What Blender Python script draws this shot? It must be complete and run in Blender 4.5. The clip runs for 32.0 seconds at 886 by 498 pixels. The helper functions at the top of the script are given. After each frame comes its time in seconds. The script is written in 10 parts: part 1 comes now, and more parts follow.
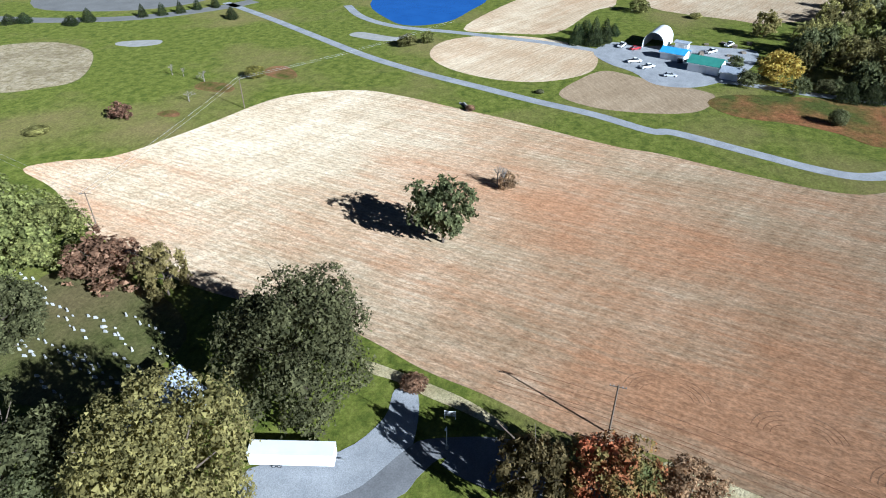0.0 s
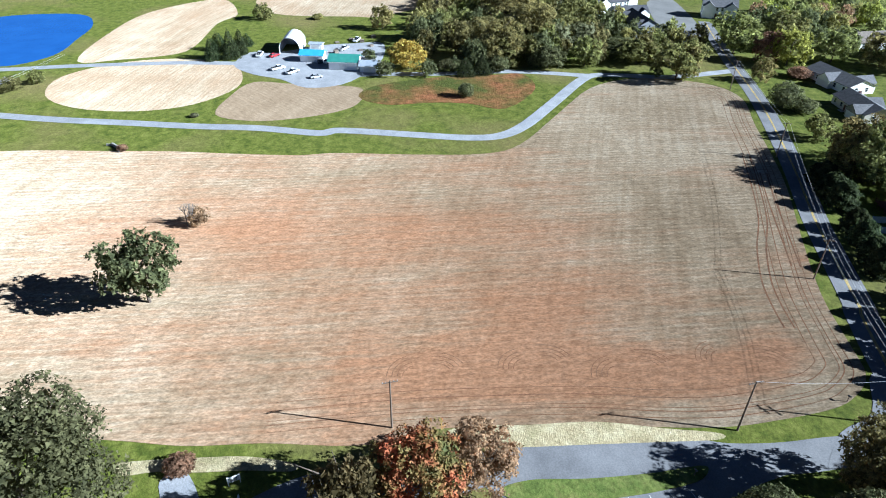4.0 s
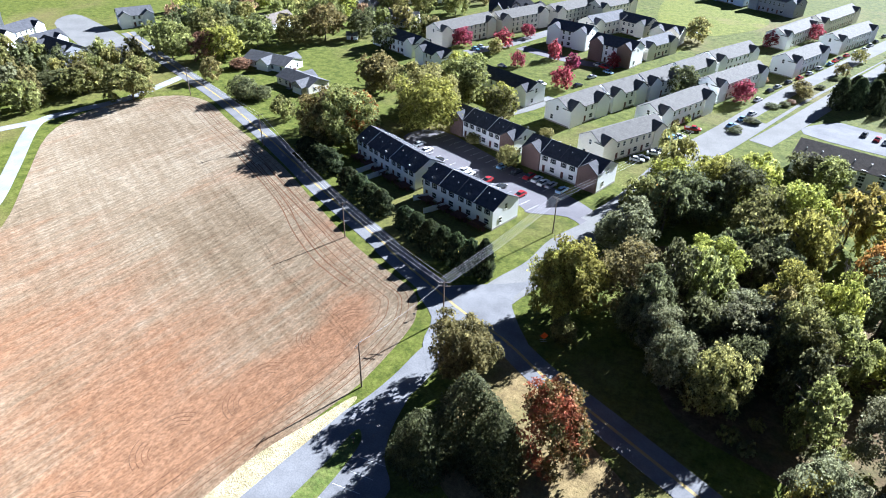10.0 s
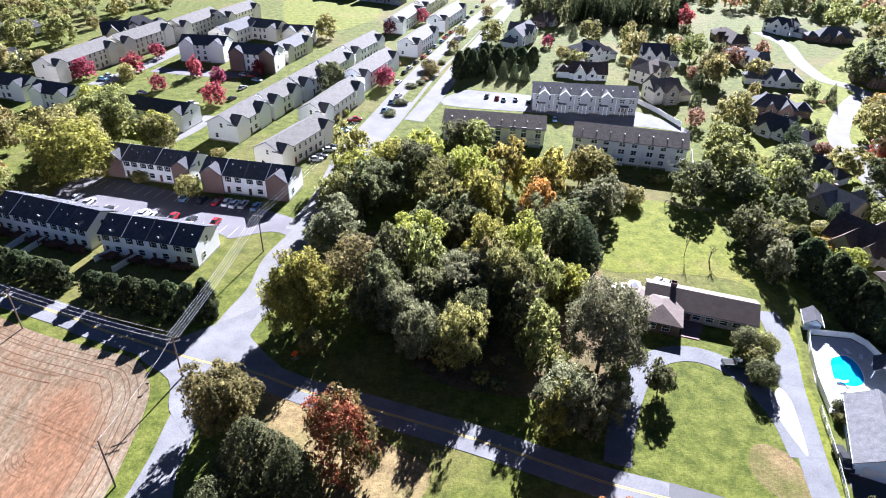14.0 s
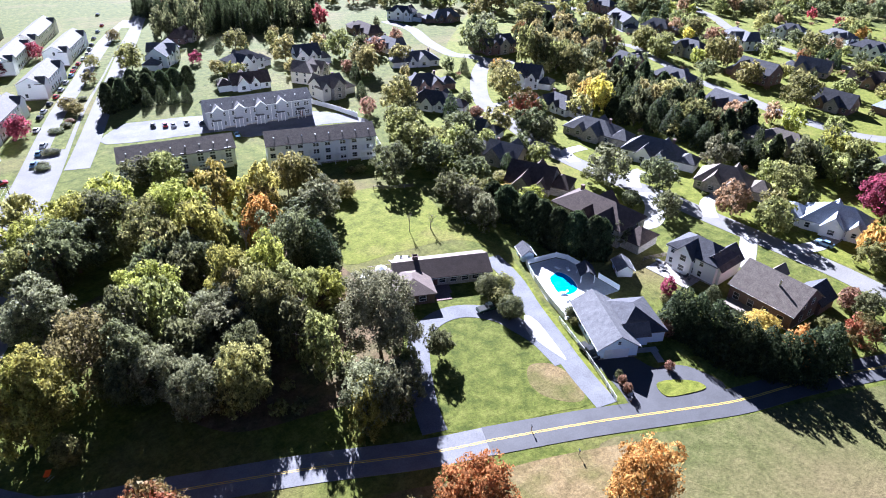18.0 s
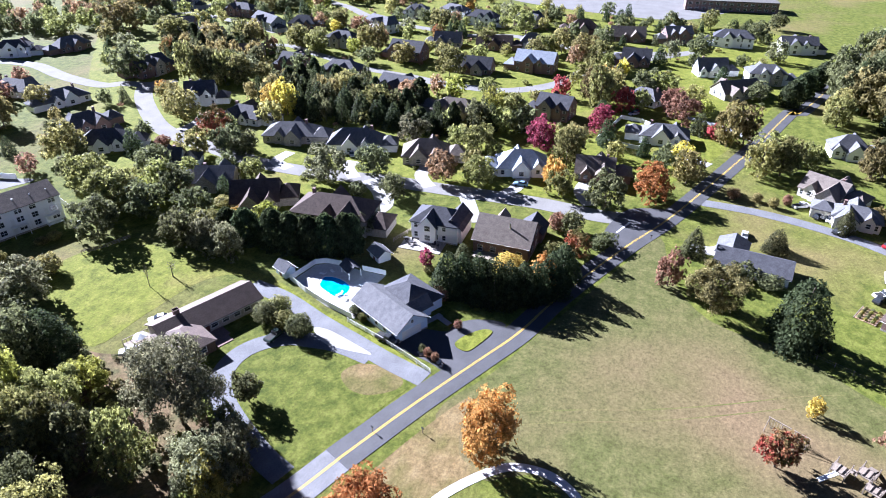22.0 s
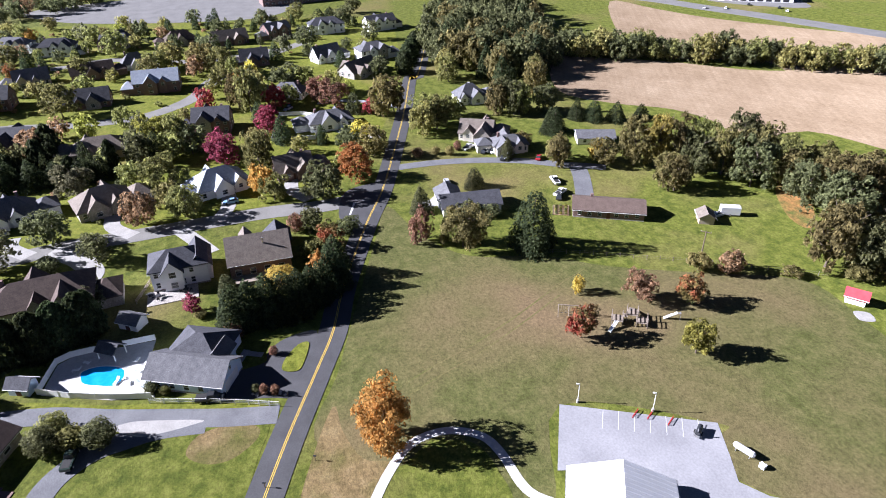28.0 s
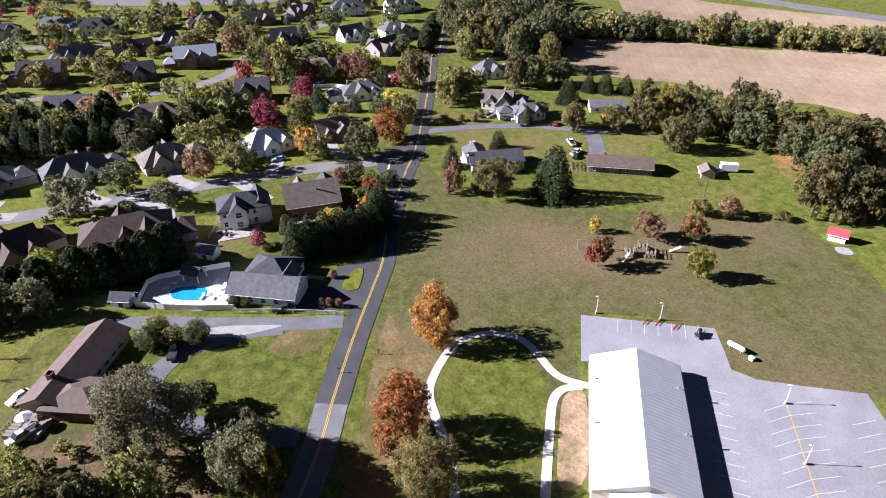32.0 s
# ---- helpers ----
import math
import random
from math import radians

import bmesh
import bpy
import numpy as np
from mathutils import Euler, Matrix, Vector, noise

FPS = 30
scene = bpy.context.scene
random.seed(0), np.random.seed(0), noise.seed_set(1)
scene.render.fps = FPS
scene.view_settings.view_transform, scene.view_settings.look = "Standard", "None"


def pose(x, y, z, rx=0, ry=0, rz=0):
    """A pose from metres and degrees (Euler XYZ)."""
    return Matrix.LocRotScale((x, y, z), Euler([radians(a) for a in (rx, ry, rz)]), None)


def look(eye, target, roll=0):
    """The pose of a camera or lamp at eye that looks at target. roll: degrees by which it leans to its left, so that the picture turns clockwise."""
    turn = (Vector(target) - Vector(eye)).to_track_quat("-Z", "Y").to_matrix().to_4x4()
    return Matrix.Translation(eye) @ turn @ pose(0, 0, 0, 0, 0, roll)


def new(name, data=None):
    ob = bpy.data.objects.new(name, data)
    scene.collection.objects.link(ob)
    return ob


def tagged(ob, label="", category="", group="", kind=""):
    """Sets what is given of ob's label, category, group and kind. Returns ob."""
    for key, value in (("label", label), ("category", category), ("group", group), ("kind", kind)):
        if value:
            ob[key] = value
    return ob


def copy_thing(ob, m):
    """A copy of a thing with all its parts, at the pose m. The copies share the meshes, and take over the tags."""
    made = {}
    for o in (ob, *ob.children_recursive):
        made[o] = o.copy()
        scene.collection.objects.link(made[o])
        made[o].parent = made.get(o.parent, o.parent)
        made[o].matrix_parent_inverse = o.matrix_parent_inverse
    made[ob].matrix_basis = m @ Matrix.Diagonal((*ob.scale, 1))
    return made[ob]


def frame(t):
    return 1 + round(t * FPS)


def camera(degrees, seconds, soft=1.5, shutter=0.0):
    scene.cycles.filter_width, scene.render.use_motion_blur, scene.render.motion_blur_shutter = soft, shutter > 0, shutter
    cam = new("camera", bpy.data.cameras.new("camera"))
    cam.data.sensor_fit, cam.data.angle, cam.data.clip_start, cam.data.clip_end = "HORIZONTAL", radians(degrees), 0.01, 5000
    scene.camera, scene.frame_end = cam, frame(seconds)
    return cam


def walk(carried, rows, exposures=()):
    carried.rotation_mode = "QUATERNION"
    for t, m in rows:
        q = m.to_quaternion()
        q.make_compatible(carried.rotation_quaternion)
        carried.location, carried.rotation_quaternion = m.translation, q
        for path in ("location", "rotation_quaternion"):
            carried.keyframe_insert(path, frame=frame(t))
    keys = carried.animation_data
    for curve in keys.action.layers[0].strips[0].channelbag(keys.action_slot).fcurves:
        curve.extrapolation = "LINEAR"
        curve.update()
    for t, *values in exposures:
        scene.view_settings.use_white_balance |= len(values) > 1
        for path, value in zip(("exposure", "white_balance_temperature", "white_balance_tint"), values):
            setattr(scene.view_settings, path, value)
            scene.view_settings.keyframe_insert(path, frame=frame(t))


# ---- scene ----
cam = camera(70.01, 32.0, soft=1.0)


def aim(x, y, z, yaw, pitch, roll):
    """A camera pose from its place, its yaw to the left of +y, its pitch and its roll."""
    return Matrix.Translation((x, y, z)) @ Euler((0, 0, radians(yaw))).to_matrix().to_4x4() @ pose(0, 0, 0, 90 + pitch) @ pose(0, 0, 0, 0, 0, roll)


EXPOSURES = [(0, 1.32, 5250, 4), (3, 1.56, 5200, 4), (6, 2.22, 5100, 2), (9, 2.5, 5200, 6), (11, 2.56, 5500, 14), (13, 2.72, 5600, 18), (19, 2.7, 5250, 22), (23, 2.52, 5350, 21), (26, 2.24, 5500, 17), (29, 1.88, 5750, 23), (32, 1.75, 5800, 25)]
PATH = [
    (0.0, aim(9.71, 13.14, 74.78, 107.39, -33.80, -0.56)),
    (0.5, aim(10.00, 12.35, 75.51, 103.25, -33.89, -0.44)),
    (1.0, aim(10.28, 11.50, 76.17, 99.08, -33.95, -0.27)),
    (1.5, aim(10.38, 10.64, 76.70, 94.91, -33.98, -0.08)),
    (2.0, aim(10.24, 9.73, 77.00, 90.68, -33.97, 0.13)),
    (2.5, aim(9.84, 8.76, 76.98, 86.36, -33.88, 0.37)),
    (3.0, aim(9.21, 7.80, 76.59, 82.07, -33.71, 0.59)),
    (3.5, aim(8.49, 6.91, 76.03, 77.90, -33.49, 0.74)),
    (4.2, aim(8.16, 5.99, 76.62, 72.04, -33.41, 0.98)),
    (4.8, aim(7.67, 5.25, 76.84, 67.14, -33.29, 1.09)),
    (5.5, aim(7.48, 4.58, 77.82, 61.39, -33.26, 1.20)),
    (6.0, aim(7.31, 4.15, 78.52, 57.40, -33.28, 1.18)),
    (6.5, aim(7.15, 3.77, 79.17, 53.44, -33.27, 1.10)),
    (7.0, aim(6.95, 3.41, 79.80, 49.41, -33.24, 0.99)),
    (7.5, aim(6.60, 2.98, 80.47, 45.26, -33.24, 0.94)),
    (8.0, aim(6.14, 2.44, 81.18, 41.11, -33.27, 0.96)),
    (8.5, aim(5.65, 1.91, 81.89, 37.03, -33.31, 1.03)),
    (9.0, aim(5.15, 1.47, 82.61, 32.96, -33.38, 1.14)),
    (9.5, aim(4.65, 1.11, 83.25, 28.85, -33.43, 1.23)),
    (10.0, aim(4.16, 0.84, 83.68, 24.69, -33.40, 1.26)),
    (10.5, aim(3.63, 0.67, 83.93, 20.60, -33.34, 1.26)),
    (11.0, aim(3.07, 0.59, 84.17, 16.56, -33.28, 1.31)),
    (11.5, aim(2.45, 0.55, 84.45, 12.46, -33.22, 1.39)),
    (12.0, aim(1.74, 0.49, 84.68, 8.28, -33.12, 1.47)),
    (12.5, aim(0.92, 0.30, 84.86, 4.13, -32.98, 1.55)),
    (13.0, aim(0.00, 0.06, 85.02, 0.02, -32.82, 1.62)),
    (13.5, aim(-0.99, -0.03, 85.14, -4.06, -32.66, 1.66)),
    (14.0, aim(-2.07, 0.03, 85.24, -8.12, -32.51, 1.67)),
    (14.5, aim(-3.26, 0.18, 85.31, -12.16, -32.35, 1.66)),
    (15.2, aim(-5.46, 0.65, 85.11, -17.99, -32.04, 1.64)),
    (15.8, aim(-7.08, 1.23, 85.06, -22.85, -31.84, 1.61)),
    (16.5, aim(-9.33, 2.09, 84.88, -28.61, -31.58, 1.54)),
    (17.0, aim(-10.52, 2.80, 84.93, -32.57, -31.48, 1.45)),
    (17.5, aim(-11.67, 3.60, 85.07, -36.49, -31.41, 1.40)),
    (18.0, aim(-12.86, 4.46, 85.28, -40.40, -31.35, 1.28)),
    (18.5, aim(-14.06, 5.46, 85.55, -44.36, -31.31, 1.10)),
    (19.0, aim(-15.21, 6.66, 85.80, -48.36, -31.28, 0.90)),
    (19.5, aim(-16.37, 7.95, 86.06, -52.28, -31.27, 0.70)),
    (20.0, aim(-17.57, 9.31, 86.38, -56.16, -31.26, 0.48)),
    (20.5, aim(-18.77, 10.91, 86.73, -60.11, -31.26, 0.29)),
    (21.0, aim(-19.93, 12.76, 87.02, -64.12, -31.26, 0.12)),
    (21.5, aim(-20.98, 14.76, 87.20, -68.08, -31.25, -0.05)),
    (22.0, aim(-21.90, 16.82, 87.30, -71.96, -31.24, -0.20)),
    (22.5, aim(-22.68, 19.01, 87.33, -75.84, -31.20, -0.32)),
    (23.0, aim(-23.35, 21.37, 87.45, -79.80, -31.20, -0.43)),
    (23.5, aim(-23.91, 23.83, 87.76, -83.80, -31.26, -0.58)),
    (24.0, aim(-24.29, 26.31, 88.10, -87.72, -31.33, -0.76)),
    (24.5, aim(-24.48, 28.77, 88.28, -91.54, -31.37, -0.96)),
    (25.0, aim(-24.58, 31.40, 88.28, -95.34, -31.38, -1.12)),
    (25.5, aim(-24.61, 34.26, 88.20, -99.15, -31.37, -1.22)),
    (26.0, aim(-24.55, 37.24, 88.10, -102.94, -31.36, -1.33)),
    (26.5, aim(-24.42, 40.19, 87.99, -106.52, -31.37, -1.47)),
    (27.2, aim(-23.79, 44.51, 87.46, -108.51, -31.38, -1.43)),
    (27.8, aim(-24.04, 48.25, 87.28, -110.12, -31.43, -1.48)),
    (28.5, aim(-24.45, 52.48, 86.79, -110.38, -31.48, -1.38)),
    (29.0, aim(-25.99, 55.53, 86.90, -110.29, -31.58, -1.41)),
    (29.5, aim(-28.04, 58.42, 86.95, -110.23, -31.67, -1.38)),
    (30.0, aim(-30.62, 61.05, 86.97, -110.20, -31.78, -1.34)),
    (30.5, aim(-33.70, 63.25, 87.01, -110.15, -31.90, -1.31)),
    (31.0, aim(-37.13, 64.87, 87.09, -110.09, -32.00, -1.30)),
    (31.5, aim(-40.76, 65.86, 87.20, -110.04, -32.09, -1.27)),
    (32.0, aim(-44.47, 66.21, 87.33, -110.04, -32.14, -1.19)),
]
walk(cam, PATH, EXPOSURES)

# ---- daylight: a low autumn sun in a clear sky ----
SUN_AZ, SUN_EL = 65.5, 27.0
world = bpy.data.worlds.new("sky")
scene.world = world
world.use_nodes = True
wt = world.node_tree
sky = wt.nodes.new("ShaderNodeTexSky")
sky.sky_type = "NISHITA"
sky.sun_disc = False
sky.air_density, sky.dust_density, sky.ozone_density = 0.12, 0.0, 1.0
sky.sun_elevation, sky.sun_rotation = radians(SUN_EL), radians(90 - SUN_AZ)
wt.links.new(sky.outputs[0], wt.nodes["Background"].inputs[0])
wt.nodes["Background"].inputs[1].default_value = 0.05
sun = new("sun", bpy.data.lights.new("sun", "SUN"))
sun.data.energy, sun.data.angle, sun.data.color = 5.0, radians(0.5), (1.0, 0.965, 0.925)
sun.matrix_world = look((math.cos(radians(SUN_AZ)) * math.cos(radians(SUN_EL)) * 900, math.sin(radians(SUN_AZ)) * math.cos(radians(SUN_EL)) * 900, 900 * math.sin(radians(SUN_EL))), (0, 0, 0))

# ---- materials ----
def material(name, ramp, scale=1.0, rough=0.85, metal=0.0, bump=0.0, bump_scale=None, fine=None, fine_mix=0.35, island=0.0, per_object=0.0, translucent=0.0, stretch=(1, 1, 1), turn=0.0, detail=6.0, spec=0.3, world=True):
    """A surface whose colour runs along ramp [(place, rgb), ...] by noise at one scale (cycles a metre), with a finer grain laid over."""
    m = bpy.data.materials.new(name)
    m.use_nodes = True
    t = m.node_tree
    n, ln = t.nodes, t.links
    bs = n["Principled BSDF"]
    bs.inputs["Roughness"].default_value, bs.inputs["Metallic"].default_value = rough, metal
    bs.inputs["Specular IOR Level"].default_value = spec
    if world:
        where = n.new("ShaderNodeNewGeometry").outputs["Position"]
    else:
        where = n.new("ShaderNodeTexCoord").outputs["Object"]
    mp = n.new("ShaderNodeMapping")
    mp.inputs["Scale"].default_value = stretch
    mp.inputs["Rotation"].default_value = (0, 0, radians(turn))
    mp.vector_type = "POINT"
    ln.new(where, mp.inputs[0])
    big = n.new("ShaderNodeTexNoise")
    big.inputs["Scale"].default_value, big.inputs["Detail"].default_value, big.inputs["Roughness"].default_value = scale, detail, 0.6
    ln.new(mp.outputs[0], big.inputs["Vector"])
    cr = n.new("ShaderNodeValToRGB")
    while len(cr.color_ramp.elements) < len(ramp):
        cr.color_ramp.elements.new(0.5)
    for e, (p, c) in zip(cr.color_ramp.elements, ramp):
        e.position, e.color = p, (*c, 1)
    ln.new(big.outputs["Fac"], cr.inputs[0])
    colour = cr.outputs[0]
    value = None
    if fine:
        sm = n.new("ShaderNodeTexNoise")
        sm.inputs["Scale"].default_value, sm.inputs["Detail"].default_value = fine, 4
        ln.new(mp.outputs[0], sm.inputs["Vector"])
        r = n.new("ShaderNodeMapRange")
        r.inputs[1].default_value, r.inputs[2].default_value, r.inputs[3].default_value, r.inputs[4].default_value = 0.3, 0.7, 1 - fine_mix, 1 + fine_mix
        ln.new(sm.outputs["Fac"], r.inputs[0])
        value = r.outputs[0]
    for amount, node, sock in ((island, "ShaderNodeNewGeometry", "Random Per Island"), (per_object, "ShaderNodeObjectInfo", "Random")):
        if amount:
            r = n.new("ShaderNodeMapRange")
            r.inputs[3].default_value, r.inputs[4].default_value = 1 - amount, 1 + amount
            ln.new(n.new(node).outputs[sock], r.inputs[0])
            if value is None:
                value = r.outputs[0]
            else:
                mu = n.new("ShaderNodeMath")
                mu.operation = "MULTIPLY"
                ln.new(value, mu.inputs[0]), ln.new(r.outputs[0], mu.inputs[1])
                value = mu.outputs[0]
    if value is not None:
        sc = n.new("ShaderNodeVectorMath")
        sc.operation = "SCALE"
        ln.new(colour, sc.inputs[0]), ln.new(value, sc.inputs["Scale"])
        colour = sc.outputs[0]
    if per_object and translucent:
        hs = n.new("ShaderNodeHueSaturation")
        r = n.new("ShaderNodeMapRange")
        r.inputs[3].default_value, r.inputs[4].default_value = 0.482, 0.518
        ln.new(n.new("ShaderNodeObjectInfo").outputs["Random"], r.inputs[0])
        ln.new(r.outputs[0], hs.inputs["Hue"]), ln.new(colour, hs.inputs["Color"])
        colour = hs.outputs[0]
    ln.new(colour, bs.inputs["Base Color"])
    if bump:
        b = n.new("ShaderNodeBump")
        b.inputs["Strength"].default_value, b.inputs["Distance"].default_value = 1.0, bump
        src = big
        if bump_scale:
            src = n.new("ShaderNodeTexNoise")
            src.inputs["Scale"].default_value, src.inputs["Detail"].default_value = bump_scale, 5
            ln.new(mp.outputs[0], src.inputs["Vector"])
        ln.new(src.outputs["Fac"], b.inputs["Height"])
        ln.new(b.outputs[0], bs.inputs["Normal"])
    if translucent:
        tr = n.new("ShaderNodeBsdfTranslucent")
        mix = n.new("ShaderNodeMixShader")
        mix.inputs[0].default_value = translucent
        glow = n.new("ShaderNodeHueSaturation")
        glow.inputs["Saturation"].default_value, glow.inputs["Value"].default_value = 1.0, 1.3
        ln.new(colour, glow.inputs["Color"]), ln.new(glow.outputs[0], tr.inputs[0])
        ln.new(bs.outputs[0], mix.inputs[1]), ln.new(tr.outputs[0], mix.inputs[2])
        ln.new(mix.outputs[0], n["Material Output"].inputs[0])
    return m


def leafy(name, dark, light):
    return material(name, [(0.36, dark), (0.64, light)], scale=0.6, detail=3.0, rough=0.65, island=0.38, per_object=0.2, translucent=0.48, spec=0.06)


def ground_cover(name, dark, mid, light, dry, scale=0.03, dry_from=0.58, blade=1.3, bump=0.1, velvet=0.0):
    """Turf: broad drifts of colour, mottling of a few metres and tufts, with worn dry places."""
    m = bpy.data.materials.new(name)
    m.use_nodes = True
    n, ln = m.node_tree.nodes, m.node_tree.links
    bs = n["Principled BSDF"]
    bs.inputs["Roughness"].default_value, bs.inputs["Specular IOR Level"].default_value, bs.inputs["Diffuse Roughness"].default_value = 0.95, 0.08, velvet
    where = n.new("ShaderNodeNewGeometry").outputs["Position"]

    def cloud(s, detail, rough=0.6):
        t = n.new("ShaderNodeTexNoise")
        t.inputs["Scale"].default_value, t.inputs["Detail"].default_value, t.inputs["Roughness"].default_value = s, detail, rough
        ln.new(where, t.inputs["Vector"])
        return t.outputs["Fac"]

    def ramp(fac, stops):
        r = n.new("ShaderNodeValToRGB")
        while len(r.color_ramp.elements) < len(stops):
            r.color_ramp.elements.new(0.5)
        for e, (p, c) in zip(r.color_ramp.elements, stops):
            e.position, e.color = p, (*c, 1)
        ln.new(fac, r.inputs[0])
        return r.outputs[0]

    def mix(fac, a, b, how="MIX"):
        x = n.new("ShaderNodeMix")
        x.data_type, x.blend_type = "RGBA", how
        if isinstance(fac, float):
            x.inputs[0].default_value = fac
        else:
            ln.new(fac, x.inputs[0])
        ln.new(a, x.inputs[6]), ln.new(b, x.inputs[7])
        return x.outputs[2]

    base = ramp(cloud(0.35, 8, 0.65), [(0.32, dark), (0.5, mid), (0.68, light)])
    drift = ramp(cloud(scale, 7, 0.55), [(dry_from - 0.1, (0, 0, 0)), (dry_from + 0.14, (1, 1, 1))])
    colour = mix(drift, base, ramp(cloud(0.5, 6), [(0.3, tuple(0.8 * v for v in dry)), (0.7, dry)]))
    tuft = ramp(cloud(blade, 8, 0.85), [(0.3, (0.38, 0.38, 0.38)), (0.7, (1.58, 1.58, 1.58))])
    colour = mix(1.0, colour, tuft, "MULTIPLY")
    ln.new(colour, bs.inputs["Base Color"])
    b = n.new("ShaderNodeBump")
    b.inputs["Strength"].default_value, b.inputs["Distance"].default_value = 1.0, bump
    ln.new(cloud(blade * 2.2, 5), b.inputs["Height"])
    ln.new(b.outputs[0], bs.inputs["Normal"])
    return m


GRASS = ground_cover("grass", (0.046, 0.063, 0.01), (0.097, 0.112, 0.019), (0.145, 0.154, 0.033), (0.185, 0.145, 0.062), 0.02, 0.6, velvet=0.2)
LAWN = ground_cover("green lawn", (0.068, 0.082, 0.01), (0.118, 0.131, 0.018), (0.16, 0.163, 0.029), (0.18, 0.147, 0.05), 0.04, 0.66)
MEADOW_TURF = ground_cover("dry meadow turf", (0.056, 0.063, 0.017), (0.086, 0.089, 0.029), (0.118, 0.112, 0.042), (0.165, 0.12, 0.065), 0.02, 0.56)
WORN_TURF = ground_cover("trodden turf", (0.075, 0.081, 0.024), (0.105, 0.106, 0.034), (0.135, 0.127, 0.046), (0.16, 0.125, 0.06), 0.06, 0.5)
MEADOW_DRY = ground_cover("dry verge turf", (0.115, 0.085, 0.038), (0.165, 0.12, 0.056), (0.2, 0.15, 0.075), (0.09, 0.09, 0.024), 0.09, 0.56)
VERGE_TURF = ground_cover("rough verge", (0.06, 0.085, 0.02), (0.1, 0.128, 0.03), (0.16, 0.162, 0.05), (0.22, 0.180, 0.08), 0.08, 0.6)
STRAW = ground_cover("straw mulch", (0.26, 0.21, 0.115), (0.37, 0.31, 0.18), (0.46, 0.4, 0.25), (0.3, 0.27, 0.14), 0.3, 0.6, 2.0, 0.2)
RED_CLAY = ground_cover("red clay bank", (0.11, 0.048, 0.022), (0.2, 0.085, 0.036), (0.27, 0.125, 0.06), (0.07, 0.08, 0.018), 0.06, 0.47, 0.6, 0.4)
MARSH_GROUND = ground_cover("dry reeds", (0.2, 0.16, 0.08), (0.33, 0.27, 0.17), (0.45, 0.38, 0.27), (0.16, 0.12, 0.06), 0.05, 0.6, 0.8, 0.3)
BARE_EARTH = ground_cover("worn bare earth", (0.22, 0.15, 0.085), (0.3, 0.21, 0.125), (0.38, 0.28, 0.18), (0.16, 0.15, 0.06), 0.2, 0.62)
LEAF_LITTER = ground_cover("fallen leaves", (0.07, 0.05, 0.025), (0.12, 0.085, 0.045), (0.19, 0.135, 0.075), (0.07, 0.085, 0.03), 0.12, 0.55)


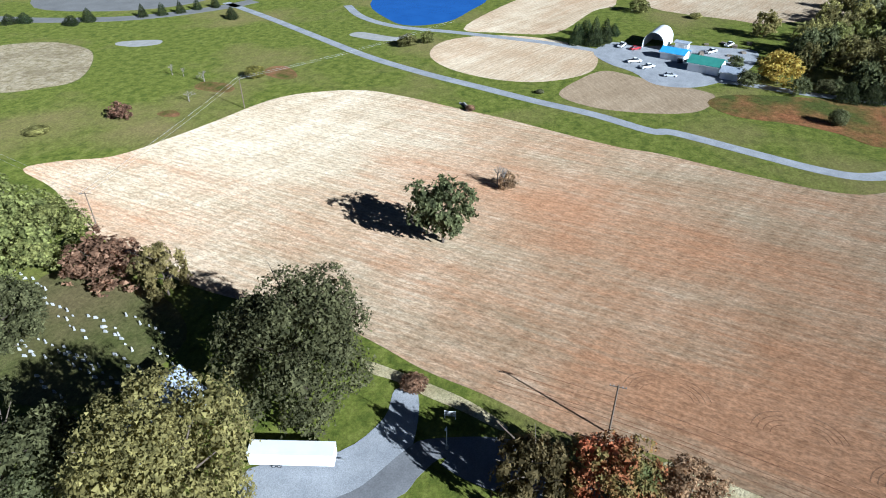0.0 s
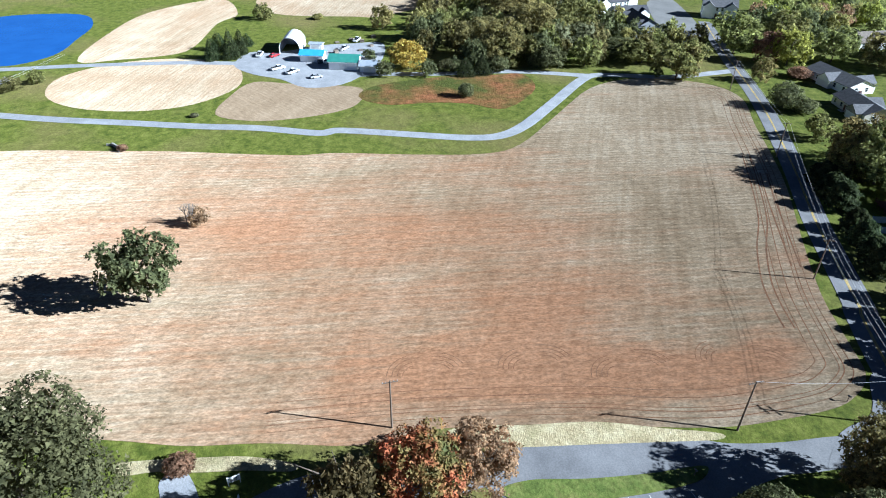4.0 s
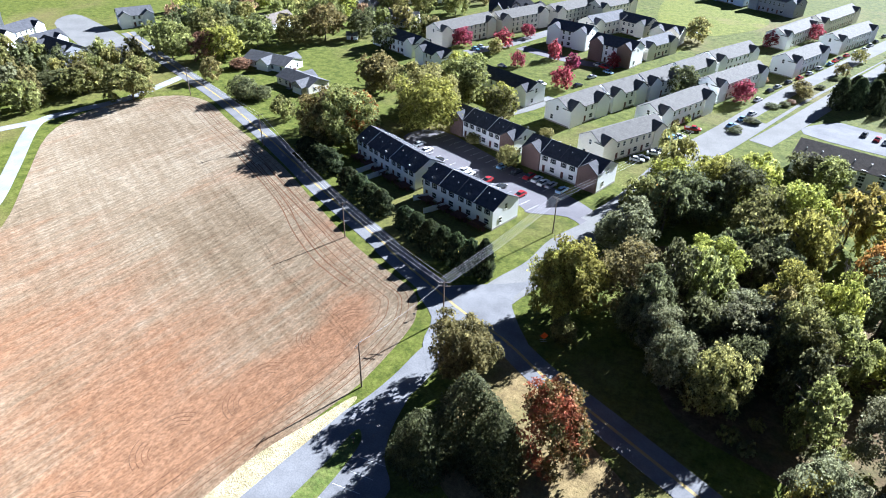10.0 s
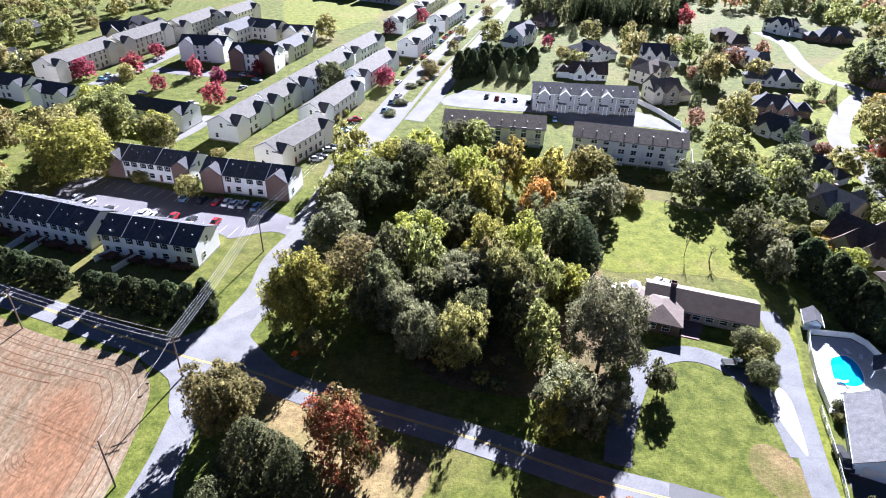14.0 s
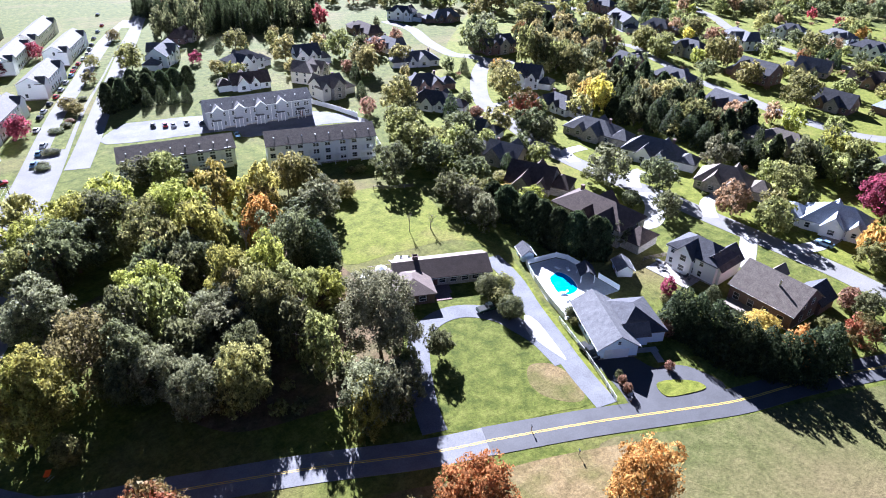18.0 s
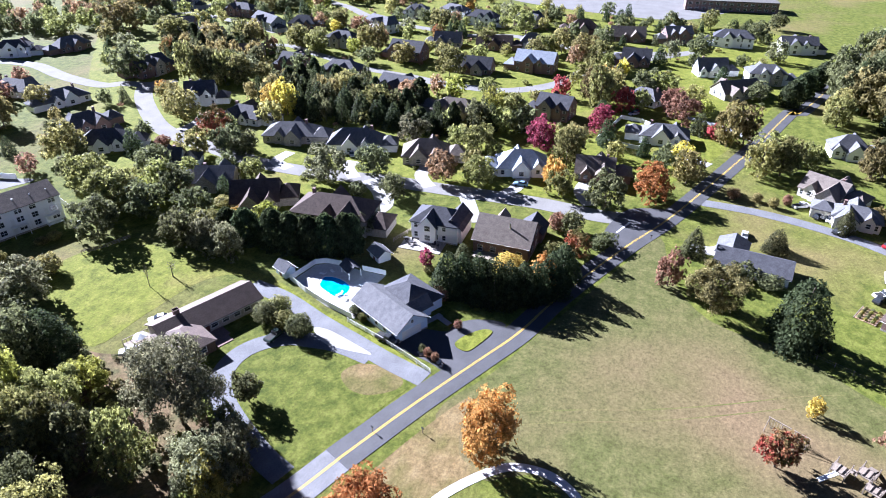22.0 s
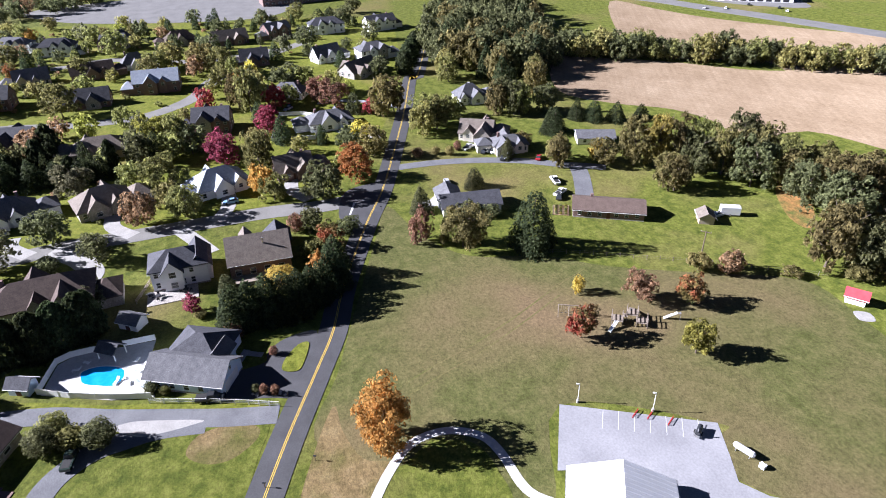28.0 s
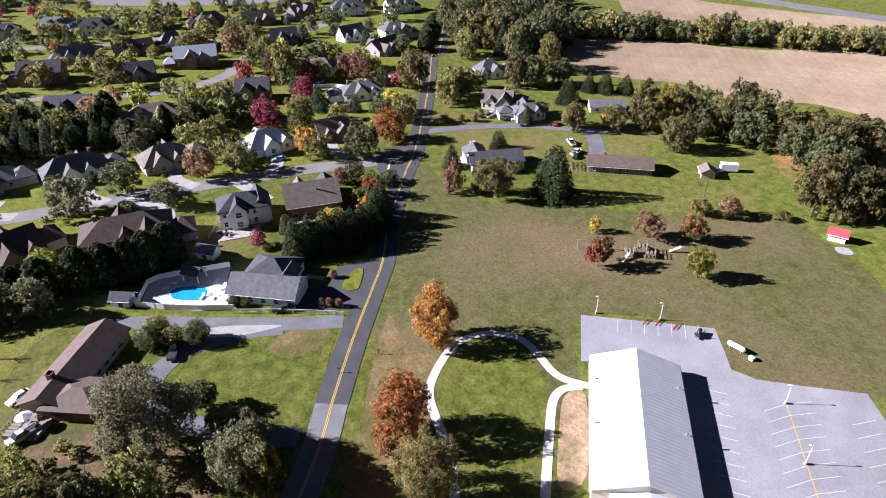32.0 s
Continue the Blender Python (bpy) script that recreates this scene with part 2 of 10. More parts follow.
def soil(name, stops, turn, scale=0.03, spots=(), red=(0.27, 0.125, 0.065), red_amount=0.0, red_spots=(), clods=0.2):
    """Tilled ground: broad drifts of straw and bare red earth, fine drill rows, wide passes and clods."""
    m = bpy.data.materials.new(name)
    m.use_nodes = True
    n, ln = m.node_tree.nodes, m.node_tree.links
    bs = n["Principled BSDF"]
    bs.inputs["Roughness"].default_value, bs.inputs["Specular IOR Level"].default_value, bs.inputs["Diffuse Roughness"].default_value = 0.95, 0.05, 0.85
    where = n.new("ShaderNodeNewGeometry").outputs["Position"]
    mp = n.new("ShaderNodeMapping")
    mp.inputs["Rotation"].default_value = (0, 0, radians(turn))
    ln.new(where, mp.inputs[0])

    cross = n.new("ShaderNodeMapping")
    cross.inputs["Rotation"].default_value = (0, 0, radians(30))
    ln.new(where, cross.inputs[0])

    def cloud(s, detail, rough=0.6, stretch=None, shift=0.0, along=None):
        t = n.new("ShaderNodeTexNoise")
        t.inputs["Scale"].default_value, t.inputs["Detail"].default_value, t.inputs["Roughness"].default_value = s, detail, rough
        src = (along or mp).outputs[0]
        if stretch or shift:
            q = n.new("ShaderNodeMapping")
            q.inputs["Scale"].default_value = stretch or (1, 1, 1)
            q.inputs["Location"].default_value = (shift, shift, 0)
            ln.new(src, q.inputs[0])
            src = q.outputs[0]
        ln.new(src, t.inputs["Vector"])
        return t.outputs["Fac"]

    def math_node(op, a, b):
        x = n.new("ShaderNodeMath")
        x.operation = op
        for i, v in enumerate((a, b)):
            if isinstance(v, (int, float)):
                x.inputs[i].default_value = v
            else:
                ln.new(v, x.inputs[i])
        return x.outputs[0]

    def band(axis, s, distortion, amount):
        wv = n.new("ShaderNodeTexWave")
        wv.wave_type, wv.bands_direction = "BANDS", axis
        for k, v in (("Scale", s), ("Distortion", distortion), ("Detail", 3), ("Detail Scale", 0.5)):
            wv.inputs[k].default_value = v
        ln.new(mp.outputs[0], wv.inputs["Vector"])
        return math_node("MULTIPLY", math_node("SUBTRACT", wv.outputs["Fac"], 0.5), amount)

    def near(fac, places):
        for x, y, reach, amount in places:
            d = n.new("ShaderNodeVectorMath")
            d.operation = "DISTANCE"
            ln.new(where, d.inputs[0])
            d.inputs[1].default_value = (x, y, 0)
            mr = n.new("ShaderNodeMapRange")
            mr.interpolation_type = "SMOOTHSTEP"
            mr.inputs[1].default_value, mr.inputs[2].default_value, mr.inputs[3].default_value, mr.inputs[4].default_value = 0, reach, amount, 0
            ln.new(d.outputs["Value"], mr.inputs[0])
            fac = math_node("ADD", fac, mr.outputs[0])
        return fac

    fac = math_node("MULTIPLY", cloud(scale, 6, 0.55), 0.4)
    fac = math_node("ADD", fac, math_node("MULTIPLY", cloud(0.25, 7, 0.72, (0.16, 1, 1)), 0.34))
    fac = math_node("ADD", fac, math_node("MULTIPLY", cloud(0.9, 8, 0.85, (0.3, 1, 1)), 0.48))
    fac = math_node("ADD", fac, math_node("MULTIPLY", cloud(0.55, 3, 0.6, (0.035, 1, 1), 3.0, cross), 0.26))
    fac = math_node("SUBTRACT", fac, 0.235)
    fac = math_node("ADD", fac, band("X", 0.022, 5.0, 0.03))
    fac = math_node("ADD", fac, band("Y", 0.21, 1.6, 0.05))
    fac = near(fac, spots)  # paler and darker areas, partly view-dependent brightness put into the colour
    r = n.new("ShaderNodeValToRGB")
    while len(r.color_ramp.elements) < len(stops):
        r.color_ramp.elements.new(0.5)
    for e, (p, c) in zip(r.color_ramp.elements, stops):
        e.position, e.color = p, (*c, 1)
    ln.new(fac, r.inputs[0])
    colour = r.outputs[0]
    if red_amount:  # bare red earth showing between the straw
        bare = near(math_node("ADD", math_node("MULTIPLY", cloud(0.035, 6, 0.6, (0.35, 1, 1), 40.0), 0.6), math_node("MULTIPLY", cloud(0.5, 7, 0.75, (0.12, 1, 1), 9.0), 0.4)), red_spots)
        mr = n.new("ShaderNodeMapRange")
        mr.inputs[1].default_value, mr.inputs[2].default_value, mr.inputs[3].default_value, mr.inputs[4].default_value = 0.43, 0.64, 0.0, red_amount
        ln.new(bare, mr.inputs[0])
        x = n.new("ShaderNodeMix")
        x.data_type = "RGBA"
        ln.new(mr.outputs[0], x.inputs[0]), ln.new(colour, x.inputs[6])
        x.inputs[7].default_value = (*red, 1)
        colour = x.outputs[2]
    scale_by = None  # clods and drill lines, then the finer crumble
    for fac, relief in ((cloud(1.25, 2, 0.5, (0.4, 1, 1)), clods), (cloud(2.7, 2, 0.6, (0.6, 1, 1), 7.0), clods * 1.2), (cloud(0.5, 2, 0.5, (0.05, 1.6, 1), 2.0), clods * 0.3)):
        grit = n.new("ShaderNodeMapRange")
        grit.inputs[1].default_value, grit.inputs[2].default_value, grit.inputs[3].default_value, grit.inputs[4].default_value = 0.33, 0.67, 1 - relief, 1 + relief
        ln.new(fac, grit.inputs[0])
        scale_by = math_node("MULTIPLY", scale_by, grit.outputs[0]) if scale_by else grit.outputs[0]
    sc = n.new("ShaderNodeVectorMath")
    sc.operation = "SCALE"
    ln.new(colour, sc.inputs[0]), ln.new(scale_by, sc.inputs["Scale"])
    ln.new(sc.outputs[0], bs.inputs["Base Color"])
    b = n.new("ShaderNodeBump")
    b.inputs["Strength"].default_value, b.inputs["Distance"].default_value = 1.0, 0.12
    ln.new(cloud(1.8, 6, 0.7, (0.4, 1, 1)), b.inputs["Height"])
    ln.new(b.outputs[0], bs.inputs["Normal"])
    return m


SOIL = soil("tilled soil", [(0.22, (0.14, 0.098, 0.058)), (0.38, (0.215, 0.16, 0.1)), (0.5, (0.29, 0.226, 0.15)), (0.62, (0.365, 0.3, 0.212)), (0.8, (0.5, 0.435, 0.33))], -80, spots=((-128, -95, 75, 0.08), (-160, -70, 60, 0.06), (-150, -20, 40, 0.04), (-72, 108, 75, -0.02), (-90, 44, 120, -0.08)), red=(0.275, 0.132, 0.066), red_amount=0.75, red_spots=((-95, 45, 34, 0.06), (-72, 48, 24, 0.05), (-110, 30, 26, 0.05), (-92, 15, 30, 0.04), (-56, 88, 10, 0.2), (-53, 80, 10, 0.24), (-54, 71, 11, 0.24), (-57, 61, 11, 0.22), (-60, 51, 11, 0.2), (-63, 40, 12, 0.18), (-66, 28, 13, 0.16), (-69, 15, 13, 0.12), (-75, 60, 30, 0.06), (-128, 10, 45, 0.1), (-120, 60, 50, 0.04), (-150, -85, 60, -0.2), (-150, 120, 70, -0.14), (-95, 95, 40, -0.12)))
TURNED_SOIL = ground_cover("turned red soil", (0.13, 0.062, 0.035), (0.185, 0.095, 0.052), (0.235, 0.128, 0.072), (0.2, 0.13, 0.08), 0.12, 0.55, 1.6, velvet=0.85)
PALE_SOIL = soil("pale stubble", [(0.3, (0.2, 0.145, 0.09)), (0.48, (0.31, 0.245, 0.165)), (0.68, (0.45, 0.385, 0.285))], 20, scale=0.045, red=(0.26, 0.16, 0.09), red_amount=0.6, clods=0.12)
NEEDLE_LITTER = ground_cover("dry needles and worn turf", (0.13, 0.095, 0.045), (0.19, 0.14, 0.065), (0.24, 0.18, 0.085), (0.1, 0.11, 0.03), 0.08, 0.55)
BRUSH = ground_cover("rust-brown dead brush", (0.13, 0.065, 0.03), (0.2, 0.1, 0.048), (0.26, 0.14, 0.07), (0.07, 0.09, 0.015), 0.12, 0.52)
FALLEN = ground_cover("fallen orange leaves", (0.13, 0.1, 0.035), (0.26, 0.14, 0.05), (0.38, 0.19, 0.07), (0.1, 0.12, 0.03), 0.15, 0.5, 1.4)
EAST_SOIL = soil("tan stubble field", [(0.3, (0.15, 0.108, 0.066)), (0.5, (0.215, 0.16, 0.104)), (0.68, (0.28, 0.218, 0.148))], -30, clods=0.12)
ASPHALT = material("worn asphalt", [(0.3, (0.12, 0.12, 0.125)), (0.7, (0.19, 0.19, 0.195))], scale=0.15, fine=4, fine_mix=0.15, rough=0.9, spec=0.06, bump=0.01, bump_scale=20)
NEW_ASPHALT = material("new asphalt", [(0.3, (0.045, 0.045, 0.047)), (0.7, (0.065, 0.065, 0.068))], scale=0.2, fine=5, fine_mix=0.12, rough=0.75, bump=0.008, bump_scale=20)
PALE_PAVING = material("pale weathered paving", [(0.3, (0.14, 0.138, 0.133)), (0.7, (0.185, 0.182, 0.176))], scale=0.12, fine=3, fine_mix=0.15, rough=0.9, spec=0.05)
GRAVEL = material("grey gravel", [(0.3, (0.2, 0.207, 0.222)), (0.7, (0.3, 0.306, 0.318))], scale=0.2, fine=6, fine_mix=0.25, rough=0.9, bump=0.03, bump_scale=15)
DRIVE_STONE = material("blue-grey crushed stone", [(0.3, (0.098, 0.1, 0.107)), (0.7, (0.145, 0.147, 0.154))], scale=0.2, fine=6, fine_mix=0.25, rough=0.9, bump=0.03, bump_scale=15)
YELLOW_PAINT = material("yellow road paint", [(0.3, (0.5, 0.33, 0.04)), (0.7, (0.6, 0.42, 0.07))], scale=2, rough=0.6)
WHITE_PAINT = material("white road paint", [(0.3, (0.4, 0.4, 0.39)), (0.7, (0.55, 0.55, 0.53))], scale=2, rough=0.6)
BARK = material("bark", [(0.3, (0.06, 0.045, 0.032)), (0.7, (0.14, 0.11, 0.085))], scale=3, rough=0.9, bump=0.02, bump_scale=9)
# green, dark, olive and bronze carry added blue, imitating haze in the colour
LEAF = {
    "green": leafy("green leaves", (0.083, 0.088, 0.030), (0.293, 0.285, 0.098)),
    "dark": leafy("dark green leaves", (0.055, 0.060, 0.028), (0.180, 0.184, 0.083)),
    "olive": leafy("olive leaves", (0.109, 0.099, 0.037), (0.342, 0.297, 0.110)),
    "lime": leafy("yellow green leaves", (0.117, 0.120, 0.024), (0.382, 0.368, 0.086)),
    "yellow": leafy("yellow leaves", (0.315, 0.221, 0.041), (0.601, 0.512, 0.122)),
    "orange": leafy("orange leaves", (0.185, 0.096, 0.028), (0.502, 0.264, 0.082)),
    "russet": leafy("russet leaves", (0.112, 0.068, 0.043), (0.354, 0.213, 0.131)),
    "red": leafy("red leaves", (0.15, 0.032, 0.045), (0.36, 0.085, 0.11)),
    "grey": leafy("silver green leaves", (0.079, 0.079, 0.042), (0.238, 0.231, 0.128)),
    "bronze": leafy("bronze leaves", (0.066, 0.058, 0.024), (0.234, 0.194, 0.080)),
    "amber": leafy("amber leaves", (0.150, 0.124, 0.032), (0.428, 0.366, 0.099)),
}
ROOFS = {
    "dark": material("dark shingles", [(0.3, (0.048, 0.049, 0.055)), (0.7, (0.08, 0.081, 0.09))], scale=0.8, fine=6, rough=0.85, spec=0.12, world=False, bump=0.02, bump_scale=6),
    "grey": material("grey shingles", [(0.3, (0.085, 0.086, 0.092)), (0.7, (0.135, 0.135, 0.142))], scale=0.8, fine=6, rough=0.85, spec=0.12, world=False, bump=0.02, bump_scale=6),
    "tan": material("tan shingles", [(0.3, (0.12, 0.1, 0.085)), (0.7, (0.18, 0.155, 0.13))], scale=0.8, fine=6, rough=0.85, spec=0.12, world=False, bump=0.02, bump_scale=6),
    "brown": material("brown shingles", [(0.3, (0.06, 0.045, 0.039)), (0.7, (0.1, 0.076, 0.064))], scale=0.8, fine=6, rough=0.85, spec=0.12, world=False, bump=0.02, bump_scale=6),
    "pale": material("pale grey-tan shingles", [(0.3, (0.09, 0.086, 0.08)), (0.7, (0.134, 0.127, 0.117))], scale=0.8, fine=6, rough=0.85, spec=0.12, world=False),
    "blue": material("pale blue shingles", [(0.3, (0.22, 0.25, 0.29)), (0.7, (0.3, 0.33, 0.38))], scale=0.8, fine=6, rough=0.7, world=False),
}
WALLS = {
    "white": material("white siding", [(0.3, (0.78, 0.78, 0.775)), (0.7, (0.86, 0.86, 0.855))], scale=0.5, rough=0.6, stretch=(1, 1, 12), world=False),
    "cream": material("cream siding", [(0.3, (0.6, 0.56, 0.49)), (0.7, (0.72, 0.68, 0.6))], scale=0.5, rough=0.6, stretch=(1, 1, 12), world=False),
    "blue": material("pale blue siding", [(0.3, (0.56, 0.67, 0.78)), (0.7, (0.64, 0.74, 0.84))], scale=0.5, rough=0.6, stretch=(1, 1, 12), world=False),
    "grey": material("grey siding", [(0.3, (0.25, 0.262, 0.29)), (0.7, (0.33, 0.345, 0.375))], scale=0.5, rough=0.6, stretch=(1, 1, 12), world=False),
    "brick": material("red brick", [(0.3, (0.14, 0.092, 0.08)), (0.7, (0.225, 0.15, 0.13))], scale=3, fine=9, rough=0.85, stretch=(1, 1, 3), world=False),
    "stone": material("grey stone", [(0.3, (0.22, 0.2, 0.18)), (0.7, (0.4, 0.37, 0.33))], scale=2, fine=6, rough=0.85, world=False),
}
WHITE_TRIM = material("white trim", [(0.3, (0.7, 0.7, 0.68)), (0.7, (0.8, 0.8, 0.78))], scale=1, rough=0.5, world=False)
GLASS = material("window glass", [(0.3, (0.02, 0.025, 0.03)), (0.7, (0.05, 0.055, 0.06))], scale=0.5, rough=0.08, spec=0.6)
CONCRETE = material("pale concrete", [(0.3, (0.25, 0.243, 0.23)), (0.7, (0.33, 0.322, 0.302))], scale=0.4, fine=4, fine_mix=0.15, rough=0.9, spec=0.1)
STREET_CONCRETE = material("street concrete", [(0.3, (0.15, 0.146, 0.136)), (0.7, (0.2, 0.195, 0.183))], scale=0.15, fine=3, fine_mix=0.12, rough=0.9, spec=0.05)
WHITE_CONCRETE = material("white concrete", [(0.3, (0.42, 0.41, 0.39)), (0.7, (0.52, 0.51, 0.485))], scale=0.5, fine=3, fine_mix=0.1, rough=0.9, spec=0.1)
LOT_ASPHALT = material("bleached car park asphalt", [(0.3, (0.19, 0.19, 0.2)), (0.5, (0.235, 0.235, 0.245)), (0.7, (0.28, 0.28, 0.29))], scale=0.09, fine=2.5, fine_mix=0.12, rough=0.8, detail=9)
DARK_LOT = material("purple-grey asphalt", [(0.3, (0.085, 0.08, 0.09)), (0.7, (0.13, 0.12, 0.13))], scale=0.1, fine=3, fine_mix=0.12, rough=0.8)
# pond's base blue stands in for the reflected sky
WATER = material("pond water", [(0.3, (0.02, 0.085, 0.3)), (0.7, (0.028, 0.11, 0.36))], scale=0.1, rough=0.06, spec=0.5, bump=0.01, bump_scale=1.5)
POOL_WATER_BLUE = material("pool water", [(0.3, (0.01, 0.22, 0.52)), (0.7, (0.03, 0.34, 0.66))], scale=0.4, rough=0.05, spec=0.5, bump=0.01, bump_scale=3)
METAL_WHITE = material("white metal roofing", [(0.3, (0.56, 0.57, 0.585)), (0.7, (0.65, 0.66, 0.675))], scale=0.4, rough=0.45, spec=0.4, world=False)
WOOD_GREY = material("weathered timber", [(0.3, (0.16, 0.13, 0.1)), (0.7, (0.28, 0.235, 0.19))], scale=1.5, fine=9, rough=0.9, stretch=(1, 6, 1), world=False)
POLE_WOOD = material("pole timber", [(0.3, (0.09, 0.065, 0.045)), (0.7, (0.17, 0.13, 0.1))], scale=2, rough=0.9, stretch=(4, 4, 0.4), world=False)
# wire colour lightened: the sun's glint is put into it
WIRE = material("sun-bright aluminium wire", [(0.3, (0.5, 0.5, 0.5)), (0.7, (0.62, 0.62, 0.62))], scale=1, rough=0.5, metal=0.3)
STEEL = material("galvanised steel", [(0.3, (0.4, 0.4, 0.4)), (0.7, (0.55, 0.55, 0.55))], scale=2, rough=0.4, metal=0.7)
RUBBER = material("tyre rubber", [(0.3, (0.015, 0.015, 0.015)), (0.7, (0.03, 0.03, 0.03))], scale=4, rough=0.9)
CAR_PAINT = {k: material(f"{k} car paint", [(0.3, tuple(v * 0.92 for v in c)), (0.7, c)], scale=0.5, rough=0.25, spec=0.6, world=False) for k, c in {"white": (0.75, 0.75, 0.74), "silver": (0.42, 0.43, 0.45), "dark": (0.03, 0.032, 0.036), "red": (0.36, 0.025, 0.03), "blue": (0.2, 0.34, 0.5), "green": (0.03, 0.05, 0.04)}.items()}
STONE = material("pale gravestone", [(0.3, (0.32, 0.32, 0.31)), (0.7, (0.48, 0.48, 0.46))], scale=2, rough=0.8, per_object=0.15)

# ---- helpers for building ----
def mesh(name, verts, faces, mat):
    me = bpy.data.meshes.new(name)
    me.from_pydata([tuple(v) for v in verts], [], faces)
    me.materials.append(mat)
    me.update()
    return me


def part(name, bm, mat, parent, label=""):
    """Links a bmesh (or ready mesh) as one object under parent."""
    if isinstance(bm, bmesh.types.BMesh):
        me = bpy.data.meshes.new(name)
        bm.normal_update()
        bm.to_mesh(me)
        bm.free()
        me.materials.append(mat)
    else:
        me = bm
    ob = new(name, me)
    ob.parent = parent
    return tagged(ob, label)


def thing(name, label, category, m, group="", kind=""):
    ob = new(name)
    ob.empty_display_size = 0.3
    ob.matrix_world = m
    return tagged(ob, label, category, group, kind)


def box(bm, x0, y0, z0, x1, y1, z1):
    v = [bm.verts.new(p) for p in ((x0, y0, z0), (x1, y0, z0), (x1, y1, z0), (x0, y1, z0), (x0, y0, z1), (x1, y0, z1), (x1, y1, z1), (x0, y1, z1))]
    for f in ((3, 2, 1, 0), (4, 5, 6, 7), (0, 1, 5, 4), (1, 2, 6, 5), (2, 3, 7, 6), (3, 0, 4, 7)):
        bm.faces.new([v[i] for i in f])
    return v


def boxes(*bs):
    bm = bmesh.new()
    for b in bs:
        box(bm, *b)
    return bm


def smooth_path(pts, closed=False, step=6):
    """Catmull-Rom through the points."""
    p = [Vector(q[:2]) for q in pts]
    n = len(p)
    out = []
    for i in range(n if closed else n - 1):
        a, b, c, d = (p[(i + k) % n] if closed else p[min(max(i + k, 0), n - 1)] for k in (-1, 0, 1, 2))
        for s in range(step):
            u = s / step
            out.append(0.5 * (2 * b + (c - a) * u + (2 * a - 5 * b + 4 * c - d) * u * u + (3 * b - a - 3 * c + d) * u ** 3))
    if not closed:
        out.append(p[-1])
    return out


def patch(name, pts, top, mat, label, smooth=True, category="ground", kind="structure", step=4):
    """A flat piece of ground with the given outline, its sides going down into the sheet below."""
    ring = smooth_path(pts, True, step) if smooth else [Vector(q[:2]) for q in pts]
    if sum(a.x * b.y - b.x * a.y for a, b in zip(ring, ring[1:] + ring[:1])) < 0:
        ring.reverse()
    n = len(ring)
    verts = [(q.x, q.y, top) for q in ring] + [(q.x, q.y, -0.1) for q in ring]
    from mathutils.geometry import tessellate_polygon
    faces = []
    for tri in tessellate_polygon([[Vector((q.x, q.y, 0)) for q in ring]]):
        a, b, c = (ring[i] for i in tri)
        faces.append(tri if (b - a).cross(c - a) > 0 else tri[::-1])
    faces += [(i, n + i, n + (i + 1) % n, (i + 1) % n) for i in range(n)]
    return tagged(new(name, mesh(name, verts, faces, mat)), label, category, kind=kind)


def ribbon_mesh(name, pts, width, top, mat, offset=0.0, step=5, bottom=-0.1, dashes=None):
    line = smooth_path(pts, False, step)
    side = []
    for i, q in enumerate(line):
        d = (line[min(i + 1, len(line) - 1)] - line[max(i - 1, 0)]).normalized()
        side.append(Vector((-d.y, d.x)))
    verts, faces = [], []
    for q, s in zip(line, side):
        a, b = q + s * (offset + width / 2), q + s * (offset - width / 2)
        verts += [(a.x, a.y, bottom), (a.x, a.y, top), (b.x, b.y, top), (b.x, b.y, bottom)]
    for i in range(len(line) - 1):
        k = 4 * i
        faces += [(k + 1, k + 2, k + 6, k + 5), (k, k + 1, k + 5, k + 4), (k + 2, k + 3, k + 7, k + 6)]
    for f in (0, 4 * len(line) - 4):
        faces.append((f, f + 3, f + 2, f + 1))
    return mesh(name, verts, faces, mat)


def ribbon(name, pts, width, top, mat, label, category="road", kind="structure", **k):
    return tagged(new(name, ribbon_mesh(name, pts, width, top, mat, **k)), label, category, kind=kind)

# ---- the ground, fields and roads ----
tagged(new("ground", mesh("ground", [(-2600, -2600, 0), (2600, -2600, 0), (2600, 2600, 0), (-2600, 2600, 0)], [(0, 1, 2, 3)], GRASS)), "mown and rough autumn grass, green with dry tan patches", "ground", kind="structure")
FIELD_MAIN = [(-101.7, -138.2), (-108.8, -132.0), (-115.1, -120.6), (-129.7, -113.4), (-144.4, -108.0), (-163.6, -101.6), (-174.3, -92.8), (-182.1, -75.4), (-180.2, -58.4), (-175.5, -41.4), (-170.4, -21.9), (-164.1, -3.8), (-159.1, 12.5), (-157.9, 23.2), (-151.6, 44.1), (-147.3, 63.8), (-151.1, 76.2), (-168.6, 94.9), (-190.4, 118.3), (-196.5, 137.0), (-192.4, 153.0), (-182.0, 164.7), (-167.7, 165.5), (-147.0, 154.2), (-125.1, 143.0), (-107.4, 133.0), (-85.5, 118.6), (-68.0, 107.7), (-54.6, 101.6), (-47.0, 97.9), (-43.2, 91.3), (-42.3, 85.2), (-42.7, 75.6), (-43.6, 67.7), (-46.3, 57.5), (-49.5, 48.4), (-52.9, 34.5), (-55.2, 22.3), (-53.5, 23.6), (-55.1, 11.5), (-59.1, -1.5), (-61.6, -12.7), (-65.6, -23.4), (-69.1, -36.0), (-69.5, -55.4), (-71.9, -70.0), (-77.5, -87.0), (-83.0, -101.0), (-95.2, -121.6)]
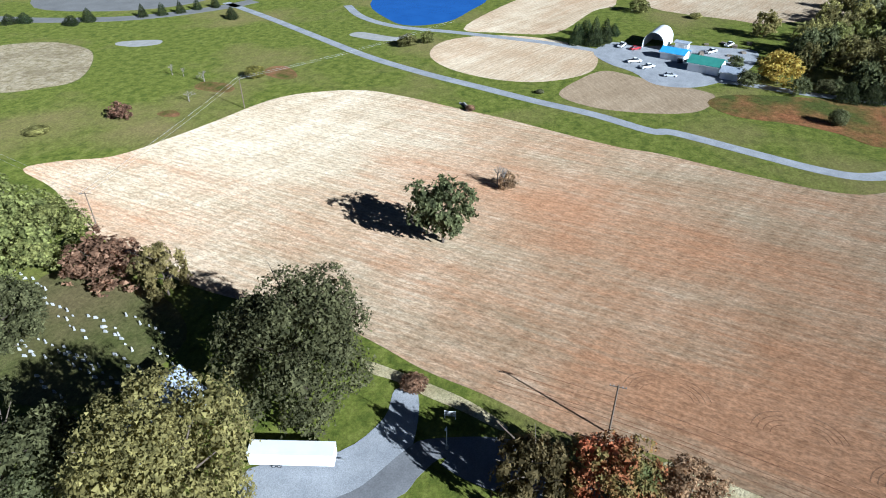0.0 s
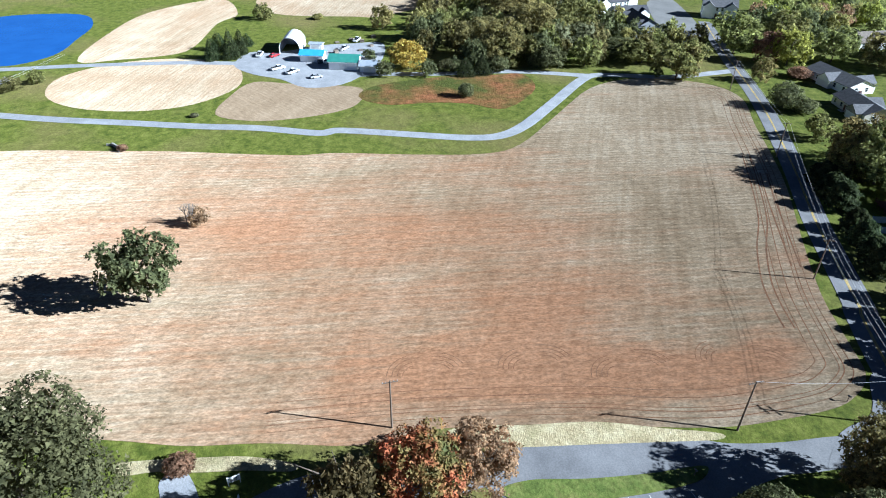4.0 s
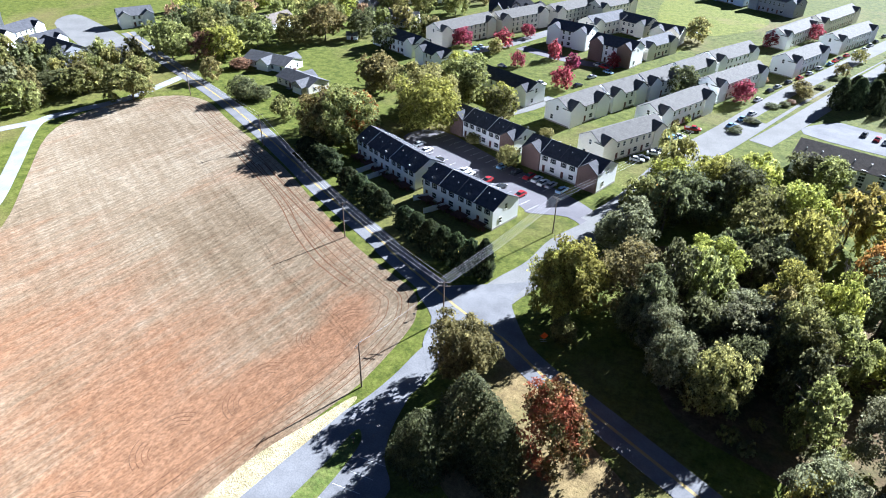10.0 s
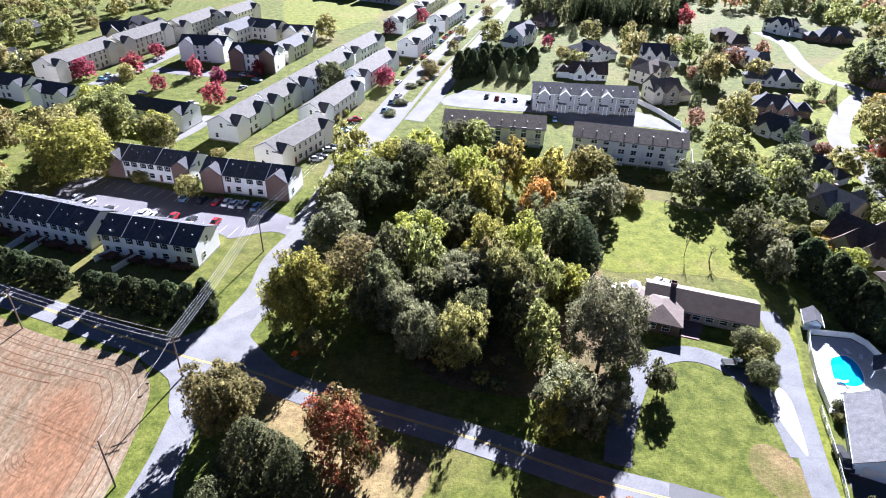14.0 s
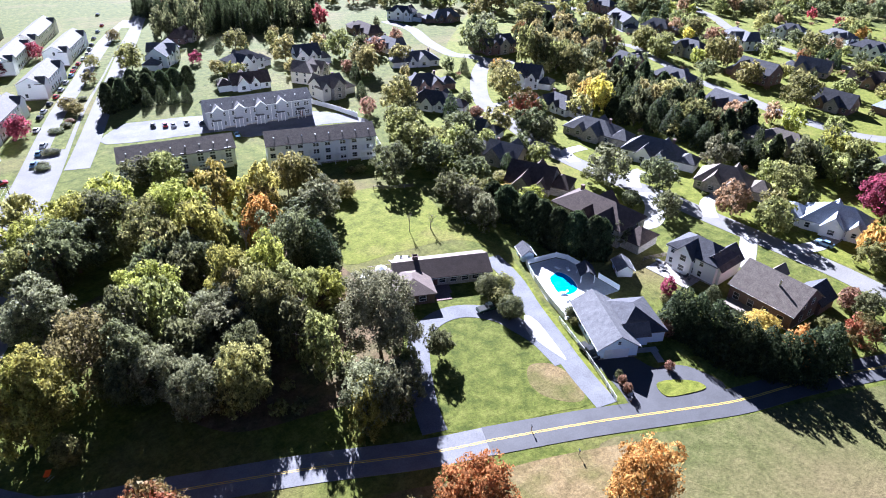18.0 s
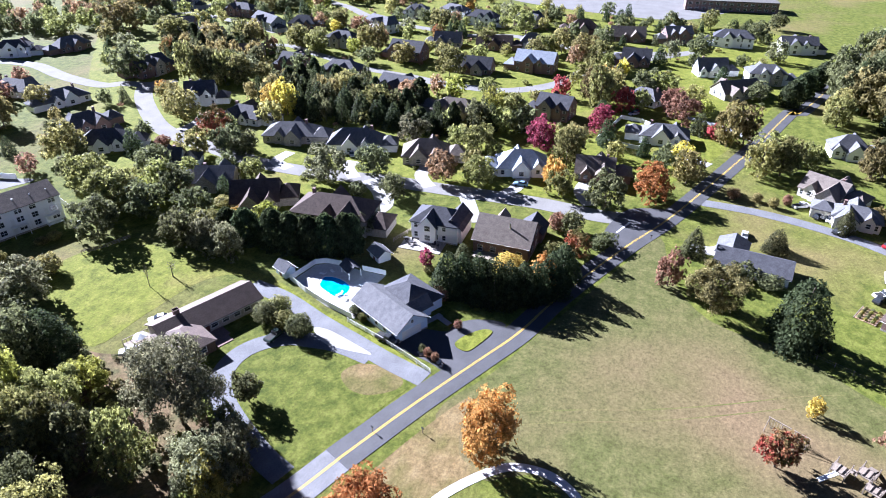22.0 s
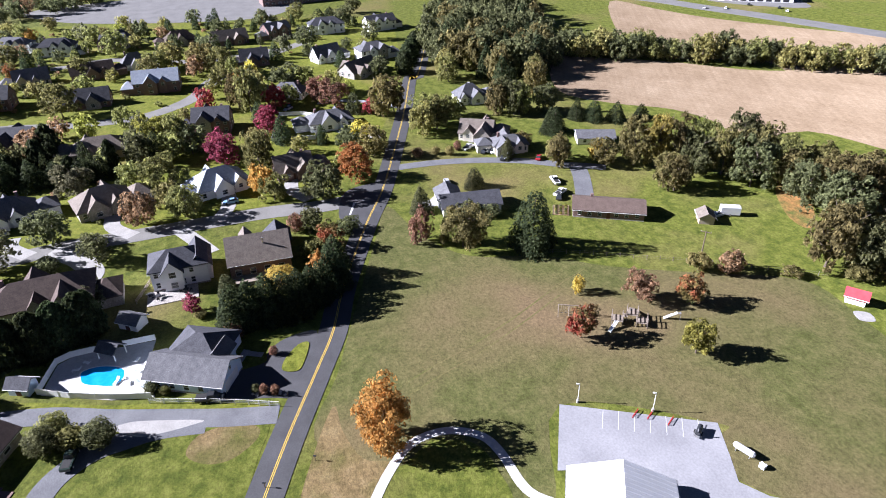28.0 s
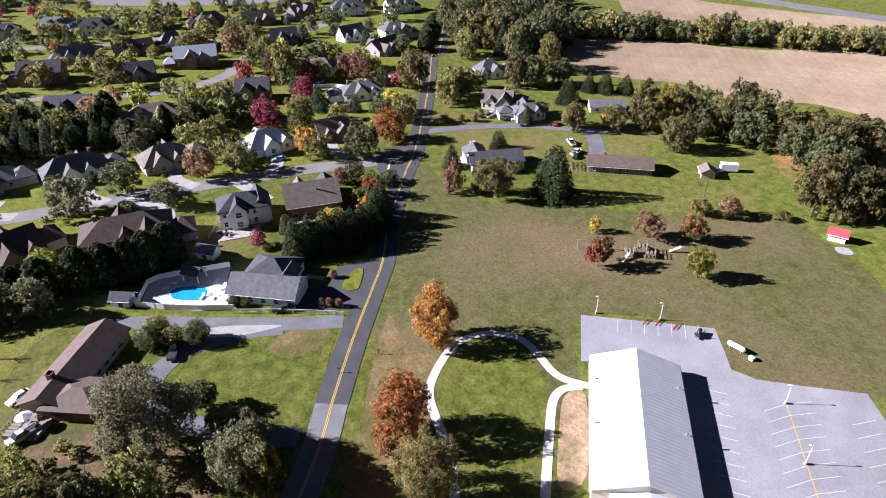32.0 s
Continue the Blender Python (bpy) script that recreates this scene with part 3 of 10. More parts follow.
MAIN_ROAD = [(-266.0, 218.6), (-222.1, 196.7), (-190.8, 182.2), (-165.1, 170.2), (-139.6, 156.5), (-113.7, 141.5), (-93.6, 129.0), (-75.7, 119.0), (-62.8, 112.0), (-59.5, 109.6), (-44.7, 101.6), (-35.2, 96.6), (-24.1, 92.1), (-14.6, 86.3), (-5.9, 82.3), (5.4, 76.7), (17.5, 70.5), (32.8, 61.8), (44.2, 56.6), (59.3, 49.2), (75.3, 40.6), (87.0, 34.5), (103.4, 28.2), (131.1, 15.0), (149.0, 5.3), (175.4, -6.5), (217.4, -24.3), (261.7, -41.8), (267.5, -48.0), (380.7, -95.1)]
CROSS_ROAD = [(-33.6, 94.7), (-29.5, 108.0), (-25.1, 118.8), (-22.9, 130.9), (-17.2, 143.6), (-10.9, 161.6), (-3.6, 194.1), (8.2, 226.1), (26.5, 275.7), (47.0, 323.6), (74.4, 387.9), (100.1, 433.4)]
CHURCH_DRIVE = [(-31.6, 95.9), (-34.8, 82.6), (-36.1, 73.3), (-38.1, 65.2), (-40.8, 58.9), (-42.8, 49.0), (-44.6, 39.8), (-46.1, 30.9), (-45.3, 5.1), (-47.2, -3.6)]
FARM_LANE = [(-283.0, -194.1), (-262.6, -159.2), (-238.1, -120.4), (-218.0, -88.4), (-204.7, -60.6), (-195.8, -37.2), (-187.8, -16.3), (-181.6, 2.5), (-173.4, 19.6), (-173.8, 26.6), (-164.8, 48.3), (-159.4, 61.8), (-158.2, 72.1), (-163.8, 82.3), (-178.6, 98.0), (-198.0, 117.7), (-203.5, 127.1), (-200.0, 139.3), (-194.8, 154.7), (-195.6, 181.6)]
YARD_LANE = [(-203.4, 124.5), (-215.1, 97.6), (-219.5, 66.1), (-224.3, 45.2), (-225.8, 19.5), (-245.4, 4.5), (-254.2, -21.0), (-257.4, -40.6), (-260.4, -66.3), (-262.6, -93.4), (-274.6, -115.0), (-293.7, -130.9)]
SUB_STREET = [(146.7, 15.2), (146.5, 25.2), (148.9, 40.8), (149.4, 56.7), (149.7, 76.7), (150.3, 93.7), (148.8, 108.4), (148.8, 124.0), (150.5, 140.9), (155.6, 158.5), (160.4, 174.7), (168.0, 193.6), (182.8, 212.0), (200.2, 229.4), (213.9, 237.5), (223.3, 229.1)]
SUB_BACK = [(354.2, -7.7), (331.3, 17.3), (298.6, 45.1), (272.1, 56.2), (255.8, 74.9), (254.7, 93.1), (257.4, 110.0), (263.7, 128.7)]
SUB_UPPER = [(468.3, 289.3), (432.8, 255.6), (415.2, 230.2), (388.5, 202.4), (372.1, 173.0), (362.9, 147.8), (354.7, 120.7), (361.0, 98.4), (354.4, 83.0), (336.0, 48.0), (345.0, 8.0)]
SUB_NORTH = [(213.9, 237.5), (212.0, 250.5), (207.0, 259.9), (213.4, 288.1), (225.1, 318.2), (224.9, 345.1)]
SUB_NORTH_END = [(312.0, 362.0), (343.7, 346.0), (356.2, 333.6), (376.0, 328.6), (408.9, 333.6), (459.4, 354.7)]
SUB_COURT = [(364.4, 320.5), (345.9, 275.0), (340.9, 260.1), (327.5, 237.1)]
SUB_COURT_B = [(297.7, 224.2), (300.7, 212.4), (292.0, 197.8), (283.1, 179.5), (272.0, 160.0), (263.7, 128.7)]
EAST_LANE = [(164.3, -4.8), (162.6, -19.1), (158.3, -33.2), (152.1, -45.9), (144.7, -55.7), (136.7, -68.0)]
STREET_APRON = [(137.5, 21.5), (149.9, 17.8), (154.5, 13.6), (155.9, 5.1), (152.7, 1.0), (148.6, 3.7), (128.9, 15.0), (132.4, 18.9)]
CHURCH_LOT = [(48.9, 0.0), (34.2, -23.9), (27.2, -20.5), (22.8, -18.2), (18.8, -20.8), (14.3, -27.4), (8.3, -36.9), (2.3, -34.2), (-12.8, -24.1), (-15.2, -5.0), (-7.9, 13.7), (26.1, 8.7), (34.5, 4.5), (35.8, 7.9)]
OVAL_PATH = [(29.3, 10.1), (32.5, 13.4), (35.9, 14.7), (42.4, 15.0), (47.2, 16.5), (50.5, 20.9), (51.1, 25.9), (49.5, 30.4), (43.6, 36.3), (38.3, 39.4), (31.1, 40.3), (24.4, 40.7), (15.5, 43.2)]
OVAL_SPUR = [(29.7, 11.4), (30.3, 15.3), (28.1, 18.6), (22.5, 22.3), (18.2, 25.0), (10.3, 29.8)]
RANCH_LANE = [(66.4, 49.5), (69.3, 58.9), (73.4, 69.3), (77.1, 78.7), (82.3, 90.1), (85.0, 100.6)]
RANCH_LOOP = [(69.0, 62.2), (70.6, 70.2), (70.3, 76.3), (69.5, 81.4), (66.3, 86.2), (61.9, 88.9), (56.7, 89.1), (51.7, 86.9), (47.0, 81.7), (42.9, 75.5), (39.5, 69.6), (37.2, 64.3)]
RANCH_PALE = [(74.1, 78.2), (74.7, 75.1), (72.6, 68.7), (70.1, 62.6), (69.7, 64.9), (69.7, 69.5), (70.4, 73.9)]
RANCH_LAWN = [(48.3, 81.5), (54.8, 85.0), (61.9, 85.3), (67.2, 80.2), (69.3, 72.2), (68.4, 62.5), (65.2, 51.9), (57.5, 54.3), (46.5, 58.6), (39.3, 62.6), (39.8, 66.2), (42.9, 73.3)]
POOL_DRIVE = [(75.6, 60.8), (80.9, 56.9), (81.9, 50.0), (84.8, 49.0), (88.1, 44.9), (88.2, 38.0), (78.2, 40.9), (70.2, 45.6), (71.2, 50.0)]
DRIVE_ISLAND = [(78.2, 46.9), (81.5, 45.8), (84.9, 42.6), (84.8, 40.3), (80.1, 41.9), (76.9, 43.9)]
POOL_DECK = [(89.0, 92.0), (91.2, 91.5), (97.5, 90.0), (99.2, 87.2), (99.2, 83.7), (98.6, 77.1), (98.3, 71.0), (90.9, 72.5), (79.9, 71.1), (82.2, 78.9), (85.9, 86.2)]
POOL_WATER = [(91.4, 86.0), (93.8, 85.8), (94.4, 82.4), (92.8, 78.3), (90.6, 76.2), (87.4, 76.3), (85.6, 78.5), (87.1, 82.0), (89.0, 85.1)]
BACK_LAWN = [(70.8, 151.3), (81.8, 152.9), (94.8, 144.8), (92.0, 131.5), (90.5, 113.8), (89.2, 98.1), (81.5, 80.6), (75.2, 63.1), (69.8, 51.1), (67.4, 51.4), (72.4, 64.7), (77.1, 78.7), (87.2, 102.3), (83.2, 112.8), (67.5, 117.1), (54.2, 120.1), (60.0, 133.1)]
MEADOW = [(58.0, 44.4), (72.5, 37.0), (88.2, 30.1), (120.1, 15.7), (138.5, 6.6), (119.0, 3.2), (103.6, -5.0), (96.7, -21.7), (85.5, -35.3), (73.8, -55.0), (62.6, -73.9), (48.4, -74.2), (29.8, -68.3), (6.8, -39.7), (12.8, -28.6), (22.6, -18.7), (31.3, -22.2), (34.2, -23.9), (48.9, 0.0), (29.0, 12.0), (23.8, 21.9), (49.3, 22.8), (46.3, 34.1)]
TOWN_LOT = [(-89.1, 170.6), (-80.3, 180.9), (-53.2, 168.0), (-29.6, 156.4), (-20.2, 150.4), (-14.5, 146.7), (-18.3, 140.1), (-26.3, 144.6), (-36.3, 142.0), (-39.8, 144.7), (-60.8, 154.5), (-73.9, 160.5)]
APARTMENT_LOT = [(30.2, 236.3), (39.8, 252.2), (47.8, 251.5), (68.1, 244.5), (67.2, 235.6), (85.0, 229.2), (104.4, 223.8), (114.5, 208.2), (115.1, 201.5), (100.9, 208.7), (72.4, 213.3), (68.8, 223.9)]
RING_FIELD = [(-228.0, -66.1), (-247.2, -64.9), (-259.7, -48.5), (-261.2, -26.9), (-251.5, -7.0), (-238.4, -1.7), (-220.7, -3.6), (-207.2, -17.7), (-205.3, -35.5), (-213.1, -54.6)]
LOW_FIELD = [(-196.3, -10.4), (-212.0, -6.1), (-225.3, 2.2), (-220.1, 15.9), (-214.4, 31.8), (-208.6, 39.2), (-195.6, 35.5), (-189.3, 27.1), (-186.7, 12.7), (-188.3, -0.2)]
TOP_FIELD = [(-266.1, -62.8), (-301.2, -58.4), (-343.3, -43.8), (-366.5, -10.6), (-330.7, -1.9), (-313.9, -11.3), (-277.9, -19.7), (-267.2, -27.9), (-264.7, -47.2)]
FAR_NORTH_FIELD = [(-329.9, 13.1), (-313.5, 52.2), (-311.2, 66.2), (-333.4, 102.2), (-362.1, 124.3), (-437.6, 139.7), (-425.4, 59.7), (-380.2, 12.8)]
RED_BANK = [(-201.8, 36.5), (-211.7, 45.4), (-215.3, 71.3), (-212.8, 89.8), (-211.0, 100.6), (-194.9, 99.1), (-179.1, 82.0), (-186.4, 71.1), (-190.1, 59.6), (-192.0, 44.0)]
MARSH = [(-182.9, -242.9), (-199.7, -227.8), (-197.5, -205.2), (-185.8, -190.6), (-165.2, -178.3), (-154.6, -183.1), (-146.4, -201.8)]
WHITE_PATCH = [(-204.3, -195.6), (-209.1, -196.8), (-215.5, -183.3), (-210.6, -179.0), (-204.5, -185.9)]
WASH_PATCH = [(-244.3, -107.9), (-249.9, -104.5), (-246.3, -87.3), (-252.6, -84.4), (-243.9, -83.3), (-239.5, -89.8), (-240.9, -100.6)]
HIGHWAY = [(-224.4, -300.0), (-228.0, -262.5), (-239.7, -227.3), (-254.2, -206.7), (-275.5, -189.2), (-290.2, -181.9)]
HIGHWAY_LOT = [(-247.9, -282.7), (-252.6, -238.4), (-274.5, -211.7), (-297.2, -217.3), (-288.2, -307.4)]
POND = [(-298.9, -120.8), (-272.2, -99.8), (-265.8, -89.2), (-269.4, -79.6), (-279.7, -72.0), (-298.3, -68.9), (-323.8, -66.2), (-346.4, -75.5), (-350.5, -106.1), (-336.4, -124.6)]
YARD_GRAVEL = [(-247.5, -4.4), (-263.1, 2.0), (-260.1, 12.3), (-266.6, 29.8), (-266.7, 44.8), (-264.6, 57.2), (-243.2, 53.3), (-227.8, 44.6), (-215.6, 33.0), (-214.9, 20.1), (-226.3, 11.9), (-234.5, 2.2)]
EAST_FIELD = [(260.8, -118.0), (256.3, -136.4), (230.9, -168.6), (204.1, -192.3), (188.8, -220.7), (172.1, -244.9), (148.0, -262.8), (87.3, -175.6), (107.1, -164.2), (134.4, -152.9), (135.9, -120.4), (152.2, -129.3), (174.1, -124.1), (190.8, -106.5), (215.3, -94.9)]
EAST_FIELD_FAR = [(377.9, -229.9), (342.5, -242.1), (304.6, -253.5), (261.4, -278.2), (210.0, -304.2), (150.9, -230.8), (187.5, -206.1), (212.3, -209.5), (226.0, -190.5), (240.4, -170.5), (273.0, -169.8)]
EAST_HIGHWAY = [(443.6, -215.2), (403.2, -238.7), (369.0, -260.7), (329.6, -273.6), (296.7, -285.9), (260.6, -297.0), (216.3, -311.9)]
FAR_LOT = [(496.2, 142.7), (463.4, 101.1), (435.5, 18.5), (454.4, -16.3), (514.5, -45.1), (566.4, -27.1), (542.2, 153.2)]
EAST_SPUR = [(140.0, -59.4), (132.6, -56.3), (119.4, -49.4)]
COURT_ROAD = [(-108.7, 267.3), (-97.4, 289.1), (-87.7, 315.6), (-83.2, 332.0)]
COURT_ROAD_B = [(-90.1, 287.8), (-70.7, 281.2), (-55.2, 278.2), (-44.0, 281.8), (-37.1, 300.2), (-29.1, 319.4)]
COURT_ROAD_C = [(-66.3, 206.7), (-61.1, 215.9), (-55.8, 229.4)]
COURT_LAWN = [(-46.1, 430.2), (-22.3, 431.3), (1.0, 422.1), (11.2, 415.1), (12.6, 389.2), (-6.1, 359.1), (-24.3, 348.9), (-37.9, 353.4)]
GRAVE_LAWN = [(-41.9, -85.8), (-62.6, -94.7), (-68.6, -87.8), (-66.5, -68.5), (-56.9, -55.2), (-42.2, -58.3), (-37.2, -66.8), (-36.5, -77.3)]
CHURCH_GRAVEL = [(-36.2, -30.1), (-42.5, -19.2), (-50.2, -15.3), (-56.2, -15.7), (-56.1, -11.8), (-46.5, -9.4), (-41.9, -11.1), (-35.6, -16.0), (-30.7, -26.8)]
DRIVE_FORK = [(-45.8, -10.0), (-48.4, -7.4), (-51.5, 2.0), (-50.9, 8.8), (-44.0, 5.3), (-44.0, 2.2), (-46.0, -4.1), (-42.3, -6.7), (-37.8, -8.7), (-34.5, -17.1), (-38.2, -13.8)]
STRAW_STRIP = [(-53.9, 25.4), (-54.1, 29.2), (-52.0, 38.1), (-49.8, 48.6), (-45.8, 58.3), (-42.9, 65.7), (-41.8, 65.0), (-43.6, 56.5), (-46.0, 45.9), (-48.6, 34.2), (-50.8, 27.6)]
STRAW_STRIP_B = [(-60.8, -22.5), (-60.4, -18.3), (-58.9, -10.8), (-57.2, -3.8), (-54.2, 2.7), (-53.0, 2.1), (-54.8, -4.0), (-56.3, -10.9), (-57.9, -16.3), (-58.5, -21.0)]
LOT_ISLAND = [(-42.0, 29.7), (-42.6, 34.5), (-40.7, 42.3), (-39.1, 51.6), (-38.4, 59.1), (-37.4, 60.0), (-36.1, 57.0), (-36.4, 48.4), (-37.6, 39.1), (-38.2, 33.7)]
CHURCH_PARK = [(-42.9, 28.2), (-46.0, 30.8), (-43.8, 41.2), (-40.2, 58.3), (-38.0, 71.3), (-34.1, 83.4), (-34.0, 74.9), (-33.2, 63.8), (-31.2, 57.1), (-27.5, 50.4), (-36.2, 36.2)]
DRIVE_H1 = [(152.2, 27.2), (160.5, 31.0), (167.1, 30.4)]
DRIVE_H2 = [(149.7, 77.1), (157.3, 82.7), (165.4, 83.1)]
DRIVE_H3 = [(148.8, 97.9), (142.6, 90.9), (133.9, 86.4), (127.6, 88.1)]
DRIVE_H4 = [(148.8, 65.2), (141.6, 61.7), (131.6, 57.3)]
DRIVE_H5 = [(149.2, 127.1), (153.4, 134.4), (162.0, 133.7)]
DRIVE_H6 = [(149.3, 54.9), (157.3, 50.9), (168.5, 49.9)]
DRIVE_H7 = [(148.8, 102.7), (155.8, 108.4), (161.3, 108.7)]
DRIVE_H8 = [(194.0, -7.9), (198.3, -1.3), (206.7, 5.5)]
DRIVE_H9 = [(219.4, -25.6), (229.2, -19.3), (240.7, -4.6), (242.5, 6.9)]
DRIVE_H10 = [(168.2, 185.7), (175.1, 184.7), (182.0, 185.9)]
DRIVE_R1 = [(135.6, -0.9), (135.9, -7.8), (144.3, -15.3)]
OVAL_LAWN = [(39.7, 34.8), (45.0, 30.9), (48.5, 25.7), (48.1, 20.7), (44.9, 17.7), (38.6, 17.0), (33.5, 17.2), (27.5, 20.1), (18.5, 25.7), (9.9, 31.0), (14.4, 42.7), (24.1, 39.8), (32.0, 38.9)]
WORN_VERGE = [(49.9, 47.5), (64.4, 39.7), (57.9, 39.3), (50.4, 37.5), (47.7, 33.0), (44.4, 36.0), (38.5, 39.9), (30.1, 41.4), (26.4, 45.7), (19.3, 52.9), (21.9, 59.4), (34.9, 53.5)]
PATH_EARTH = [(28.8, 15.6), (27.4, 12.0), (11.8, 21.2), (11.5, 26.6), (21.9, 20.7)]
NEW_LOT = [(-310.2, 213.1), (-317.4, 230.9), (-286.6, 222.0), (-257.1, 210.1), (-245.5, 205.9), (-238.7, 182.6), (-264.4, 191.5)]
patch("field", FIELD_MAIN, 0.04, SOIL, "harvested field of reddish brown tilled soil with straw rows", category="field")
patch("field", RING_FIELD, 0.035, PALE_SOIL, "pale mown stubble field with ring-shaped rows", category="field")
patch("field", LOW_FIELD, 0.03, EAST_SOIL, "bare tan field beside the farm yard", category="field")
patch("field", TOP_FIELD, 0.028, PALE_SOIL, "pale stubble field behind the pond", category="field")
patch("field", FAR_NORTH_FIELD, 0.026, PALE_SOIL, "pale stubble field beyond the farm yard", category="field")
patch("field", EAST_FIELD, 0.03, EAST_SOIL, "broad tan stubble field edged by trees", category="field")
patch("field", EAST_FIELD_FAR, 0.022, EAST_SOIL, "narrow tan field before the highway", category="field")
patch("marsh", MARSH, 0.03, MARSH_GROUND, "patch of dry tan reeds and brush")
patch("clay_bank", RED_BANK, 0.05, RED_CLAY, "bare red clay bank with weeds")
for outline in ([(-192.1, -105.5), (-187.6, -103.1), (-184.8, -106.6), (-186.0, -111.8), (-188.2, -116.5), (-192.4, -118.7), (-196.6, -118.0), (-198.5, -113.6), (-195.3, -108.7)],
                [(-172.0, -118.5), (-168.0, -118.1), (-167.1, -122.8), (-167.0, -126.5), (-168.0, -131.7), (-171.8, -133.9), (-175.0, -132.5), (-175.6, -127.9), (-175.0, -123.0)],
                [(-146.4, -121.9), (-144.7, -121.3), (-143.7, -123.3), (-143.3, -126.2), (-144.4, -129.1), (-146.1, -129.3), (-147.4, -128.5), (-148.9, -126.8), (-147.8, -123.8)]):
    patch("brush_patch", outline, 0.03, BRUSH, "patch of rust-brown dead brush in the meadow")
patch("gravel_patch", WHITE_PATCH, 0.05, CONCRETE, "white gravel patch in the meadow")
patch("wash", WASH_PATCH, 0.05, CONCRETE, "pale gravel washout by the pond lane")
patch("pond", POND, 0.02, WATER, "blue farm pond", category="water")
patch("yard", YARD_GRAVEL, 0.05, GRAVEL, "grey gravel farm yard")
patch("meadow", MEADOW, 0.02, MEADOW_TURF, "wide mown meadow, dry and tan in places", category="lawn")
patch("lawn", RANCH_LAWN, 0.03, GRASS, "green lawn inside the looped drive", category="lawn")
patch("lawn", BACK_LAWN, 0.025, LAWN, "bright green lawn behind the ranch house", category="lawn")
patch("lawn", COURT_LAWN, 0.03, LAWN, "open green lawn behind the townhouses", category="lawn")
patch("graveyard_lawn", GRAVE_LAWN, 0.03, MEADOW_TURF, "worn graveyard turf", category="lawn")
patch("lawn", OVAL_LAWN, 0.045, GRASS, "green lawn inside the oval path", category="lawn")
patch("worn_verge", WORN_VERGE, 0.03, MEADOW_DRY, "worn tan verge under the maples", category="lawn")
patch("worn_earth", PATH_EARTH, 0.04, BARE_EARTH, "worn bare earth beside the hall")
patch("straw_strip", STRAW_STRIP, 0.06, STRAW, "strip of pale straw mulch beside the drive")
patch("straw_strip", STRAW_STRIP_B, 0.06, STRAW, "strip of pale straw mulch beside the field")
NEW_FROM = [i for i, (x, y) in enumerate(MAIN_ROAD) if x > 50][0]
NEW_ROAD = [(42.9, 57.2)] + MAIN_ROAD[NEW_FROM:]
main_road = ribbon("road", MAIN_ROAD[: NEW_FROM + 1], 6.2, 0.07, ASPHALT, "two-lane worn grey asphalt road")
new_road = ribbon("road", NEW_ROAD, 6.4, 0.078, NEW_ASPHALT, "newly paved black stretch of the two-lane road")
for off in (-0.16, 0.16):
    part("yellow_line", ribbon_mesh("yellow_line", MAIN_ROAD[:NEW_FROM] + [(42.9, 57.2)], 0.13, 0.086, YELLOW_PAINT, off, bottom=0.06), None, main_road)
    part("yellow_line", ribbon_mesh("yellow_line", NEW_ROAD, 0.14, 0.09, YELLOW_PAINT, off, bottom=0.06), None, new_road)
ribbon("road", CROSS_ROAD[:6], 8.5, 0.065, PALE_PAVING, "pale worn side street beside the townhouses")
ribbon("road", CROSS_ROAD[4:], 12.5, 0.062, PALE_PAVING, "wide pale street between the townhouse rows")
patch("junction", [(-42, 103), (-27, 112), (-23, 118), (-27, 106), (-24, 99), (-18, 90), (-31, 93), (-36, 84), (-33, 77), (-38, 84), (-40, 92), (-47, 99)], 0.074, ASPHALT, "worn asphalt of the crossroads")
ribbon("road", CHURCH_DRIVE, 5.6, 0.058, ASPHALT, "grey asphalt drive beside the field")
patch("church_drive", DRIVE_FORK, 0.062, ASPHALT, "worn grey asphalt drive under the trees", category="road")
patch("church_parking", CHURCH_PARK, 0.054, ASPHALT, "grey asphalt car park beside the drive", category="car park")
patch("grass_island", LOT_ISLAND, 0.16, VERGE_TURF, "long grass island beside the car park", category="lawn")
patch("gravel_yard", CHURCH_GRAVEL, 0.05, GRAVEL, "worn gravel and leaves under the oak")
ribbon("road", FARM_LANE, 4.2, 0.06, GRAVEL, "pale grey gravel farm lane")
ribbon("road", YARD_LANE, 4.2, 0.056, GRAVEL, "pale grey gravel lane to the farm yard")
ribbon("road", SUB_STREET, 7.6, 0.06, STREET_CONCRETE, "pale concrete residential street")
ribbon("road", SUB_BACK, 7.6, 0.06, STREET_CONCRETE, "pale concrete residential street")
for way, wide in ((SUB_UPPER, 7.2), (SUB_NORTH, 7.4), (SUB_NORTH_END, 7.0), (SUB_COURT, 6.5), (SUB_COURT_B, 6.0)):
    ribbon("road", way, wide, 0.058, STREET_CONCRETE, "pale concrete residential street")
patch("junction", STREET_APRON, 0.082, NEW_ASPHALT, "new black asphalt at the street mouth")
ribbon("road", EAST_LANE, 4.5, 0.06, DRIVE_STONE, "grey gravel lane between the houses")
ribbon("road", EAST_SPUR, 5.5, 0.056, DRIVE_STONE, "short gravel drive to the red brick house")
ribbon("road", HIGHWAY, 9.0, 0.06, PALE_PAVING, "pale highway with conifers beside it")
patch("highway_lot", HIGHWAY_LOT, 0.05, PALE_PAVING, "pale car park beside the highway", category="car park")
ribbon("road", EAST_HIGHWAY, 16.0, 0.06, PALE_PAVING, "distant pale highway")
patch("far_lot", FAR_LOT, 0.05, PALE_PAVING, "distant pale car park", category="car park")
ribbon("road", COURT_ROAD, 7.0, 0.06, PALE_PAVING, "pale street before the townhouse row")
ribbon("road", COURT_ROAD_B, 7.0, 0.064, DARK_LOT, "dark parking street of the townhouse court")
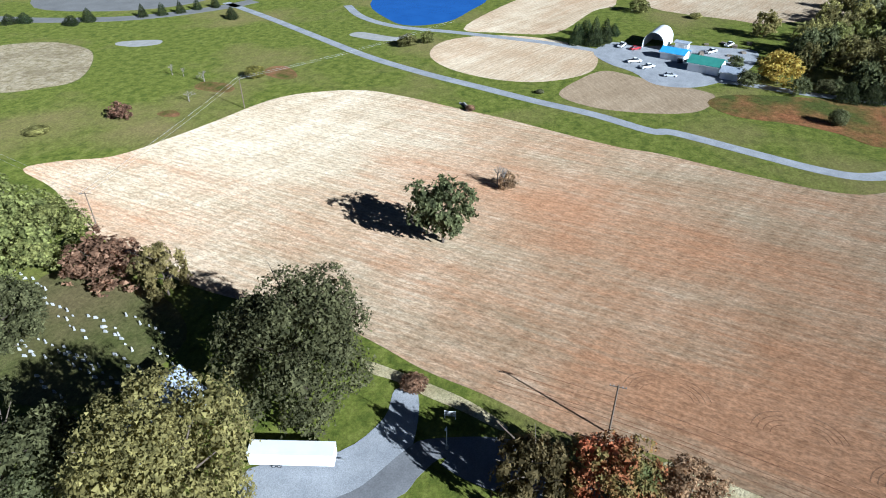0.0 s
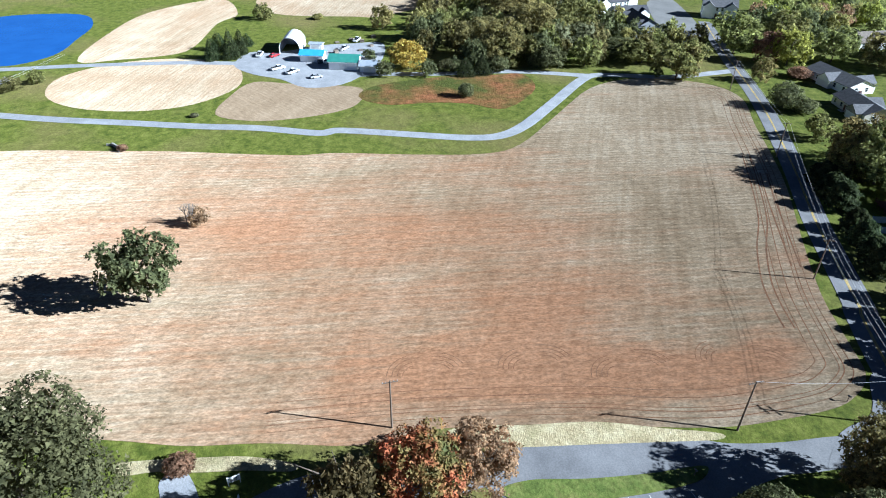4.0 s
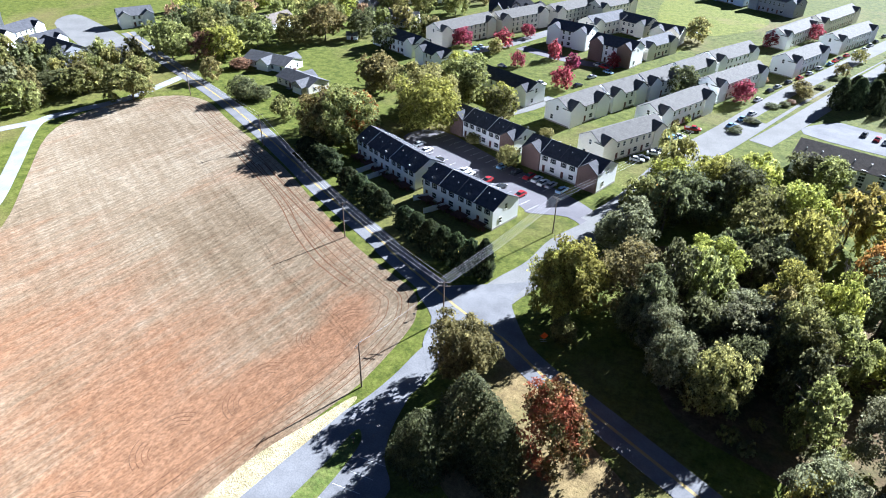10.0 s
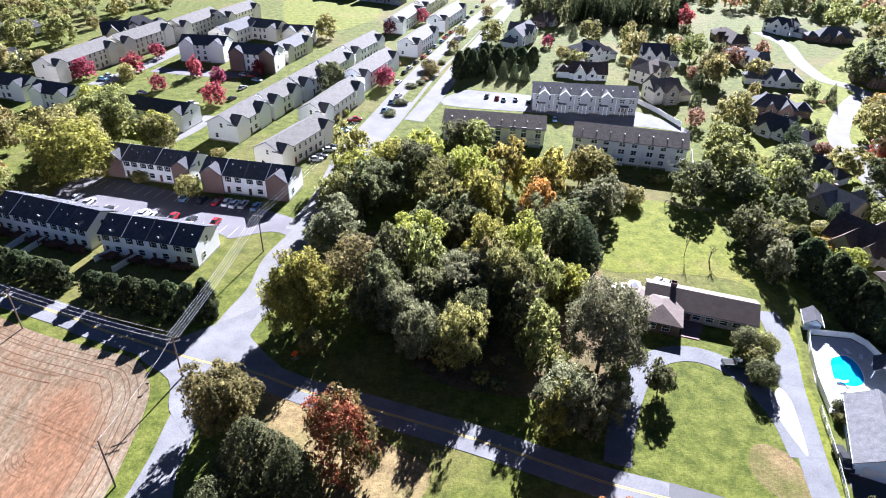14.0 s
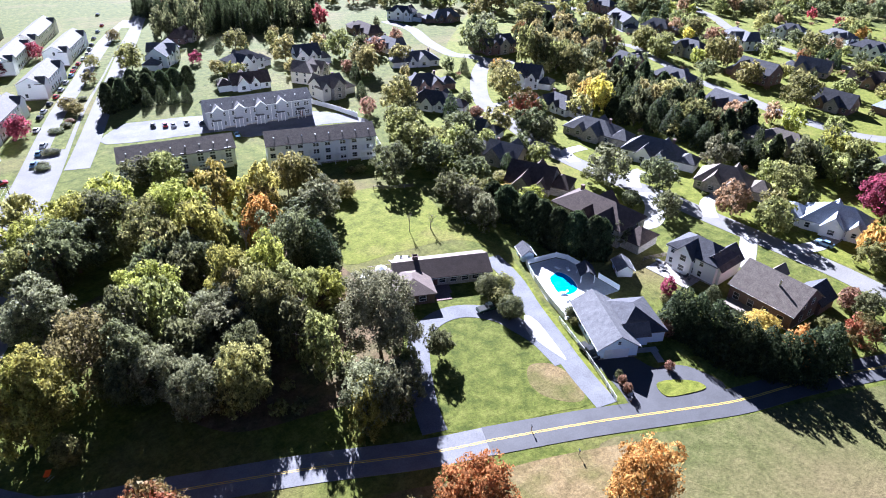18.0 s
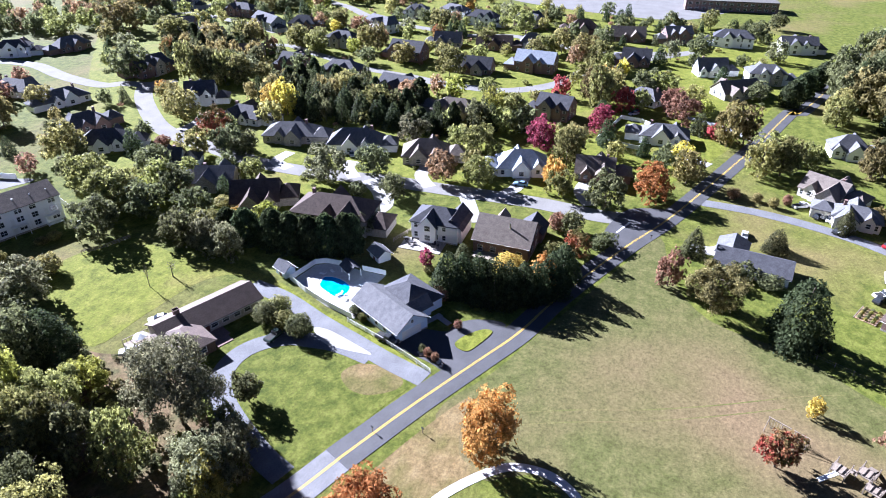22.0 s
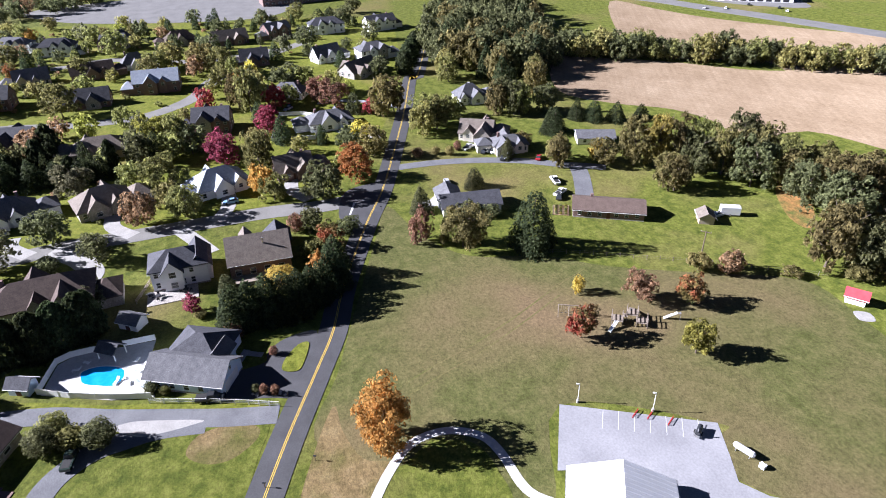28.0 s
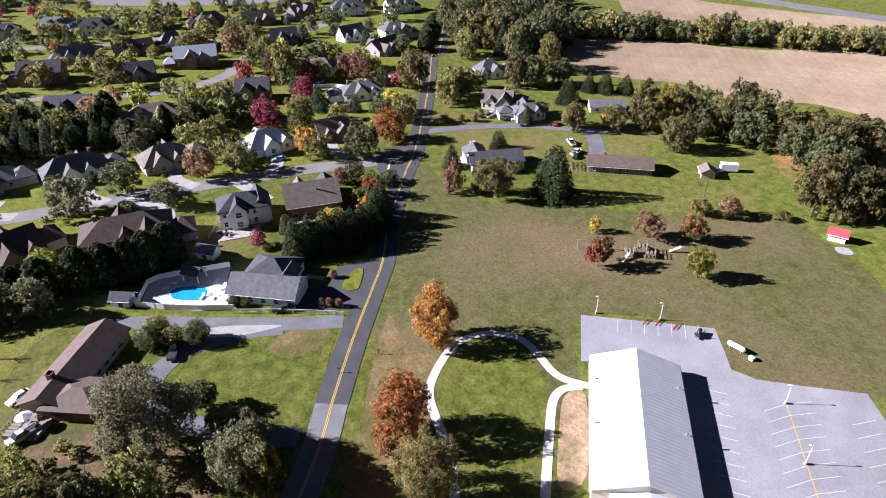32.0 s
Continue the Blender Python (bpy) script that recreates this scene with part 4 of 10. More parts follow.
ribbon("road", COURT_ROAD_C, 6.0, 0.06, PALE_PAVING, "pale drive behind the townhouses")
ribbon("road", [(17.1, 220.1), (27.3, 244.8), (42.1, 282.3), (59.8, 325.5), (80.8, 377.5), (108.1, 445.8)], 7.5, 0.066, PALE_PAVING, "pale through street beyond the planted strip")
ribbon("street_median", [(15.9, 240.9), (30.7, 279.6), (46.8, 315.8), (63.7, 355.3), (90.2, 415.3)], 5.0, 0.1, GRASS, "grass strip with low shrubs between the two streets", category="lawn")
town_lot = patch("town_parking", TOWN_LOT, 0.056, DARK_LOT, "dark purple-grey asphalt car park of the townhouses", category="car park")
patch("new_parking", NEW_LOT, 0.05, PALE_PAVING, "pale street and parking of the new townhouses", category="car park")
patch("apartment_parking", APARTMENT_LOT, 0.056, ASPHALT, "pale car park before the apartments", category="car park")
church_lot = patch("church_lot", CHURCH_LOT, 0.05, LOT_ASPHALT, "bleached grey asphalt car park of the hall", smooth=False, category="car park")
ribbon("footpath", OVAL_PATH, 1.7, 0.06, WHITE_CONCRETE, "curving white concrete footpath", category="path")
ribbon("footpath", OVAL_SPUR, 1.7, 0.064, WHITE_CONCRETE, "white concrete footpath to the hall", category="path")
ribbon("ranch_drive", RANCH_LANE, 4.6, 0.055, DRIVE_STONE, "grey gravel lane past the ranch house")
ribbon("ranch_drive", RANCH_LOOP, 4.6, 0.06, DRIVE_STONE, "looped grey gravel drive of the ranch house")
patch("pale_apron", RANCH_PALE, 0.066, CONCRETE, "pale crushed stone beside the drive")
patch("house_drive", POOL_DRIVE, 0.06, NEW_ASPHALT, "dark asphalt drive of the blue house", category="road")
patch("drive_island", DRIVE_ISLAND, 0.18, LAWN, "oval planted island in the drive", category="lawn")
patch("pool_deck", POOL_DECK, 0.12, WHITE_CONCRETE, "pale concrete deck round the pool", smooth=False, category="terrace")
POOL_MID = (sum(x for x, y in POOL_WATER) / len(POOL_WATER), sum(y for x, y in POOL_WATER) / len(POOL_WATER))
POOL_WATER = [(POOL_MID[0] + (x - POOL_MID[0]) * 0.88, POOL_MID[1] + (y - POOL_MID[1]) * 0.88) for x, y in POOL_WATER]
patch("pool_rim", POOL_WATER, 0.16, WHITE_TRIM, "white rim of the swimming pool", category="pool")
patch("pool_water", [(POOL_MID[0] + (x - POOL_MID[0]) * 0.93, POOL_MID[1] + (y - POOL_MID[1]) * 0.93) for x, y in POOL_WATER], 0.17, POOL_WATER_BLUE, "bright blue swimming pool water", category="pool")
for way in (DRIVE_H1, DRIVE_H2, DRIVE_H4, DRIVE_H5, DRIVE_H6, DRIVE_H7, DRIVE_H8, DRIVE_H10, DRIVE_R1):
    ribbon("driveway", way, 4.4, 0.07, CONCRETE, "pale concrete driveway")
ribbon("driveway", DRIVE_H3, 6.0, 0.07, CONCRETE, "pale curved concrete driveway")
ribbon("driveway", DRIVE_H9, 3.2, 0.07, GRAVEL, "narrow gravel driveway")


def stripes(name, parent, start, end, count, length, turn, top, mat=WHITE_PAINT, wide=0.11):
    """Painted bay lines, set out evenly from start to end, each running off at the given turn."""
    a, b = Vector(start), Vector(end)
    d = (b - a).normalized()
    e = Vector((d.x * math.cos(radians(turn)) - d.y * math.sin(radians(turn)), d.x * math.sin(radians(turn)) + d.y * math.cos(radians(turn))))
    s = Vector((-e.y, e.x)) * wide / 2
    me = None
    for i in range(count):
        p = a.lerp(b, i / max(count - 1, 1))
        q = p + e * length
        v = [(*(p + s), top), (*(p - s), top), (*(q - s), top), (*(q + s), top), (*(p + s), top - 0.02), (*(p - s), top - 0.02), (*(q - s), top - 0.02), (*(q + s), top - 0.02)]
        part(name, mesh(name, v, [(0, 1, 2, 3), (0, 4, 5, 1), (1, 5, 6, 2), (2, 6, 7, 3), (3, 7, 4, 0)], mat), None, parent)


stripes("bay_line", church_lot, (44.6, -6.7), (36.2, -21.2), 7, 4.6, -95, 0.058)
stripes("bay_line", church_lot, (11.8, -21.0), (-9.5, -7.5), 10, 5.0, -60, 0.058)
stripes("bay_line", church_lot, (11.8, -21.0), (-9.5, -7.5), 10, 5.0, 108, 0.058)
stripes("median_line", church_lot, (11.8, -21.0), (-9.5, -7.5), 1, 25.0, 0, 0.06, YELLOW_PAINT, 0.16)
stripes("bay_line", church_lot, (20.9, -9.2), (1.8, 3.2), 9, 4.8, 82, 0.058)
stripes("bay_line", church_lot, (3.0, -32.6), (-10.0, -24.0), 6, 4.8, -65, 0.058)
stripes("bay_line", town_lot, (-80.0, 161.5), (-37.0, 142.8), 15, 4.8, 90, 0.064)
stripes("bay_line", town_lot, (-77.0, 178.5), (-28.5, 157.0), 17, 4.8, -90, 0.064)
park = bpy.data.objects["church_parking"]
stripes("bay_line", park, (-37.5, 40.5), (-35.0, 55.5), 6, 4.8, -78, 0.062)

# ---- trees: unit shapes one metre high and wide, scaled to each tree ----
def blades(centres, normals, sizes, rng, long=1.0):
    """Small pointed leaf blades round the centres."""
    n = len(centres)
    t = np.cross(normals, rng.normal(size=(n, 3)))
    t /= np.linalg.norm(t, axis=1)[:, None] + 1e-9
    b = np.cross(normals, t)
    s = sizes[:, None]
    k = np.stack([centres - t * s * long - b * s * 0.8, centres + t * s * long * 1.15 - b * s * 0.25, centres - t * s * long * 0.2 + b * s * 1.05], 1)
    return k.reshape(-1, 3)


def leaf_mesh(name, verts, mat):
    n = len(verts) // 3
    me = bpy.data.meshes.new(name)
    me.vertices.add(3 * n)
    me.vertices.foreach_set("co", verts.astype(np.float32).ravel())
    me.loops.add(3 * n)
    me.loops.foreach_set("vertex_index", np.arange(3 * n, dtype=np.int32))
    me.polygons.add(n)
    me.polygons.foreach_set("loop_start", np.arange(0, 3 * n, 3, dtype=np.int32))
    me.materials.append(mat)
    me.update(calc_edges=True)
    return me


def round_crown(seed, count, low=0.2, lobes=22, leaf=0.035, spread=1.0, tall=1.0, thin=0.0):
    """Leaf sprays on uneven boughs round a denser heart; thin opens gaps between the boughs."""
    rng = np.random.default_rng(seed)
    mid, half = (1 + low) / 2, (1 - low) / 2
    i = np.arange(lobes) + 0.5
    up = 1 - 2 * i / lobes
    turn = i * 2.39996 + rng.normal(0, 0.35, lobes)
    out = np.where(up > 0, np.sqrt(1 - up ** 2), np.sqrt(1 - up ** 4))
    d = np.stack([out * np.cos(turn), out * np.sin(turn), up], 1)
    wave = 1 + 0.12 * np.sin(2 * turn + seed) + 0.1 * np.sin(3 * turn + 2 * seed + up * 3)
    r = (rng.uniform(0.52, 0.86, lobes) if count > 3000 else rng.uniform(0.6, 0.8, lobes)) * wave
    c = d * r[:, None] * [0.5 * spread, 0.5 * spread, half * tall] + [0, 0, mid]
    rad = (rng.uniform(0.1, 0.21, lobes) if count > 3000 else rng.uniform(0.14, 0.22, lobes)) * (1 - 0.35 * thin)
    c, d, rad = np.vstack([c, [[0, 0, mid]]]), np.vstack([d, [[0, 0, 1]]]), np.append(rad, 0.24 - 0.1 * thin)

    def ball(n):
        u = rng.normal(size=(n, 3))
        return u / np.linalg.norm(u, axis=1)[:, None]

    def unit(v):
        return v / (np.linalg.norm(v, axis=1)[:, None] + 1e-9)

    sprays = max(60, count // 17)
    pick = rng.choice(lobes + 1, sprays, p=rad ** 2 / (rad ** 2).sum())
    u = unit(ball(sprays) + 0.55 * d[pick])
    at = c[pick] + u * (rad[pick] * rng.uniform(0.75, 1.12, sprays))[:, None] * [1, 1, 0.85]
    face = unit(u * 0.8 + [0, 0, 0.45])
    k = rng.integers(0, sprays, count)
    off = rng.normal(size=(count, 3)) * (0.03 if count > 2000 else 0.042 if count > 1000 else 0.055)
    off -= 0.55 * face[k] * (off * face[k]).sum(1)[:, None]
    p = at[k] + off
    nrm = unit(face[k] + rng.normal(size=(count, 3)) * 0.55)
    outer = blades(p, nrm, rng.uniform(0.6, 1.4, count) * leaf, rng)
    m = count // 7
    pick = rng.integers(0, lobes + 1, m)
    u = ball(m)
    q = c[pick] + u * (rad[pick] * rng.uniform(0.3, 0.7, m))[:, None]
    heart = blades(q, unit(u + ball(m) * 0.5), rng.uniform(1.6, 2.4, m) * leaf, rng)
    return np.vstack([outer, heart])


def globe_crown(seed, count, leaf):
    """A dense rounded shrub that reaches the ground."""
    rng = np.random.default_rng(seed)
    u = rng.normal(size=(count, 3))
    u /= np.linalg.norm(u, axis=1)[:, None]
    a = np.arctan2(u[:, 1], u[:, 0])
    r = 0.46 * (1 + 0.09 * np.sin(3 * a + seed + 4 * u[:, 2]) + 0.06 * np.sin(7 * a - 9 * u[:, 2])) * rng.uniform(0.82, 1.05, count)
    r[: count // 8] *= 0.6
    p = np.stack([u[:, 0] * r, u[:, 1] * r, 0.5 + u[:, 2] * r * 1.08], 1)
    nrm = u + rng.normal(size=(count, 3)) * 0.4
    nrm /= np.linalg.norm(nrm, axis=1)[:, None]
    size = rng.uniform(0.7, 1.35, count) * leaf
    size[: count // 8] *= 2.2
    return blades(p, nrm, size, rng)


def cone_crown(seed, count, low=0.05, leaf=0.03, full=1.0, tip=0.9):
    rng = np.random.default_rng(seed)
    z = low + (1 - low) * (1 - np.sqrt(rng.uniform(0, 1, count)))
    whorl = np.round(z * 15) / 15
    z = 0.7 * z + 0.3 * whorl
    arms = 9
    a = (rng.integers(0, arms, count) + whorl * 37.7) / arms * 2 * np.pi + rng.normal(0, 0.2, count)
    prof = (1 - (z - low) / (1 - low)) ** tip * full
    prof *= 1 + 0.2 * np.sin(a * 3 + seed) + rng.normal(0, 0.06, count)
    q = rng.uniform(0.35, 1.0, count) ** 0.5
    r = 0.5 * prof * q
    p = np.stack([r * np.cos(a), r * np.sin(a), z - 0.09 * q * prof + rng.normal(0, 0.008, count)], 1)
    nrm = np.stack([np.cos(a) * 0.5, np.sin(a) * 0.5, np.full(count, 0.8)], 1) + rng.normal(size=(count, 3)) * 0.4
    nrm /= np.linalg.norm(nrm, axis=1)[:, None]
    return blades(p, nrm, rng.uniform(0.7, 1.3, count) * leaf, rng, 1.5)


def column_crown(seed, count, leaf=0.035):
    rng = np.random.default_rng(seed)
    z = rng.uniform(0.02, 1, count)
    a = rng.uniform(0, 2 * np.pi, count)
    prof = np.clip(np.sin(np.pi * np.clip(z * 0.72 + 0.26, 0, 1)), 0, 1) ** 0.6
    bumps = 1 + 0.16 * np.sin(a * 4 + z * 19 + seed) + 0.1 * np.sin(a * 7 - z * 31)
    r = 0.46 * prof * bumps * rng.uniform(0.75, 1.03, count)
    p = np.stack([r * np.cos(a), r * np.sin(a), z], 1)
    nrm = np.stack([np.cos(a), np.sin(a), np.full(count, 0.45)], 1) + rng.normal(size=(count, 3)) * 0.5
    nrm /= np.linalg.norm(nrm, axis=1)[:, None]
    return blades(p, nrm, rng.uniform(0.7, 1.3, count) * leaf, rng, 1.2)


def tube(verts, faces, a, b, ra, rb, sides=5):
    a, b = Vector(a), Vector(b)
    d = (b - a).normalized()
    x = d.orthogonal().normalized()
    y = d.cross(x)
    k = len(verts)
    for c, r in ((a, ra), (b, rb)):
        for i in range(sides):
            w = 2 * math.pi * i / sides
            verts.append(c + (x * math.cos(w) + y * math.sin(w)) * r)
    for i in range(sides):
        j = (i + 1) % sides
        faces.append((k + i, k + j, k + sides + j, k + sides + i))
    faces.append(tuple(range(k + 2 * sides - 1, k + sides - 1, -1))[::-1])
    faces.append(tuple(range(k + sides - 1, k - 1, -1)))


def trunk_mesh(seed, top=0.6, thick=0.02, limbs=6, reach=0.3, fork=0.28):
    rng = random.Random(seed)
    v, f = [], []
    p, r = Vector((0, 0, -0.02)), thick
    for i in range(4):
        q = Vector((rng.uniform(-0.012, 0.012), rng.uniform(-0.012, 0.012), top * (i + 1) / 4))
        tube(v, f, p, q, r * (1.25 if i == 0 else 1), r * 0.78, 7)
        p, r = q, r * 0.78
    for i in range(limbs):
        w = 2 * math.pi * (i + rng.uniform(-0.3, 0.3)) / limbs
        z = rng.uniform(fork, top * 0.95)
        a = Vector((0, 0, z))
        m = a + Vector((math.cos(w) * reach * 0.5, math.sin(w) * reach * 0.5, 0.12))
        e = m + Vector((math.cos(w + 0.3) * reach * 0.5, math.sin(w + 0.3) * reach * 0.5, rng.uniform(0.08, 0.2)))
        tube(v, f, a, m, thick * 0.5, thick * 0.32)
        tube(v, f, m, e, thick * 0.32, thick * 0.1)
    return mesh("trunk", v, f, BARK)


def twig_mesh(seed, depth=4):
    rng = random.Random(seed)
    v, f = [], []

    def grow(a, d, length, r, left):
        b = a + d * length
        tube(v, f, a, b, r, r * 0.65, 4)
        if left:
            for _ in range(3 if left > 1 else 4):
                e = (d + Vector((rng.uniform(-1, 1), rng.uniform(-1, 1), rng.uniform(-0.25, 0.6))) * 0.75).normalized()
                grow(a + d * length * rng.uniform(0.55, 1), e, length * rng.uniform(0.55, 0.8), r * 0.55, left - 1)

    grow(Vector((0, 0, -0.02)), Vector((0, 0, 1)), 0.32, 0.026, depth)
    return mesh("branches", v, f, BARE_BARK)


LEAF["autumnred"] = material("red and green leaves", [(0.34, (0.08, 0.085, 0.03)), (0.47, (0.16, 0.11, 0.04)), (0.56, (0.27, 0.09, 0.045)), (0.75, (0.36, 0.09, 0.05))], scale=0.22, rough=0.55, island=0.35, per_object=0.1, translucent=0.22, spec=0.05)
LEAF["spruce"] = leafy("blue green needles", (0.045, 0.05, 0.022), (0.118, 0.118, 0.054))
LEAF["needle"] = leafy("dark green needles", (0.026, 0.036, 0.016), (0.066, 0.08, 0.034))
BARE_BARK = material("grey twigs", [(0.3, (0.14, 0.12, 0.1)), (0.7, (0.25, 0.22, 0.19))], scale=3, rough=0.9)
CROWN_VERTS = {}
for near, count in ((3, 17000), (2, 7600), (1, 3300), (0, 1500), (-1, 760), (-2, 170)):
    k = {3: 0.0105, 2: 0.0155, 1: 0.022, 0: 0.032, -1: 0.042, -2: 0.08}[near]
    CROWN_VERTS["round", near] = [round_crown(s, count, low, lob, k, 1.0, tall, thin) for s, low, lob, tall, thin in ((11, 0.04, 34, 1.0, 0.0), (12, 0.1, 28, 0.98, 0.15), (13, 0.02, 40, 1.02, 0.0), (14, 0.1, 26, 0.97, 0.35), (15, 0.05, 30, 1.0, 0.1), (16, 0.08, 30, 1.0, 0.2))]
    CROWN_VERTS["ball", near] = [round_crown(s, int(count * 1.15), 0.22, 36, k * 1.05, 0.96, 1.0, 0.0) for s in (61, 62)]
    CROWN_VERTS["full", near] = [round_crown(s, count, 0.04, 44, k, 0.95, 1.0, 0.0) for s in (51, 52)]
    CROWN_VERTS["cone", near] = [cone_crown(s, int(count * (1.4 if near > 0 else 2.0)), 0.04, k * (0.95 if near > 0 else 0.72), full, tip) for s, full, tip in ((21, 1.05, 0.62), (22, 1.1, 0.5), (23, 1.15, 0.7))]
    CROWN_VERTS["column", near] = [column_crown(s, int(count * 1.5), k * 1.25) for s in (31, 32)]
    CROWN_VERTS["bush", near] = [globe_crown(s, int(count * 0.8), k * 1.3) for s in (41, 42)]
CROWN_MESHES = {}
TRUNKS = {"round": [trunk_mesh(s, 0.7, 0.02, 9, 0.34, 0.22) for s in (1, 2, 3)], "full": [trunk_mesh(8)], "ball": [trunk_mesh(9, 0.7, 0.022, 7, 0.26, 0.36)], "cone": [trunk_mesh(4, 0.85, 0.02, 0)], "column": [trunk_mesh(5, 0.5, 0.02, 0)], "bush": [trunk_mesh(6, 0.4, 0.03, 5, 0.3, 0.05)]}
TWIGS = [twig_mesh(s) for s in (7, 8)]
TREE_LABELS = {
    "amber": "amber and gold autumn tree with an open crown", "bronze": "bronze green tree with a dense dark crown",
    "green": "green broadleaf tree with a full rounded crown", "dark": "dark green broadleaf tree with a dense crown", "olive": "olive green broadleaf tree turning in autumn",
    "lime": "yellow-green broadleaf tree with a light crown", "yellow": "golden yellow autumn tree with a rounded crown", "orange": "orange autumn maple with a rounded crown",
    "russet": "russet brown autumn tree with a thinning crown", "red": "bright red autumn tree with a rounded crown", "grey": "silvery grey-green tree with a spreading crown",
    "autumnred": "red autumn maple still partly green", "conifer": "tall dark green conifer tapering to its tip", "spruce": "grey-green spruce with drooping branches", "hedge": "dense dark evergreen in a screening row", "bare": "leafless grey tree with fine branches",
}
tree_count = [0]


def tree(x, y, h, w, kind):
    i = tree_count[0]
    tree_count[0] += 1
    size = w / (math.hypot(x - 15, y - 45) * 0.8 + 70)
    near = 3 if size > 0.135 else 2 if size > 0.075 else 1 if size > 0.042 else 0
    turn = (i * 137.5) % 360
    m = Matrix.Translation((x, y, 0)) @ Euler((0, 0, radians(turn))).to_matrix().to_4x4()
    shape, colour = "round", kind
    lollipop = kind.startswith("ball_")
    if kind.startswith("bush_"):
        shape, colour = "bush", kind[5:]
        top = thing("shrub", f"{colour if colour in ('dark', 'lime', 'yellow', 'russet') else 'green'} rounded garden shrub with dense small leaves", "shrub", m)
    elif kind == "bare":
        top = thing("bare_tree", TREE_LABELS[kind], "tree", m)
        ob = part("branches", TWIGS[i % 2], BARK, top)
        ob.scale = (w * 1.1, w * 1.1, h)
        return top
    elif kind in ("conifer", "spruce"):
        shape, colour = "cone", "needle" if kind == "conifer" else "spruce"
        top = thing("conifer_tree", TREE_LABELS[kind], "tree", m)
    elif kind == "hedge":
        shape, colour = "column", "needle"
        top = thing("evergreen_tree", TREE_LABELS[kind], "tree", m, group="evergreens in screening rows")
    else:
        colour = kind = kind[5:] if kind.startswith("ball_") else kind
        shape = "ball" if lollipop else "full" if kind in ("orange", "autumnred", "red", "yellow") or w < 8 else "round"
        top = thing("tree", TREE_LABELS[kind], "tree", m)
    options = CROWN_VERTS[shape, near]
    key = shape, near, i % len(options), colour
    if key not in CROWN_MESHES:
        CROWN_MESHES[key] = leaf_mesh("crown", options[key[2]], LEAF[colour])
    crown = part("crown", CROWN_MESHES[key], None, top)
    crown.scale = (w * 1.04, w * 1.04, h)
    trunk = part("trunk", TRUNKS[shape][i % len(TRUNKS[shape])], BARK, top)
    trunk.scale = (h * 0.9, h * 0.9, h)
    return top

# each tree: place, height, crown width and kind
CHURCHYARD = [
    (-99.3, -21.0, 15.0, 12.6, "ball_dark"),
    (-50.7, -28.6, 22.6, 21.4, "dark"),
    (-25.9, -32.9, 24.0, 19.0, "olive"),
    (-21.3, -53.8, 18.9, 17.4, "dark"),
    (-23.6, -46.4, 13.5, 11.3, "dark"),
    (-46.9, -82.8, 13.0, 13.8, "dark"),
    (-64.5, -101.8, 19.9, 22.3, "green"),
    (-68.1, -96.7, 14.3, 16.5, "green"),
    (-66.9, -80.1, 10.2, 13.9, "russet"),
    (-66.8, -66.2, 12.0, 8.9, "olive"),
    (-41.3, 8.2, 15.8, 8.9, "bronze"),
    (-43.2, 17.5, 14.3, 12.3, "autumnred"),
    (-45.0, 27.7, 9.9, 10.5, "russet"),
    (-127.0, -15.4, 8.9, 6.4, "bare"),
    (-126.8, -12.8, 4.2, 4.6, "russet"),
    (-127.9, -14.6, 8.5, 6.0, "bare"),
    (-126.2, -13.6, 7.5, 5.5, "bare"),
]
NORTH_MEADOW = [
    (-220.0, -268.5, 4.5, 7.3, "conifer"),
    (-223.6, -263.0, 4.8, 7.3, "conifer"),
    (-226.1, -238.6, 4.5, 6.9, "conifer"),
    (-233.3, -235.2, 6.2, 6.3, "conifer"),
    (-247.1, -216.3, 6.1, 4.4, "conifer"),
    (-252.4, -209.2, 6.1, 4.4, "conifer"),
    (-258.5, -203.5, 5.9, 4.4, "conifer"),
    (-266.7, -199.5, 5.5, 4.5, "conifer"),
    (-273.1, -193.5, 5.0, 4.5, "conifer"),
    (-255.6, -172.9, 5.6, 5.9, "conifer"),
    (-184.2, -117.5, 3.9, 7.5, "bush_lime"),
    (-138.5, -137.1, 5.0, 6.8, "russet"),
    (-156.7, -125.9, 5.0, 8.2, "bare"),
    (-178.1, -148.4, 5.0, 5.8, "bare"),
    (-178.1, -143.6, 4.9, 5.0, "bare"),
    (-174.9, -132.6, 5.2, 8.8, "bare"),
    (-122.0, -153.7, 1.9, 7.6, "bush_olive"),
    (-256.6, -12.2, 8.7, 6.5, "conifer"),
    (-256.9, -5.3, 11.2, 6.9, "conifer"),
    (-263.0, -1.4, 9.5, 6.6, "conifer"),
    (-269.4, -10.0, 7.4, 6.7, "conifer"),
    (-274.3, 1.2, 4.8, 5.8, "conifer"),
    (-235.2, -77.7, 5.0, 7.8, "green"),
    (-241.2, -71.2, 4.9, 5.4, "green"),
]
